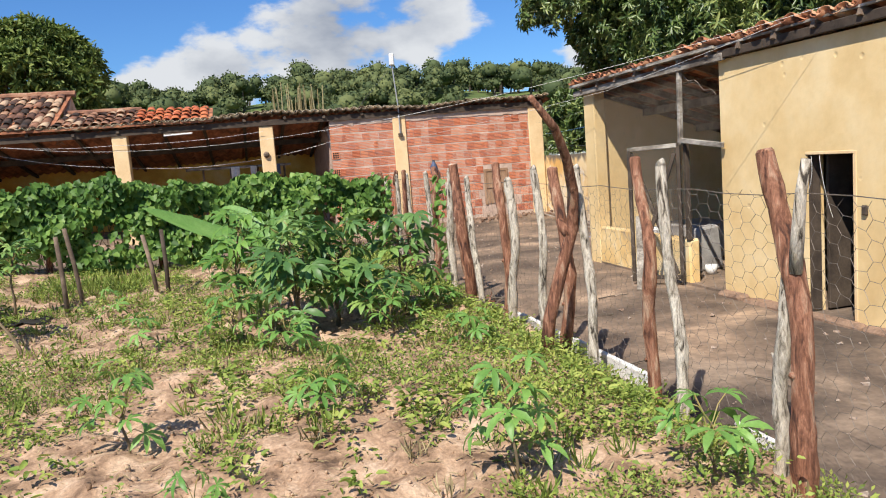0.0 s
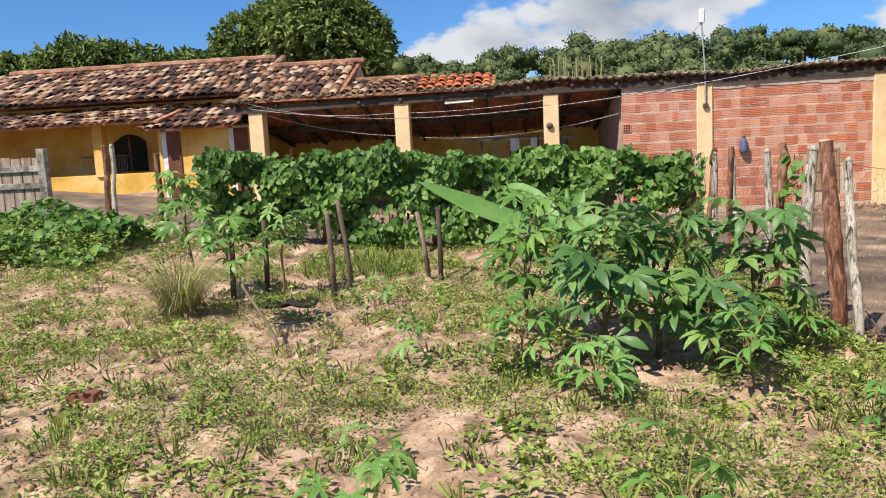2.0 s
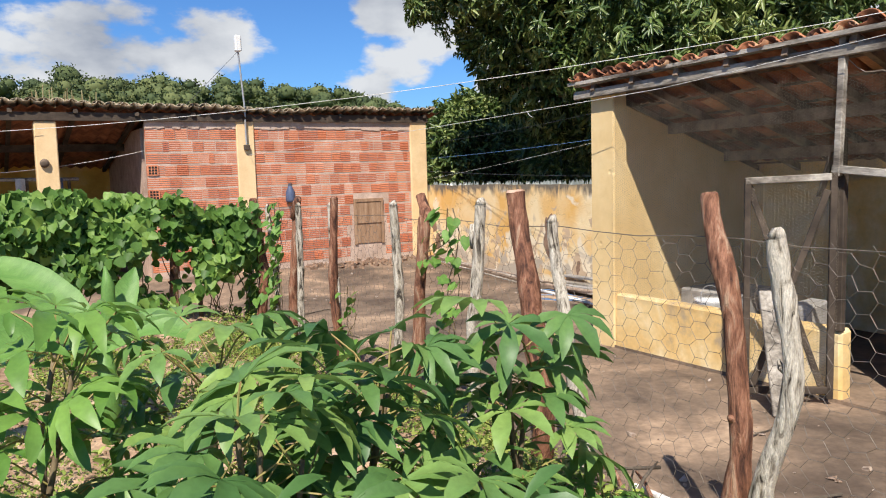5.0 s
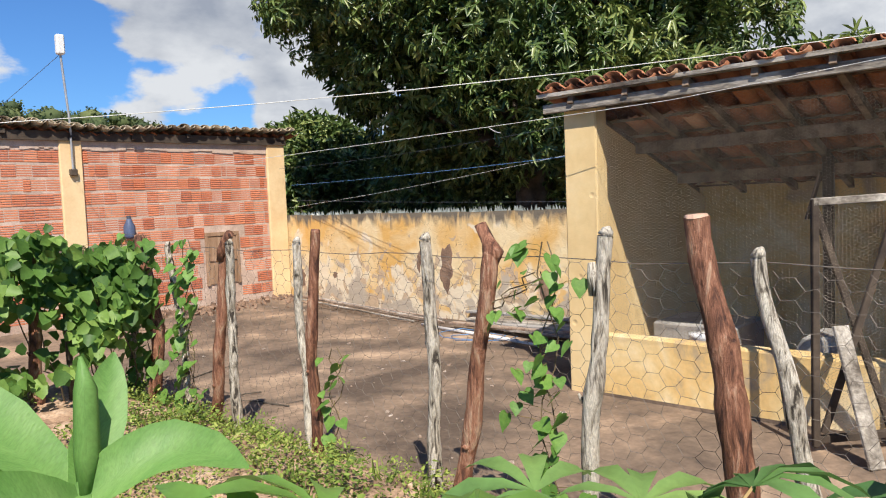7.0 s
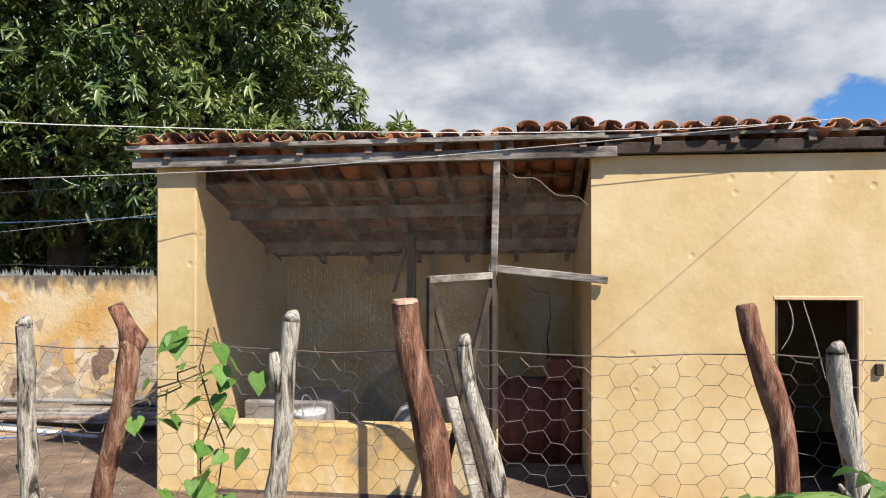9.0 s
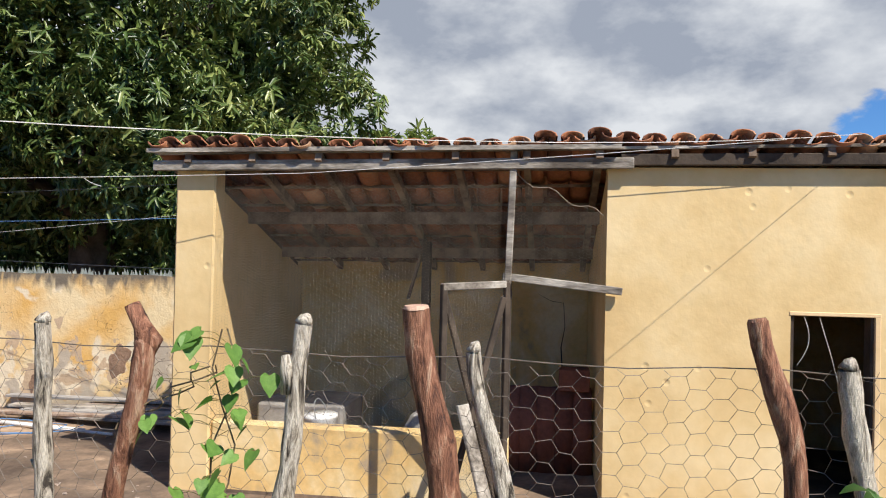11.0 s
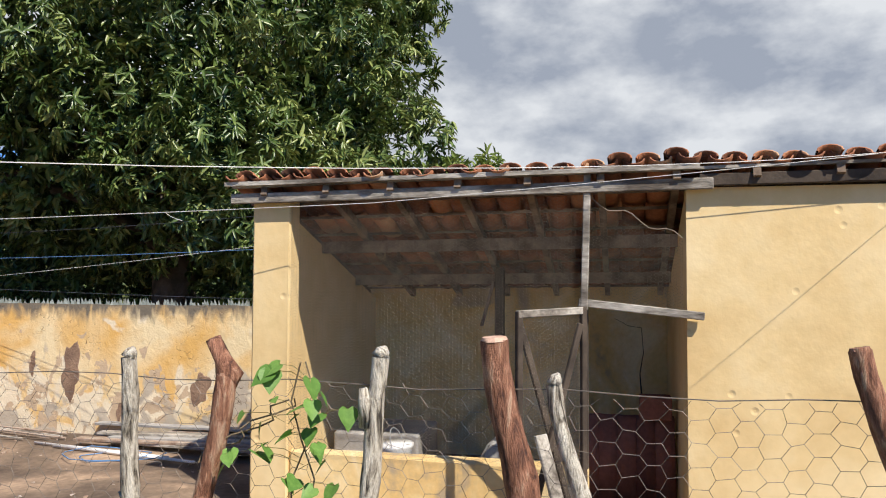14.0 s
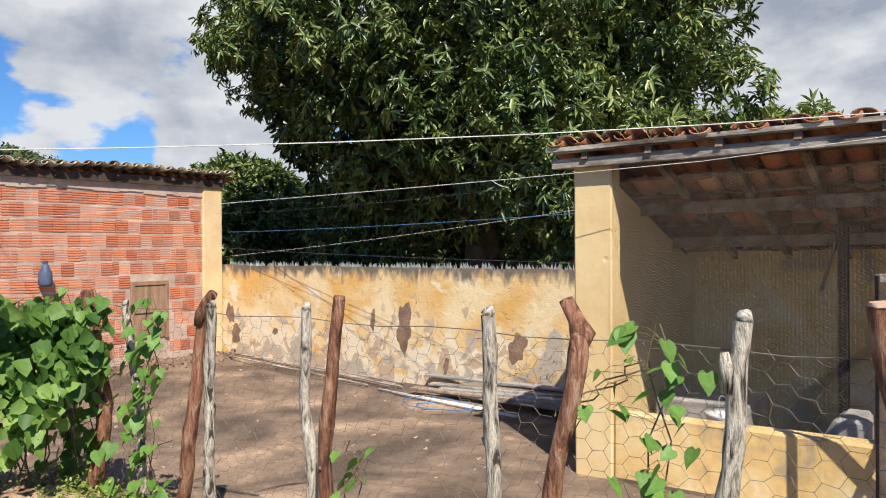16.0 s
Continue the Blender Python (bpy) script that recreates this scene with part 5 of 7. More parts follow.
# ---- planks, pipes and hose heaped by the boundary wall ----
for i in range(6):
    y0 = 11.6 + rs.uniform(-0.3, 0.4)
    pl = thing("old_plank", "grey weathered plank heaped by the wall", "plank", "plank heap", at=(7.6, 13, -0.25))
    x0 = 7.35 + i * 0.10
    part("plank_body", Geo().beam((x0 + rs.uniform(-0.1, 0.1), y0, -0.24 + 0.028 * i + 0.05), (x0 + rs.uniform(0.1, 0.35), y0 + rs.uniform(1.8, 2.6), -0.24 + 0.022 * i), 0.14, 0.03), (grey_wood, old_board, concrete)[i % 3], pl, bevel=0.004)
for i in range(2):
    pl = thing("plastic_pipe", "white plastic pipe lying by the wall", "pipe", "plank heap", at=(7.3, 14, -0.27))
    part("pipe_body", Geo().tube([(7.0 + 0.12 * i, 12.4 + 0.4 * i, -0.26), (7.35 + 0.1 * i, 14.5 + 0.35 * i, -0.27)], 0.016, 8), white_m, pl, smooth=True)
for i in range(6):
    pl = thing("bamboo_cane", "thin bleached cane lying along the wall foot", "cane", "plank heap", at=(7.8, 17, -0.25))
    part("cane_body", Geo().tube([(7.6 + 0.08 * i, 14.9 + rs.uniform(-0.4, 0.4), yard_z(7.6, 15) + 0.03), (7.7 + 0.06 * i, 18.3 + rs.uniform(-0.6, 0.5), yard_z(7.7, 18.4) + 0.06)], 0.015, 6), (grey_wood, rafter_m, old_board)[i % 3], pl)
hose = thing("garden_hose", "blue hose looped on the plank heap", "hose", at=(7.3, 13.6, -0.2))
part("hose_body", Geo().tube([(7.05 + (0.2 + 0.012 * i) * math.cos(i * 0.6) + 0.05 * math.sin(i * 2.3), 13.5 + (0.3 + 0.02 * i) * math.sin(i * 0.6), -0.285 + 0.02 * (i % 4 == 0) + 0.003 * i) for i in range(20)], 0.006, 6), blue_line, hose, smooth=True)
g = Geo()
for i in range(160):
    x, y = rs.uniform(5.2, 8.1), 18.95 - abs(rs.gauss(0, 0.35))
    s = rs.uniform(0.015, 0.06)
    g.box(-s, s, -s * 0.7, s * 0.7, -s * 0.5, s * 0.5, Matrix.Translation((x, y, yard_z(x, y) + s * 0.3)) @ Euler((rs.random() * 3, rs.random() * 3, rs.random() * 3)).to_matrix().to_4x4(), jitter=s * 0.3, rng=rs)
tagged(part("rubble", g, adobe, None, "crumbled brick rubble at the wall foot"), category="rubble", kind="stuff")

# ---- wooden gate and far fence at the yard's left end ----
fz = garden_z(-8.4, 13.6)
wg = thing("wooden_gate", "grey plank garden gate with a stout post", "gate", at=(-8.5, 13.6, fz))
for i in range(7):
    x = -9.2 + i * 0.185
    part("board", Geo().box(x, x + 0.17, 13.58, 13.61, fz + 0.02, fz + 1.14 + rs.uniform(-0.03, 0.03)), old_board, wg, bevel=0.004)
for z in (0.62, 0.9):
    part("rail", Geo().box(-9.25, -7.95, 13.54, 13.58, fz + z, fz + z + 0.1), grey_wood, wg, bevel=0.005)
part("gate_post", Geo().box(-7.97, -7.83, 13.53, 13.66, fz - 0.3, fz + 1.27), grey_wood, wg, bevel=0.01)
for xx, top, gr in ((-6.84, 1.92, 0), (-6.72, 1.90, 1), (-5.95, 1.75, 0), (-5.0, 1.72, 0), (-4.95, 1.6, 1), (-3.2, 1.66, 0), (-1.4, 1.5, 0), (0.4, 1.42, 1), (1.6, 1.35, 0)):
    stake(xx, (13.6, 13.58, 13.6, 13.62), garden_z(xx, 13.6), top, 0.045 if not gr else 0.034, gr, 0.0, rs, side=0.02)

# props in the bed
for x, y, h, lx, dark in ((-2.09, 9.44, 1.0, -0.02, 0), (-2.06, 10.25, 1.05, -0.12, 0), (-1.18, 10.6, 0.85, -0.12, 0), (-1.05, 10.6, 0.9, 0.0, 1), (-3.28, 9.6, 1.0, 0.05, 1), (-2.95, 9.8, 0.9, 0.02, 1)):
    p = thing("garden_prop", "short dark stick propping a garden plant" if dark else "short grey stick stuck in the garden bed", "stick", "garden props", at=(x, y, 0))
    part("stick_body", Geo().tube([(x, y, -0.1), (x + lx * 0.5 + 0.01, y, h * 0.5), (x + lx, y, h)], [0.032, 0.03, 0.026], 8, rough=0.1, rng=rs), dark_wood if dark else rafter_m, p, smooth=True)

# litter over the yard
g = Geo()
for i in range(700):
    x, y = rs.uniform(2.8, 7.9), rs.uniform(2.5, 18.5)
    if x > 5.3 and y < 11.1:
        continue
    s = 0.006 + 0.022 * rs.random() ** 3
    g.box(-s, s, -s * 0.7, s * 0.7, -s * 0.4, s * 0.4, Matrix.Translation((x, y, yard_z(x, y) + s * 0.3)) @ Euler((rs.random() * 0.5, rs.random() * 0.5, rs.random() * 3)).to_matrix().to_4x4(), jitter=s * 0.3, rng=rs)
tagged(part("yard_grit", g, old_board, None, "small chips and grit strewn on the yard"), category="grit", kind="stuff")
for i in range(9):
    x, y, a = rs.uniform(3.0, 5.0), rs.uniform(4.0, 16.5), rs.uniform(0, 3.1)
    st = thing("fallen_twig", "thin dry twig lying on the yard", "twig", "twigs on the yard", at=(x, y, yard_z(x, y)))
    c, d = Vector((x, y, yard_z(x, y) + 0.014)), Vector((math.cos(a), math.sin(a), 0)) * rs.uniform(0.12, 0.35)
    part("twig_body", Geo().tube([c - d, c + Vector((0.02, 0.02, 0.006)), c + d], [0.008, 0.007, 0.003], 5, rng=rs), trunk_m, st)

# ---- plants ----
def cassava_leaf(rng, scale, lobes=6, fan=115, droop=0.35):
    """A palmate leaf: folded lance-shaped lobes about the petiole's end."""
    g = Geo()
    for i in range(lobes):
        a = radians(-fan + 2 * fan * i / (lobes - 1) + rng.uniform(-6, 6))
        L_ = scale * (0.13 + 0.07 * math.cos(a * 0.62)) * rng.uniform(0.92, 1.08)
        W_ = L_ * rng.uniform(0.27, 0.35)
        d, s = Vector((math.cos(a), math.sin(a), 0)), Vector((-math.sin(a), math.cos(a), 0))
        dr = droop * rng.uniform(0.7, 1.4)
        rows = []
        for f, w in ((0.0, 0.10), (0.3, 0.62), (0.62, 1.0), (0.84, 0.62)):
            c = d * (L_ * f) + Vector((0, 0, 0.10 * L_ * math.sin(f * 3) - dr * L_ * f * f))
            e = Vector((0, 0, 0.16 * W_ * w))
            rows.append([c + s * (W_ * w / 2) + e, c, c - s * (W_ * w / 2) + e])
        tip = d * L_ + Vector((0, 0, -dr * L_ * 1.05))
        k = len(g.v)
        g.v += [tuple(p) for r_ in rows for p in r_] + [tuple(tip)]
        for j in range(3):
            g.f += [(k + j * 3, k + j * 3 + 1, k + j * 3 + 4, k + j * 3 + 3), (k + j * 3 + 1, k + j * 3 + 2, k + j * 3 + 5, k + j * 3 + 4)]
        g.f += [(k + 9, k + 10, k + 12), (k + 10, k + 11, k + 12)]
    return g


rl = random.Random(33)
LEAF_DARK, LEAF_YOUNG = [], []
for i in range(7):
    me = cassava_leaf(rl, 1.0, rl.choice((5, 6, 7)), rl.uniform(100, 130), rl.uniform(0.05, 0.55)).mesh("leaf", True)
    LEAF_DARK.append(me)
    LEAF_YOUNG.append(cassava_leaf(rl, 1.0, rl.choice((5, 6)), rl.uniform(95, 120), rl.uniform(0.1, 0.4)).mesh("leaf", True))


def cassava(x, y, top, n, scale, reach, young, seed, label, stems=1, lean=(0, 0), low=0.35, group="cassava plants", fresh=False):
    rng = random.Random(seed)
    z0 = garden_z(x, y)
    t = thing("cassava_plant", label, "plant", group, at=(x, y, z0))
    spots = []
    for s in range(stems):
        a = rng.uniform(0, 6.28)
        off = Vector((math.cos(a), math.sin(a), 0)) * (0.28 * reach * (s > 0))
        ht = (top - z0) * rng.uniform(0.82, 1.0 if s else 1.0) - 0.08
        pts = [Vector((x, y, z0 - 0.05)) + (off + Vector((*lean, 0))) * (f ** 1.3) + Vector((0.02 * math.sin(f * 7 + s), 0.02 * math.cos(f * 6 + s), ht * f)) for f in [j / 7 for j in range(8)]]
        r0 = 0.016 if top > 0.9 else 0.009
        part("stem", Geo().tube(pts, [r0 * (1.1 - 0.6 * j / 7) for j in range(8)], 7, rough=0.06, rng=rng), stem_m, t, smooth=True)
        spots.append(pts)
    for i in range(n):
        pts = spots[i % stems]
        f = low + (1 - low) * ((i // stems + 0.5) / max(1, n // stems)) ** 0.8
        f = min(f, 1.0)
        j = min(int(f * 7), 6)
        p = pts[j].lerp(pts[j + 1], f * 7 - j)
        a = i * 2.4 + rng.uniform(-0.4, 0.4)
        out = reach * (1.05 - 0.55 * f) * rng.uniform(0.55, 1.1)
        rise = 0.10 + 0.12 * f - 0.10 * (1 - f)
        q = p + Vector((math.cos(a) * out, math.sin(a) * out, rise * rng.uniform(0.0, 1.3)))
        if q.z > top + 0.04:
            q.z = top + rng.uniform(-0.08, 0.04)
        mid = p.lerp(q, 0.5) + Vector((0, 0, 0.03))
        part("petiole", Geo().tube([p, mid, q], 0.0035 if scale > 0.7 else 0.0022, 4, caps=False), petiole_m, t)
        me = rng.choice(LEAF_YOUNG if young else LEAF_DARK)
        ob = part("leaf", me, leaf_young if young else leaf_cassava, t)
        if fresh and f > 0.5:
            ob.material_slots[0].link = "OBJECT"
            ob.material_slots[0].material = leaf_fresh
        tilt = rng.uniform(-0.35, 0.85) * (1.1 - 0.5 * f)
        ob.matrix_basis = Matrix.Translation(q) @ Matrix.Rotation(a + rng.uniform(-0.4, 0.4), 4, "Z") @ Matrix.Rotation(tilt, 4, "Y") @ Matrix.Rotation(rng.uniform(-0.55, 0.55), 4, "X") @ Matrix.Scale(scale * 0.88 * rng.uniform(0.65, 1.15), 4)
    return t


BUSHY = "bushy cassava plant with dark palmate leaves"
cassava(-0.10, 7.58, 1.20, 34, 1.25, 0.36, False, 1, "tall cassava plant with fresh palmate leaves", 2, (0.1, 0.12), 0.4, fresh=True)
cassava(0.45, 6.8, 1.06, 40, 1.35, 0.38, False, 2, BUSHY, 3)
cassava(0.85, 7.05, 1.10, 40, 1.35, 0.40, False, 3, BUSHY, 3)
cassava(1.15, 6.65, 0.72, 24, 1.25, 0.34, False, 4, BUSHY, 2)
cassava(1.55, 7.1, 1.14, 34, 1.35, 0.32, False, 5, BUSHY, 2)
cassava(0.5, 7.5, 1.05, 28, 1.3, 0.38, False, 6, BUSHY, 2)
cassava(-2.05, 7.35, 1.22, 24, 0.95, 0.32, False, 7, "thin leaning cassava plant", 1, (-0.75, 0.75), 0.7, fresh=True)
cassava(-3.55, 9.3, 1.45, 34, 1.0, 0.36, False, 8, "tall cassava plant with drooping palmate leaves", 1, (-0.1, 0.1), 0.55, fresh=True)
cassava(-2.75, 9.7, 1.12, 24, 0.95, 0.32, False, 9, BUSHY, 1, (0.1, 0), 0.6)
YOUNG = "young light-green cassava seedling"
for i, (x, y, h, n, s, r_) in enumerate(((1.18, 2.9, 0.62, 16, 0.85, 0.26), (-0.72, 4.2, 0.56, 12, 0.8, 0.24), (0.42, 4.3, 0.50, 12, 0.8, 0.22), (1.22, 6.1, 0.55, 12, 0.85, 0.24),
                                        (2.0, 2.55, 0.45, 10, 0.85, 0.26), (-0.12, 6.55, 0.62, 16, 0.95, 0.28), (0.3, 6.05, 0.42, 12, 0.95, 0.26), (-0.95, 6.9, 0.35, 8, 0.7, 0.18),
                                        (1.72, 5.4, 0.40, 9, 0.8, 0.22), (-1.5, 8.6, 0.4, 8, 0.7, 0.2), (1.85, 6.9, 0.45, 10, 0.85, 0.24), (-0.3, 3.2, 0.22, 6, 0.6, 0.14))):
    cassava(x, y, h, n, s, r_, True, 40 + i, YOUNG, 1, (0.03, 0.02), 0.4, "cassava seedlings")

# banana sucker
ban = thing("banana_plant", "young banana plant with broad pale leaves", "plant", at=(0.4, 9.65, 0.02))


def banana_leaf(pts, width, rng, roll=0.25):
    g = Geo()
    n = len(pts)
    pts = [Vector(p) for p in pts]
    for i, p in enumerate(pts):
        d = (pts[min(i + 1, n - 1)] - pts[max(0, i - 1)]).normalized()
        s = d.cross(Vector((0.0, -0.75, 0.66))).normalized()
        u = s.cross(d)
        f = i / (n - 1)
        w = width * max(0.06, math.sin(math.pi * min(1, f * 0.93 + 0.07)) ** 0.6) * rng.uniform(0.93, 1.03)
        g.v += [tuple(p + s * w / 2 + u * (w * roll)), tuple(p), tuple(p - s * w / 2 + u * (w * roll))]
    g.f += [(i * 3, i * 3 + 1, i * 3 + 4, i * 3 + 3) for i in range(n - 1)] + [(i * 3 + 1, i * 3 + 2, i * 3 + 5, i * 3 + 4) for i in range(n - 1)]
    return g


rb = random.Random(8)
part("pseudostem", Geo().tube([(0.4, 9.65, -0.05), (0.4, 9.65, 0.3), (0.38, 9.65, 0.62)], [0.07, 0.06, 0.045], 10), leaf_banana, ban, smooth=True)
for tip, w, hump in (((-1.12, 9.5, 1.25), 0.24, -0.06), ((-0.2, 10.2, 1.14), 0.26, 0.08), ((0.62, 9.85, 1.06), 0.18, -0.02), ((-0.45, 9.3, 0.6), 0.2, 0.12), ((0.9, 9.4, 0.62), 0.2, 0.12), ((-0.5, 9.9, 0.5), 0.2, 0.12)):
    a, b = Vector((0.38, 9.65, 0.6)), Vector(tip)
    pts = [a.lerp(b, i / 9) + Vector((0, 0, hump * math.sin(math.pi * i / 9))) for i in range(10)]
    part("leaf", banana_leaf(pts, w, rb), leaf_banana, ban, smooth=True)
part("rolled_leaf", Geo().tube([(0.4, 9.65, 0.6), (0.42, 9.66, 0.75), (0.43, 9.66, 0.98), (0.42, 9.66, 1.10)], [0.02, 0.045, 0.04, 0.006], 8), leaf_banana, ban, "tightly rolled new leaf", smooth=True)



def sprays(rng, centres, normals, per, length, width, droop, flat=0.6):
    """Leaf sprays: per blades about each centre, spread about its normal and hanging by droop."""
    n = len(centres)
    c, nn = np.repeat(centres, per, axis=0), np.repeat(normals, per, axis=0)
    way = unit(rng.normal(size=(n * per, 3)) + nn * 0.9 + np.array([0, 0, -droop]))
    pos = c + rng.normal(size=c.shape) * length * 0.22
    up = unit(nn * flat + rng.normal(size=c.shape) * 0.5 + np.array([0, 0, 0.5]))
    L_ = length * rng.uniform(0.7, 1.25, n * per)
    return leaf_blades(pos, way, up, L_, L_ * width * rng.uniform(0.85, 1.15, n * per), 0.18, 0.25)


def blob_shell(rng, centre, radii, n, thick=0.25):
    d = unit(rng.normal(size=(n, 3)))
    r = 1 - thick * rng.random((n, 1)) ** 2
    return np.array(centre) + d * r * np.array(radii), d


def tree(name, label, base, crown, radii, seed, mat, blobs, per_blob, per, length, width, droop, trunk_r, zmin, group=""):
    rng = np.random.default_rng(seed)
    t = thing(name, label, "tree", group, at=base)
    b, c = Vector(base), Vector(crown)
    rr_ = random.Random(seed)
    mid = b.lerp(Vector((c.x, c.y, b.z)), 0.2) + Vector((0, 0, (c.z - b.z) * 0.45))
    part("trunk", Geo().tube([b - Vector((0, 0, 0.3)), b.lerp(mid, 0.5) + Vector((0.1, 0, 0)), mid, mid.lerp(c, 0.6)], [trunk_r * 1.3, trunk_r, trunk_r * 0.85, trunk_r * 0.4], 10, rough=0.06, rng=rr_), trunk_m, t, smooth=True)
    C, Nn = [], []
    R = np.array(radii)
    for i in range(blobs):
        d = unit(rng.normal(size=(1, 3)))[0]
        if d[2] < -0.35:
            d[2] = -d[2]
        p = np.array(crown) + d * R * rng.uniform(0.66, 0.84)
        s = rng.uniform(0.22, 0.36)
        if p[2] - s * R[2] < zmin:
            p[2] = zmin + s * R[2]
        a, nn = blob_shell(rng, p, R * s, per_blob)
        keep = (nn @ d) > -0.45
        C.append(a[keep])
        Nn.append(nn[keep])
        if i % 3 == 0:
            q = Vector(p)
            part("limb", Geo().tube([mid.lerp(c, 0.3), mid.lerp(q, 0.6) + Vector((0, 0, 0.2)), q], [trunk_r * 0.35, trunk_r * 0.22, trunk_r * 0.06], 6, rough=0.05, rng=rr_), trunk_m, t, smooth=True)
    C, Nn = np.concatenate(C), np.concatenate(Nn)
    V, F = sprays(rng, C, Nn, per, length, width, droop)
    part("crown", mesh_np("crown", V, F), mat, t, kind="stuff")
    return t


# the great mango behind the boundary wall
rng = np.random.default_rng(4)
mango = thing("mango_tree", "large dense mango tree with dark glossy drooping leaves", "tree", at=(12.2, 16.2, -0.4))
part("trunk", Geo().tube([(12.2, 16.2, -0.6), (12.25, 16.1, 0.8), (12.1, 16.0, 2.2), (12.0, 16.0, 5.0)], [0.55, 0.42, 0.4, 0.2], 14, rough=0.05), trunk_m, mango, smooth=True)


def rosettes(rng, centres, normals, per, length, width):
    """Whorls of long hanging leaves at the twigs' ends."""
    n = len(centres)
    ax = unit(normals * 0.75 + np.array([0, 0, 0.5]) + rng.normal(size=(n, 3)) * 0.35)
    e1 = unit(np.cross(ax, rng.normal(size=(n, 3))))
    e2 = np.cross(ax, e1)
    size = np.repeat(rng.uniform(0.8, 1.2, n), per)
    ax, e1, e2, c = (np.repeat(q, per, axis=0) for q in (ax, e1, e2, centres))
    a = np.tile(np.arange(per) * 2.4, n)[:, None] + rng.normal(size=(n * per, 1)) * 0.3
    lift = rng.uniform(-0.15, 0.75, (n * per, 1))
    way = unit(e1 * np.cos(a) + e2 * np.sin(a) + ax * lift + np.array([0, 0, -0.42]))
    up = unit(ax + np.array([0, 0, 0.35]) + rng.normal(size=c.shape) * 0.18)
    L_ = length * size * rng.uniform(0.75, 1.15, n * per)
    return leaf_blades(c + ax * 0.05 * rng.normal(size=(n * per, 1)), way, up, L_, L_ * width * rng.uniform(0.85, 1.15, n * per), 0.16, 0.32)


C, Nn = [], []
CEN, RAD = np.array([12.2, 16.3, 5.6]), np.array([5.0, 5.15, 4.6])
for i in range(235):
    d = unit(rng.normal(size=(1, 3)))[0]
    p = CEN + d * RAD * rng.uniform(0.76, 0.96)
    s = rng.uniform(0.45, 1.05)
    if d[2] < -0.30:
        if rng.random() < 0.75:
            continue
        p = CEN + np.array([d[0], d[1], -0.1]) * RAD * 0.7 + np.array([0, 0, -1.0])
    a, nn = blob_shell(rng, p, (s, s, s * 0.8), int(30 + 85 * s * s), 0.30)
    keep = ((nn @ d) > -0.2) & (nn[:, 2] > -0.55)
    C.append(a[keep])
    Nn.append(nn[keep])
# boughs that hang low over the wall
for (x, y, z, s) in ((9.3, 12.3, 2.6, 1.0), (9.2, 12.9, 3.4, 1.1), (9.6, 12.4, 2.0, 0.7), (9.1, 12.4, 1.9, 0.55), (9.2, 14.2, 3.4, 1.0), (8.9, 13.2, 3.9, 1.0), (10.3, 11.6, 2.8, 1.0), (10.2, 11.3, 3.6, 1.1),
                     (9.0, 14.9, 4.2, 1.1), (9.2, 13.6, 2.5, 0.6), (9.6, 15.6, 3.3, 0.5), (9.9, 16.9, 3.6, 0.45)):
    a, nn = blob_shell(rng, (x, y, z), (s, s, s * 0.9), int(130 * s), 0.4)
    C.append(a)
    Nn.append(nn)
C, Nn = np.concatenate(C), np.concatenate(Nn)
V, F = rosettes(rng, C, Nn, 12, 0.165, 0.27)
part("crown", mesh_np("crown", V, F), leaf_mango, mango, kind="stuff")
a, na = blob_shell(rng, CEN + np.array([0.2, 0.35, 0.0]), RAD * 0.83, 4300, 0.24)
b, nb = blob_shell(rng, CEN + np.array([0.4, 0.3, 0.0]), RAD * 0.60, 1300, 0.3)
# leaf masses added low inside the crown and behind the trunk to block light
more = [blob_shell(rng, c, r_, k, 0.3) for c, r_, k in (((14.6, 16.8, 1.7), (2.6, 5.6, 2.7), 1700), ((13.2, 13.6, 1.8), (1.8, 2.8, 2.0), 800), ((13.4, 19.4, 1.6), (1.8, 2.4, 2.1), 800), ((16.5, 17.0, 2.5), (2.0, 6.5, 3.6), 1500))]
V, F = sprays(rng, np.concatenate([a, b] + [m[0] for m in more]), np.concatenate([na, nb] + [m[1] for m in more]), 9, 0.21, 0.34, 0.6)
part("inner_crown", mesh_np("inner_crown", V, F), leaf_mango, mango, kind="stuff")
rt = random.Random(14)
for i in range(16):
    a = i * 2.4
    e = Vector((12.0 + 2.9 * math.cos(a), 16.0 + 2.9 * math.sin(a), 4.0 + rt.uniform(-1.2, 3.0)))
    part("limb", Geo().tube([(12.1, 16.0, 2.0 + 0.12 * i), (12.05 + 1.3 * math.cos(a), 16.0 + 1.3 * math.sin(a), 3.0 + 0.1 * i), e], [0.2, 0.13, 0.03], 7, rough=0.06, rng=rt), trunk_m, mango, smooth=True)

tree("dark_tree", "dense dark tree standing behind the shed's end", (13.4, 24.6, -0.4), (13.4, 24.6, 1.9), (2.5, 2.4, 2.2), 66, leaf_mango, 46, 90, 8, 0.24, 0.32, 0.5, 0.2, -0.2)
tree("orchard_tree", "small light-green tree beyond the outbuilding", (13.2, 10.75, -0.4), (13.2, 10.75, 2.85), (1.3, 0.95, 1.2), 61, near_tree_leaf, 18, 60, 7, 0.2, 0.28, 0.4, 0.14, 1.6)
tree("shade_tree", "broad green tree behind the farmhouse", (-8.6, 33.0, 0.5), (-8.6, 33.0, 5.1), (3.9, 3.4, 2.9), 62, near_tree_leaf, 48, 190, 6, 0.26, 0.42, 0.3, 0.35, 2.5, "trees behind the farmhouse")
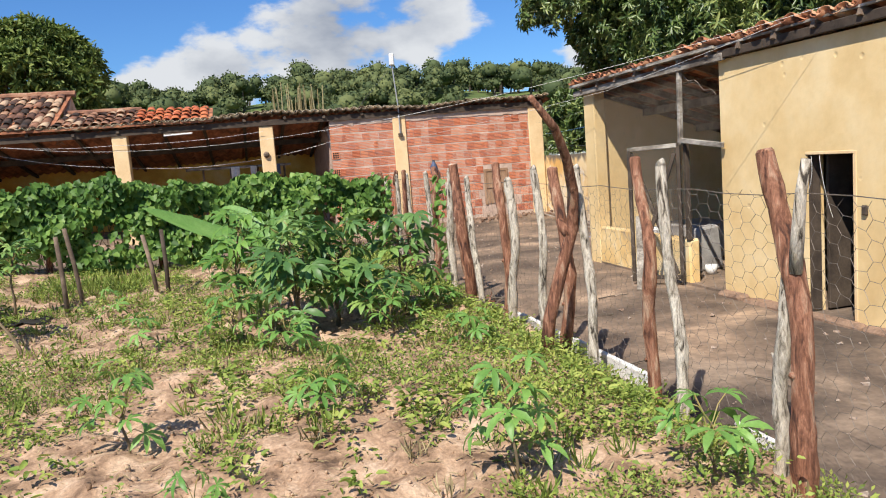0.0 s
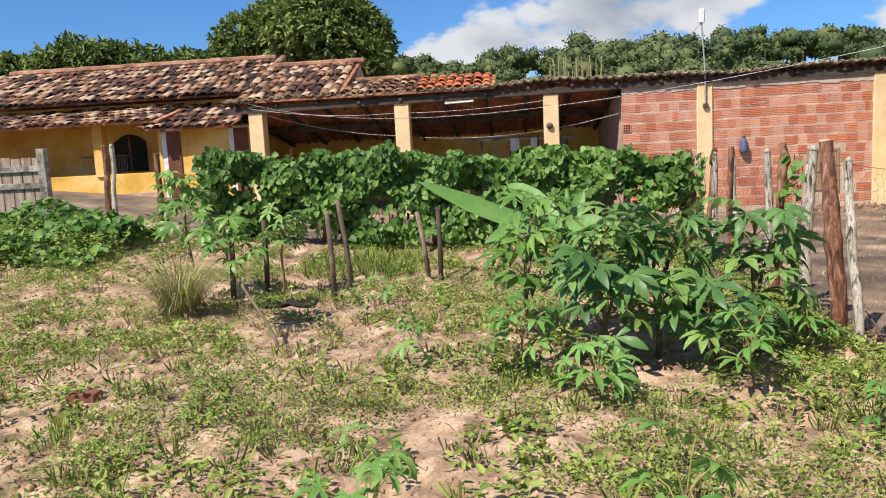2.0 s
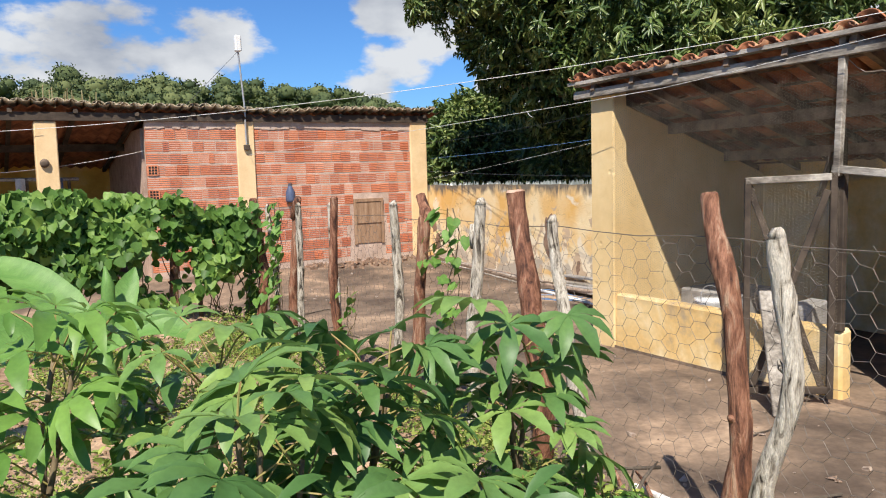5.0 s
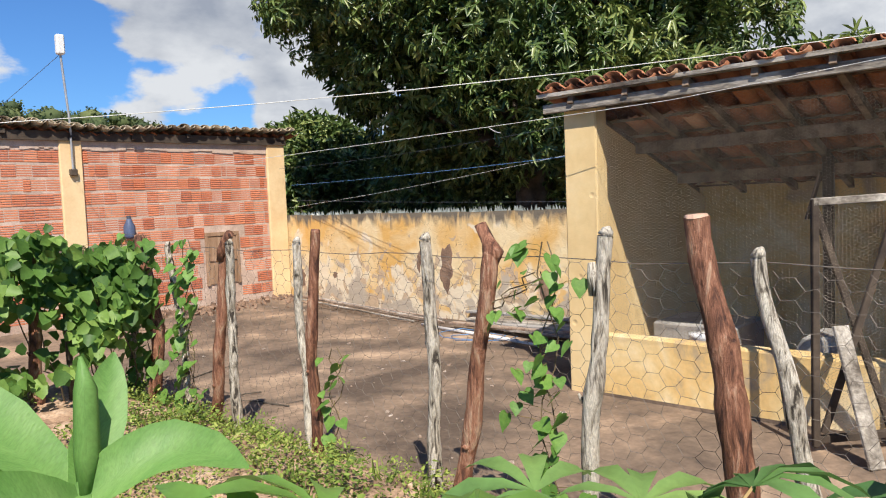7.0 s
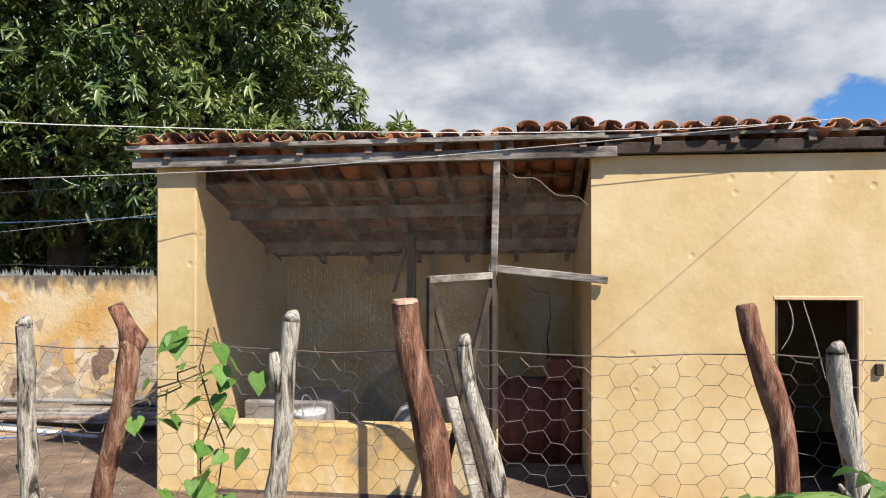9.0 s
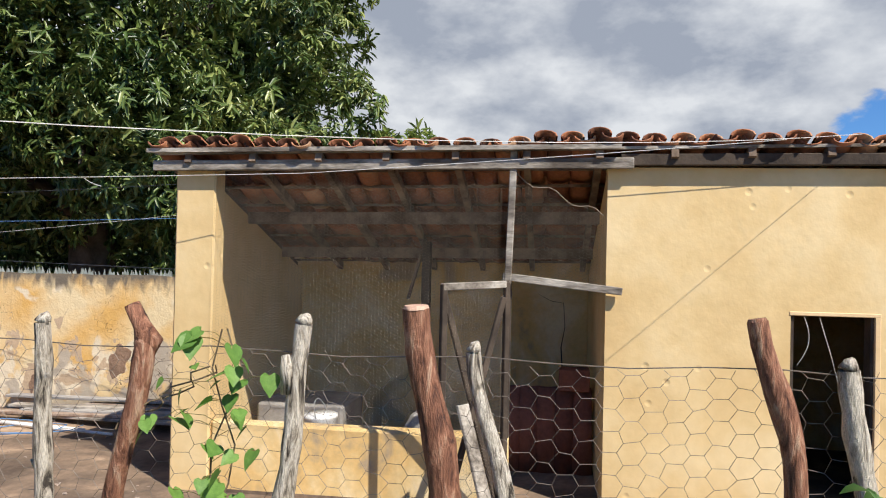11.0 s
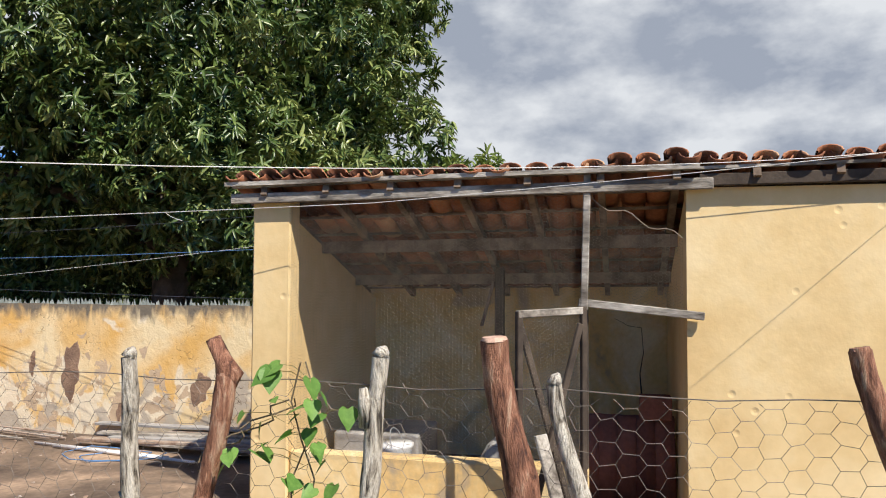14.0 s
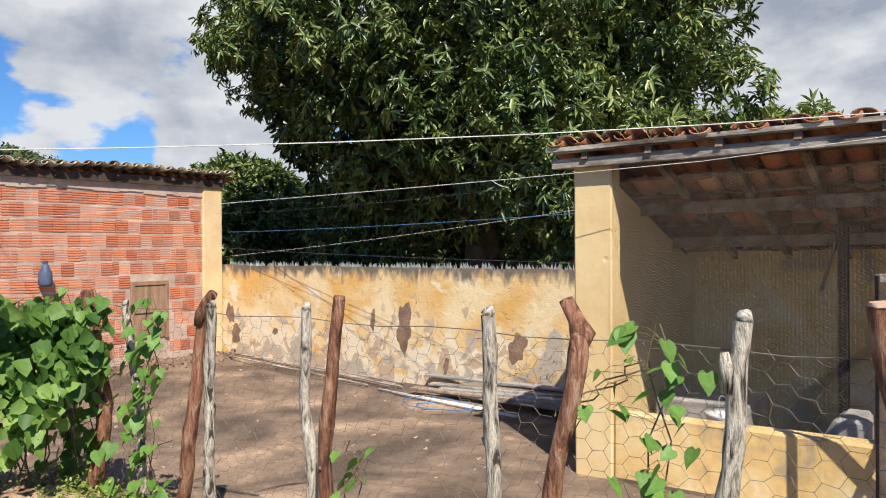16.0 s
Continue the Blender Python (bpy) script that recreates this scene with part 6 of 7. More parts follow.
tree("shade_tree", "green tree behind the farmhouse roof", (-17.5, 33.0, 0.5), (-17.5, 33.0, 4.9), (3.4, 3.0, 1.8), 63, near_tree_leaf, 26, 80, 7, 0.34, 0.35, 0.3, 0.3, 2.5, "trees behind the farmhouse")
tree("shade_tree", "green tree behind the farmhouse roof", (-21.5, 34.0, 0.5), (-21.5, 34.0, 4.7), (3.0, 3.0, 1.7), 64, near_tree_leaf, 20, 80, 7, 0.34, 0.35, 0.3, 0.3, 2.5, "trees behind the farmhouse")
tree("shade_tree", "green tree behind the farmhouse", (-13.5, 36.0, 0.5), (-14.0, 36.0, 4.9), (2.8, 3.0, 1.7), 65, near_tree_leaf, 20, 80, 7, 0.34, 0.35, 0.3, 0.3, 2.5, "trees behind the farmhouse")

# ---- wooded hill ----
def hill_z(x, y):
    r, az = math.hypot(x, y), math.degrees(math.atan2(x, y))
    rise = smooth01((r - 48) / 70.0)
    ridge = 11.6 + 2.0 * noise3(Vector((az * 0.06, 1.0, 0.0))) + 1.2 * noise3(Vector((az * 0.2, 3.0, 0.0)))
    side = smooth01((az + 34) / 22.0) * (1 - 0.42 * smooth01((az - 20) / 14.0))
    return -0.6 + ridge * rise * side


hv, hf = [], []
AZ, RR = [-60 + 2.0 * i for i in range(91)], [40, 48, 56, 64, 72, 80, 88, 96, 104, 112, 120, 140, 180, 260]
for r in RR:
    for a in AZ:
        x, y = r * math.sin(radians(a)), r * math.cos(radians(a))
        hv.append((x, y, hill_z(x, y)))
n_ = len(AZ)
hf = [(j * n_ + i, j * n_ + i + 1, (j + 1) * n_ + i + 1, (j + 1) * n_ + i) for j in range(len(RR) - 1) for i in range(n_ - 1)]
tagged(part("backdrop", mesh_np("hill", hv, hf, True), hill_m, None, "green pasture hill in the distance"), category="hill", kind="structure")
rng = np.random.default_rng(77)
rh = random.Random(6)
C, Nn, gt, core = [], [], Geo(), Geo()
for i in range(1900):
    az, r = (rh.uniform(-38, 62), rh.uniform(80, 124)) if i < 1600 else ((rh.uniform(17, 37), rh.uniform(48, 95)) if i < 1780 else (rh.uniform(34, 66), rh.uniform(46, 90)))
    x, y = r * math.sin(radians(az)), r * math.cos(radians(az))
    if 13 < az < 23 and 70 < r < 104 and rh.random() < 0.8:
        continue
    if noise3(Vector((x * 0.05, y * 0.05, 0))) < -0.22 and r < 100:
        continue
    z, s = hill_z(x, y), 0.8 + 2.0 * rh.random() ** 1.8
    h = s * rh.uniform(0.7, 1.15)
    gt.tube([(x, y, z - 0.3), (x + 0.2, y, z + h)], [0.16, 0.09], 5, caps=False)
    for k in range(4):
        q = s * rh.uniform(0.36, 0.66)
        p = Vector((x + rh.uniform(-0.6, 0.6) * s, y + rh.uniform(-0.6, 0.6) * s, z + h + rh.uniform(-0.25, 0.45) * s))
        core.tube([p + Vector((0, 0, q * 0.62 * math.sin(e))) for e in (-0.9, -0.1, 0.7, 1.3)], [q * 0.80 * math.cos(e) for e in (-0.9, -0.1, 0.7, 1.3)], 7, rough=0.22, rng=rh)
        a, nn = blob_shell(rng, p, (q, q, q * 0.74), int(20 + 18 * q), 0.30)
        keep = nn[:, 2] > -0.4
        C.append(a[keep])
        Nn.append(nn[keep])
C, Nn = np.concatenate(C), np.concatenate(Nn)
cc, nn = np.repeat(C, 3, axis=0), np.repeat(Nn, 3, axis=0)
L_ = 0.34 * rng.uniform(0.6, 1.3, len(cc))
V, F = leaf_quads(cc + rng.normal(size=cc.shape) * 0.12, rng.normal(size=cc.shape) + nn * 0.5, nn + rng.normal(size=cc.shape) * 0.6, L_, L_ * 0.8)
woods = part("far_woods", mesh_np("far_woods", V, F), far_leaf, None, "scrubby woodland covering the distant hill")
tagged(woods, category="woods", kind="stuff")
part("far_crowns", core, far_leaf, woods, "leafy masses within the crowns", smooth=True, kind="stuff")
part("far_trunks", gt, trunk_m, woods, kind="stuff")
g = Geo()
for i in range(26):
    a = radians(4.6 + rh.uniform(-1.7, 1.7))
    r = rh.uniform(76, 80)
    x, y = r * math.sin(a), r * math.cos(a)
    z = hill_z(x, y)
    g.tube([(x, y, z), (x + rh.uniform(-0.4, 0.4), y, z + rh.uniform(3.5, 6.0))], [0.09, 0.04], 4, caps=False)
tagged(part("bare_stalks", g, dry_m, None, "pale bare stalks standing on the hill"), category="stalks", kind="stuff")

# ---- climbing beans on the rear fence ----
rng = np.random.default_rng(12)


def heart_leaves(pos, way, up, size):
    V, F = leaf_blades(pos, way, up, size, size * 0.95, 0.10, 0.25, 0.25)
    return V, F


def hedge_top(x):
    return 1.37 - 0.045 * (x - 2.4) + 0.07 * np.sin(x * 2.1) + 0.05 * np.sin(x * 5.3) + 0.04 * np.sin(x * 11.7 + 1.0)


N_ = 11500
hx = rng.uniform(-5.15, 2.5, N_)
top = hedge_top(hx)
bot = np.where(hx < -0.6, 0.12, 0.42) + 0.15 * np.sin(hx * 3.1) + 0.10 * np.maximum(0, -hx - 2.0)
hz = top + 0.05 * rng.normal(size=N_) * (rng.random(N_) < 0.12) - (top - bot) * rng.random(N_) ** 1.25
hy = 13.62 + rng.choice([-1, -1, -1, 1], N_) * (0.05 + 0.36 * rng.random(N_)) + 0.12 * np.sin(hx * 1.7 + hz * 4) + 0.09 * np.sin(hx * 4.9 - hz * 7)
gap = np.sin(hx * 2.7 + 1.0) * np.sin(hz * 5.2 + hx) > 0.38
thin = (hx > 1.3) & (rng.random(N_) < 0.45)
keep = ~(gap & (hz < top - 0.45) & (rng.random(N_) < 0.85)) & ~thin
pos = np.stack([hx, hy, hz], 1)[keep]
n = len(pos)
way = np.stack([rng.normal(0, 0.6, n), rng.normal(-0.35, 0.4, n), rng.normal(-0.75, 0.35, n)], 1)
up = np.stack([rng.normal(0, 0.55, n), -0.8 + rng.normal(0, 0.5, n), 0.55 + rng.normal(0, 0.45, n)], 1)
V, F = heart_leaves(pos, way, up, rng.uniform(0.07, 0.145, n))
hedge = tagged(new("bean_hedge"), "dense dark-green climbing bean hedge on stakes", "hedge")
hedge.location = (-1.3, 13.6, 0.0)
part("foliage", mesh_np("foliage", V, F), leaf_vine, hedge, kind="stuff")
g = Geo()
for i in range(70):
    x = rs.uniform(-5, 2.4)
    z0 = garden_z(x, 13.6)
    pts = [(x + 0.08 * math.sin(j * 1.3 + i), 13.62 + 0.1 * math.cos(j * 1.1 + i), z0 + (1.3) * j / 6) for j in range(7)]
    g.tube(pts, 0.006, 5, rng=rs, caps=False)
part("vine_stem", g, stem_m, hedge, "thin twining stems", kind="stuff")
for x in (-4.6, -3.9, -2.6, -0.9, -0.2, 0.9, 1.9):
    part("support_pole", Geo().tube([(x, 13.65, garden_z(x, 13.6) - 0.1), (x + rs.uniform(-0.1, 0.1), 13.66, 1.35)], [0.03, 0.022], 7, rough=0.1, rng=rs), trunk_m, hedge, smooth=True)


def climber(label, y0, z0, y1, z1, n, size, seed, spread=0.12):
    rng = random.Random(seed)
    t = thing("bean_vine", label, "vine", "bean vines on the fence", at=(2.6, y0, z0))
    for s in range(2):
        pts = [(2.6 + 0.03 * math.sin(j + s * 2), y0 + (y1 - y0) * j / 9 + 0.05 * math.sin(j * 1.4 + s * 3), z0 + (z1 - z0) * j / 9) for j in range(10)]
        part("tendril", Geo().tube(pts, 0.004, 5, rng=rng), stem_m, t)
    for i in range(n):
        f = (i + rng.random()) / n
        p = Vector((2.6 - abs(rng.gauss(0, 0.05)), y0 + (y1 - y0) * f + rng.gauss(0, spread), z0 + (z1 - z0) * f + rng.uniform(-0.03, 0.03)))
        stem_y = y0 + (y1 - y0) * f + 0.05 * math.sin(f * 9 * 1.4)
        part("leaf_stalk", Geo().tube([(2.6, stem_y, p.z - 0.05), (2.59, (stem_y + p.y) / 2, p.z - 0.01), p], 0.0018, 3, caps=False), petiole_m, t)
        ob = part("leaf", HEART[i % 3], leaf_vine_one, t)
        ob.matrix_basis = Matrix.Translation(p) @ Matrix.Rotation(rng.uniform(1.8, 4.5), 4, "Z") @ Matrix.Rotation(rng.uniform(0.2, 1.35), 4, "Y") @ Matrix.Rotation(rng.uniform(-0.8, 0.8), 4, "X") @ Matrix.Scale(size * rng.uniform(0.7, 1.25), 4)


HEART = []
for i in range(3):
    gg = Geo()
    rim = [(0.0, 0.0), (-0.12, 0.22), (0.02, 0.42), (0.25, 0.47), (0.5, 0.36), (0.78, 0.16), (1.0, 0.0)]
    for x, w in rim:
        gg.v += [(x * 1.0, w, 0.10 * w - 0.12 * x * x), (max(x, 0.0), 0.0, -0.12 * x * x - 0.02), (x * 1.0, -w, 0.10 * w - 0.12 * x * x)]
    for j in range(len(rim) - 1):
        gg.f += [(j * 3, j * 3 + 1, j * 3 + 4, j * 3 + 3), (j * 3 + 1, j * 3 + 2, j * 3 + 5, j * 3 + 4)]
    HEART.append(gg.mesh("leaf", True))
climber("fresh bean vine with heart-shaped leaves on the fence", 9.22, -0.15, 9.2, 1.36, 58, 0.09, 1, 0.10)
climber("few-leaved bean vine at a stake's foot", 11.0, -0.15, 10.95, 0.62, 18, 0.09, 2, 0.07)
climber("bean vine climbing the fence wire", 12.9, -0.1, 12.85, 1.34, 60, 0.10, 3, 0.13)
climber("bean vine climbing the fence wire", 13.55, -0.1, 13.6, 1.38, 80, 0.11, 4, 0.2)
climber("bean vine climbing the fence wire", 13.95, -0.1, 14.0, 1.34, 80, 0.11, 5, 0.2)
climber("bean vine sprig on the fence wire", 9.7, 0.9, 9.25, 1.2, 8, 0.07, 6, 0.1)

# low broad-leaved vines sprawling by the wooden gate
rng = np.random.default_rng(19)
n = 2600
hx, hy = rng.uniform(-10.5, -5.7, n), 13.2 - 2.4 * rng.random(n) ** 1.4
lump = 0.28 + 0.22 * np.sin(hx * 2.3) * np.sin(hy * 2.9 + 1.0)
pos = np.stack([hx, hy, np.array([garden_z(a, b) for a, b in zip(hx, hy)]) + np.maximum(0.05, lump) * (0.35 + 0.75 * rng.random(n) ** 0.5)], 1)
way = np.stack([rng.normal(0, 0.7, n), rng.normal(-0.4, 0.5, n), rng.normal(-0.2, 0.4, n)], 1)
up = np.stack([rng.normal(0, 0.45, n), -0.4 + rng.normal(0, 0.4, n), np.ones(n)], 1)
V, F = heart_leaves(pos, way, up, rng.uniform(0.08, 0.17, n))
tagged(part("sprawling_vine", mesh_np("sprawling_vine", V, F), leaf_vine, None, "dark broad-leaved vine sprawling by the gate"), category="vine", kind="stuff")

# ---- low weeds, tufts, litter ----
rng = np.random.default_rng(31)
rw = random.Random(31)
spots = []
while len(spots) < 21500:
    x, y = rw.uniform(-8.8, 2.75), (0.8 + 13.2 * rw.random() ** 1.55 - 1.2 * rw.random() ** 3 if rw.random() < 0.93 else rw.uniform(-1.0, 1.2))
    q = noise3(Vector((x * 0.75, y * 0.75, 8.0))) + 0.55 * noise3(Vector((x * 2.3, y * 2.3, 2.0)))
    edge = 0.17 * smooth01((x - 1.1) / 0.9) + 0.10 * smooth01((y - 6.5) / 3) * smooth01((x + 0.5) / 1.5) + 0.3 * smooth01((-x - 4.5) / 2)
    if q + edge + rw.uniform(-0.16, 0.16) > 0.06:
        spots.append((x, y, ground_z(x, y)))
spots = np.array(spots)
P = np.repeat(spots, 14, axis=0)
n = len(P)
size = np.repeat(rng.uniform(0.6, 1.5, len(spots)) * (0.85 + 0.5 * (spots[:, 0] > 9)), 14)
a, rad = rng.uniform(0, 6.28, n), rng.random(n) ** 0.6 * 0.075
P = P + np.stack([np.cos(a) * rad * size, np.sin(a) * rad * size, rng.random(n) * 0.075 * size + 0.005], 1)
way = np.stack([np.cos(a) + rng.normal(0, 0.5, n), np.sin(a) + rng.normal(0, 0.5, n), rng.normal(0.55, 0.5, n)], 1)
up = np.stack([rng.normal(0, 0.6, n), rng.normal(0, 0.6, n), np.ones(n)], 1)
L_ = rng.uniform(0.018, 0.038, n) * size
V, F = leaf_quads(P, way, up, L_, L_ * 0.5)
tagged(part("weeds", mesh_np("weeds", V, F), weed_m, None, "low bright-green weeds scattered over the garden soil"), category="weeds", kind="stuff")
# broad-leaved weed clumps over the open soil
spots = []
while len(spots) < 1050:
    x, y = rw.uniform(-6.5, 2.5), 0.9 + 12.0 * rw.random() ** 1.4
    if noise3(Vector((x * 0.9, y * 0.9, 8.0))) + 0.5 * noise3(Vector((x * 2.6, y * 2.6, 2.0))) + rw.uniform(-0.3, 0.3) > 0.02:
        spots.append((x, y, ground_z(x, y)))
spots = np.array(spots)
P = np.repeat(spots, 22, axis=0)
n = len(P)
size = np.repeat(rng.uniform(0.6, 1.4, len(spots)), 22)
a, rad = rng.uniform(0, 6.28, n), rng.random(n) ** 0.7 * 0.10
P = P + np.stack([np.cos(a) * rad * size, np.sin(a) * rad * size, (0.02 + rng.random(n) * 0.13 * (1 - rad / 0.13)) * size], 1)
way = np.stack([np.cos(a) + rng.normal(0, 0.5, n), np.sin(a) + rng.normal(0, 0.5, n), rng.normal(0.25, 0.4, n)], 1)
up = np.stack([rng.normal(0, 0.4, n), rng.normal(0, 0.4, n), np.ones(n)], 1)
L_ = rng.uniform(0.03, 0.06, n) * size
V, F = leaf_blades(P, way, up, L_, L_ * 0.5, 0.15, 0.25)
tagged(part("weed_clumps", mesh_np("weed_clumps", V, F), weed_m, None, "leafy green weed clumps dotted over the soil"), category="weeds", kind="stuff")
# taller leafy weeds by the fence, the gate and under the cassava
spots = []
while len(spots) < 430:
    k = rw.random()
    x, y = (rw.uniform(1.7, 2.55), rw.uniform(2.4, 13.6)) if k < 0.35 else ((rw.uniform(-9.3, -5.6), rw.uniform(10.6, 13.4)) if k < 0.75 else (rw.uniform(-0.4, 2.0), rw.uniform(8.4, 13.2)))
    if noise3(Vector((x * 1.4, y * 1.4, 5.0))) > -0.15:
        spots.append((x, y, ground_z(x, y)))
spots = np.array(spots)
P = np.repeat(spots, 30, axis=0)
n = len(P)
a, rad = rng.uniform(0, 6.28, n), rng.random(n) * 0.13
big = np.where(P[:, 0] < -5, 1.9, 1.0)
P = P + np.stack([np.cos(a) * rad * big, np.sin(a) * rad * big, rng.random(n) * 0.17 * big], 1)
way = np.stack([np.cos(a) + rng.normal(0, 0.5, n), np.sin(a) + rng.normal(0, 0.5, n), rng.normal(0.2, 0.5, n)], 1)
up = np.stack([rng.normal(0, 0.5, n), rng.normal(0, 0.5, n), np.ones(n)], 1)
L_ = rng.uniform(0.022, 0.046, n) * big
V, F = leaf_blades(P, way, up, L_, L_ * 0.45, 0.1, 0.2)
tagged(part("tall_weeds", mesh_np("tall_weeds", V, F), weed_m, None, "taller leafy weeds along the fence and beds"), category="weeds", kind="stuff")


def blades(name, label, centres, per, length, width, mat, spread, seed, arch=0.3):
    rng = np.random.default_rng(seed)
    P = np.repeat(np.array(centres), per, axis=0)
    n = len(P)
    a = rng.uniform(0, 6.28, n)
    P = P + np.stack([np.cos(a), np.sin(a), np.zeros(n)], 1) * rng.random((n, 1)) * spread
    k = rng.uniform(0.1, 1.3, n)
    way = np.stack([np.cos(a) * k, np.sin(a) * k, np.ones(n)], 1) + rng.normal(0, 0.3, (n, 3))
    up = np.stack([-np.cos(a), -np.sin(a), np.full(n, 0.4)], 1)
    L_ = length * rng.uniform(0.5, 1.15, n)
    V, F = leaf_blades(P, way, up, L_, np.full(n, width), 0.2, -arch)
    return tagged(part(name, mesh_np(name, V, F), mat, None, label), category="grass", kind="stuff")


def arching(name, label, centre, count, reach, width, mat, seed):
    """A grass clump of narrow ribbons that rise, bend over and hang."""
    rng = random.Random(seed)
    g = Geo()
    c = Vector(centre)
    for i in range(count):
        a, L_ = rng.uniform(0, 6.28), rng.uniform(0.35, 1.0)
        d, s = Vector((math.cos(a), math.sin(a), 0)), Vector((-math.sin(a), math.cos(a), 0))
        base = c + d * rng.uniform(0, 0.13) + s * rng.uniform(-0.05, 0.05)
        out, rise = reach * L_ * rng.uniform(0.35, 1.0), reach * L_ * rng.uniform(0.7, 1.15)
        bend, sway = rng.uniform(0.35, 1.0), rng.uniform(-0.1, 0.1)
        k = len(g.v)
        for f in (0.0, 0.25, 0.5, 0.75, 1.0):
            q = base + d * (out * f ** 1.3) + s * (sway * f * f) + Vector((0, 0, rise * (f * 1.25 - bend * f ** 2.6)))
            w = width * (1.0 - 0.85 * f * f)
            g.v += [tuple(q + s * w / 2), tuple(q - s * w / 2)]
        g.f += [(k + 2 * m, k + 2 * m + 1, k + 2 * m + 3, k + 2 * m + 2) for m in range(4)]
    return tagged(part(name, g, mat, None, label), category="grass", kind="stuff")


arching("lemongrass_clump", "dry arching lemongrass clump in the bed", (-3.5, 8.75, 0.03), 520, 0.95, 0.008, dry_m, 1)
arching("lemongrass_blades", "green arching blades of the lemongrass clump", (-3.5, 8.75, 0.03), 260, 1.0, 0.008, weed_m, 2)
blades("onion_rows", "thin green onion-like tufts in the bed", [(x, y, 0.03) for x in (-2.7, -2.4, -2.1, -1.8, -1.5) for y in (11.0, 11.5, 12.0)], 50, 0.26, 0.005, weed_m, 0.14, 3, 0.15)
blades("grass_tufts", "fine grass tufts between the beds", [(x, y, ground_z(x, y)) for x, y in [(rw.uniform(-5, 2.4), rw.uniform(1.5, 12.5)) for i in range(260)]], 16, 0.13, 0.0038, weed_m, 0.07, 4, 0.3)
blades("straw_tufts", "yellowing dry grass tufts between the beds", [(x, y, ground_z(x, y)) for x, y in [(rw.uniform(-6, 2.4), rw.uniform(1.2, 12.5)) for i in range(200)]], 14, 0.11, 0.0035, dry_m, 0.08, 5, 0.35)
g_pos = [(rw.uniform(-6, 2.4), rw.uniform(0.8, 12), 0) for i in range(9500)]
P = np.array([(x, y, ground_z(x, y) + 0.008) for x, y, _ in g_pos])
n = len(P)
a = rng.uniform(0, 6.28, n)
V, F = leaf_blades(P, np.stack([np.cos(a), np.sin(a), rng.normal(0.05, 0.1, n)], 1), np.tile([0.0, 0.0, 1.0], (n, 1)), rng.uniform(0.03, 0.11, n), rng.uniform(0.004, 0.012, n), 0.1, 0.05)
tagged(part("straw_litter", mesh_np("straw_litter", V, F), dry_m, None, "dry straw and leaf litter on the soil"), category="litter", kind="stuff")
g = Geo()
for i in range(8000):
    x, y = rw.uniform(-6, 2.3), 0.9 + 10.5 * rw.random() ** 1.4
    s = 0.004 + 0.018 * rw.random() ** 2.5
    g.box(-s, s, -s * 0.8, s * 0.8, -s * 0.6, s * 0.6, Matrix.Translation((x, y, ground_z(x, y) + s * 0.2)) @ Euler((rw.random() * 3, rw.random() * 3, rw.random() * 3)).to_matrix().to_4x4(), jitter=s * 0.35, rng=rw)
tagged(part("soil_clods", g, soil, None, "small crumbled clods of soil", smooth=True), category="clods", kind="stuff")
sack = thing("black_plastic", "crumpled scrap of black plastic on the soil", "scrap", at=(-2.55, 9.2, 0.03))
g = Geo()
for i in range(9):
    for j in range(6):
        x, y = -2.9 + i * 0.085, 9.0 + j * 0.07
        g.v.append((x, y, ground_z(x, y) + 0.025 + 0.03 * abs(noise3(Vector((x * 9, y * 9, 0))))))
g.f += [(i * 6 + j, i * 6 + j + 1, i * 6 + j + 7, i * 6 + j + 6) for i in range(8) for j in range(5)]
part("sheet", g, black_m, sack, smooth=True)
bk = thing("garden_brick", "single clay brick lying in the bed", "brick", at=(-3.0, 6.2, 0.05))
part("brick_body", Geo().box(-3.12, -2.92, 6.15, 6.26, 0.02, 0.11), tile_stack, bk, bevel=0.006)

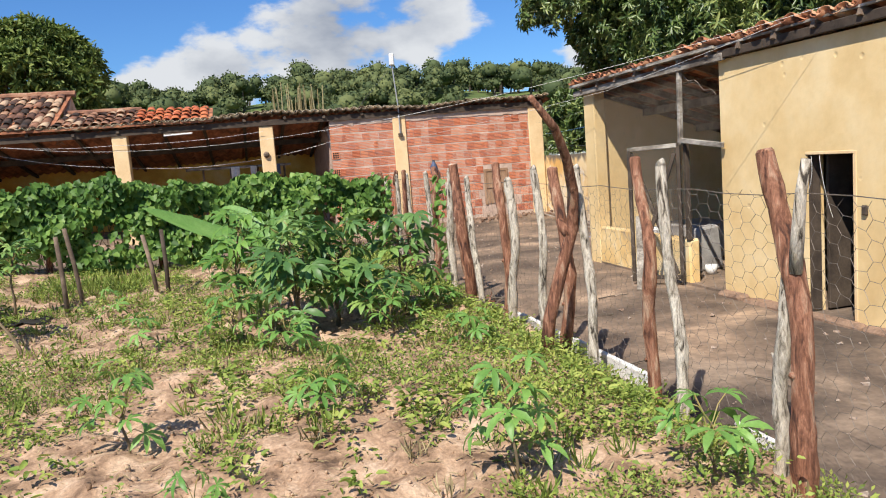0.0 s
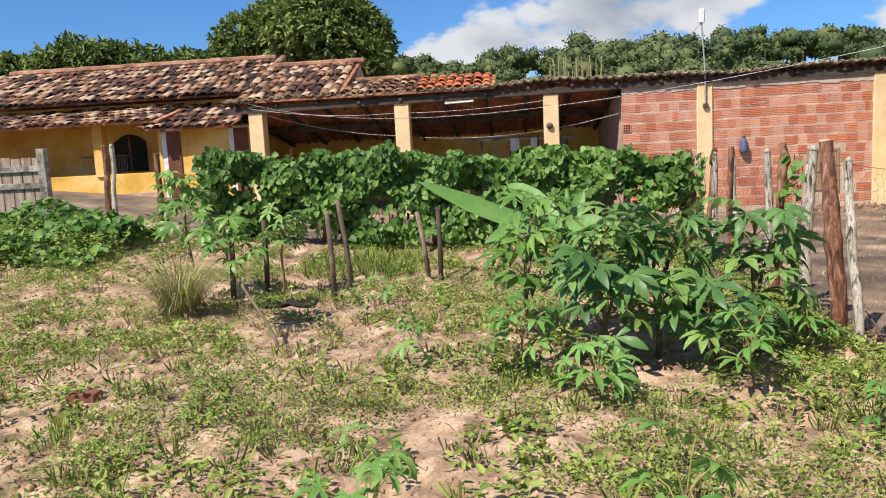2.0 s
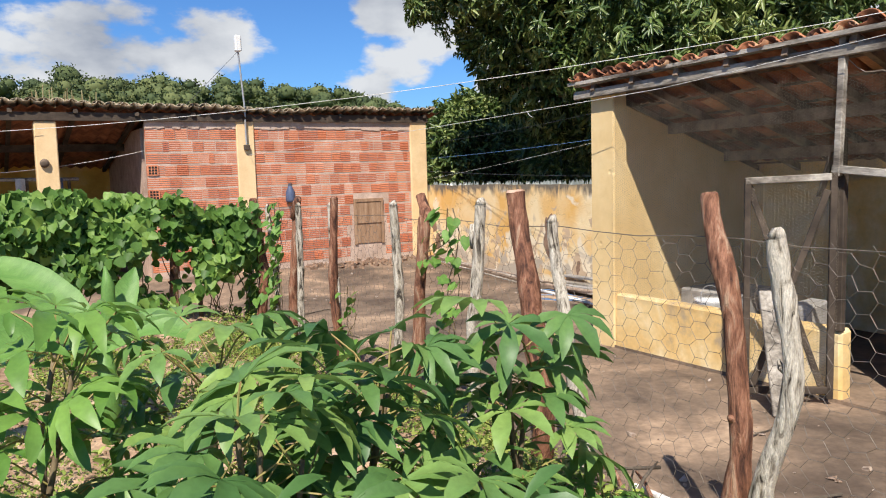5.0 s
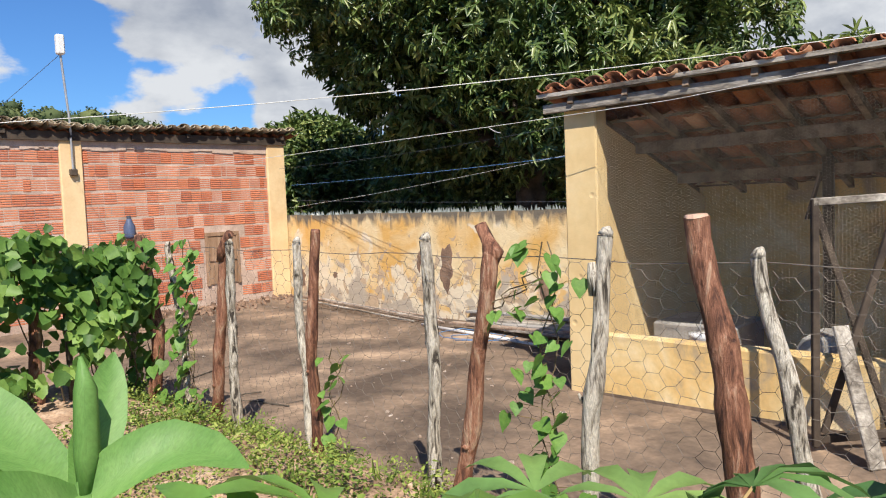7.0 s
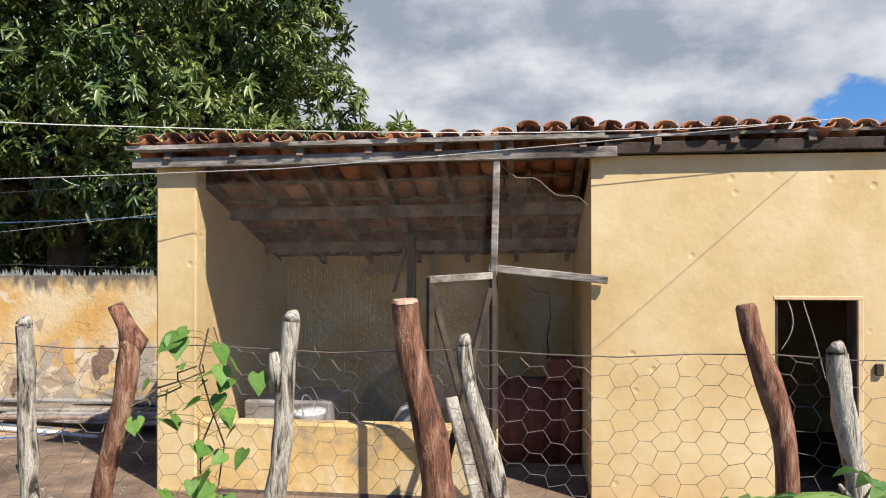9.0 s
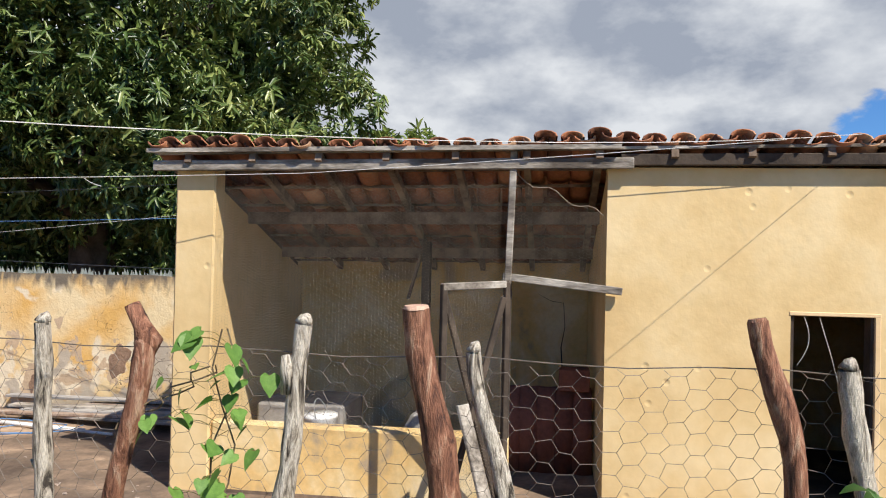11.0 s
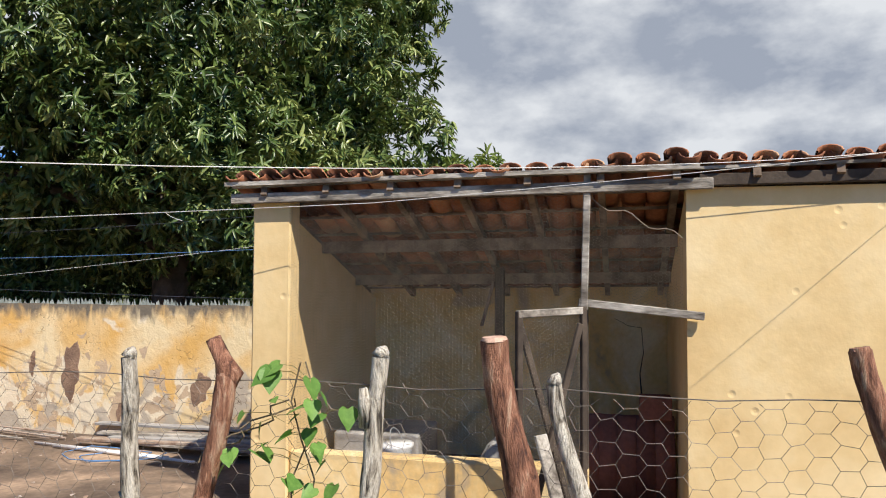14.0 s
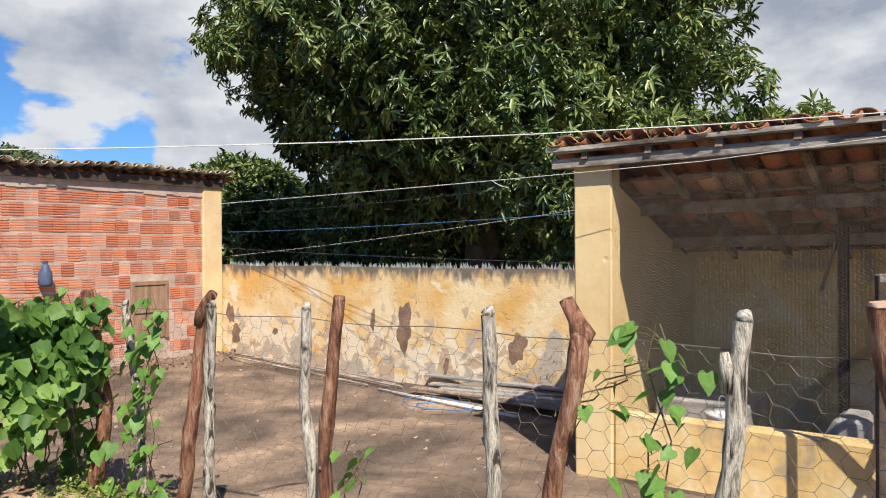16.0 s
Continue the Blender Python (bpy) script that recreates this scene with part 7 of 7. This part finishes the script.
# ---- counted pieces of roofs and walls ----
for z in (0.86, 1.30, 1.74):
    for i in range(3):
        for j in range(3):
            x, zz = 2.385 + i * 0.052, z + 0.02 + j * 0.052
            part("brick_cell", Geo().box(x, x + 0.038, SHED - 0.022, SHED - 0.008, zz, zz + 0.038), black_m, bpy.data.objects["wall_brick_small"])
    part("brick_face", Geo().box(2.365, 2.55, SHED - 0.018, SHED + 0.02, z, z + 0.185), brick_m, bpy.data.objects["wall_brick_small"])
for cover, m in TILES:
    ob = part("roof_tile", me_cover if cover else me_chan, tile_m, roof)
    ob.matrix_basis = m
for cover, m in EDGE:
    ob = part("edge_tile", me_edge if cover else me_ech, edge_m, shed_roof)
    ob.matrix_basis = m
brick_mesh = {}
for core, x, z, w in BRICKS:
    key = round(w, 2)
    if key not in brick_mesh:
        gb, prof = Geo(), [(0.004, 0.0)]
        for j in range(5):
            z0 = 0.006 + j * 0.0358
            prof += [(0.0, z0 + 0.004), (0.0, z0 + 0.023), (0.011, z0 + 0.026), (0.011, z0 + 0.0345)]
        prof += [(0.004, 0.186)]
        n_ = len(prof)
        gb.v = [(sx * key / 2, d, z) for sx in (-1, 1) for d, z in prof] + [(-key / 2, 0.06, 0), (-key / 2, 0.06, 0.186), (key / 2, 0.06, 0), (key / 2, 0.06, 0.186)]
        gb.f = [(j, n_ + j, n_ + j + 1, j + 1) for j in range(n_ - 1)] + [(0, n_ - 1, 2 * n_ + 1, 2 * n_), (n_, 2 * n_ + 2, 2 * n_ + 3, 2 * n_ - 1), (n_ - 1, 2 * n_ - 1, 2 * n_ + 3, 2 * n_ + 1)]
        brick_mesh[key] = gb.mesh("brick")
    ob = part("brick", brick_mesh[key], brick_m, core)
    ob.matrix_basis = Matrix.Translation((x, SHED + rr.uniform(-0.006, 0.006), z + rr.uniform(-0.004, 0.004))) @ Matrix.Rotation(rr.uniform(-0.01, 0.01), 4, "Y") @ Matrix.Diagonal((1.0, 1.0, rr.uniform(0.97, 1.05), 1.0))
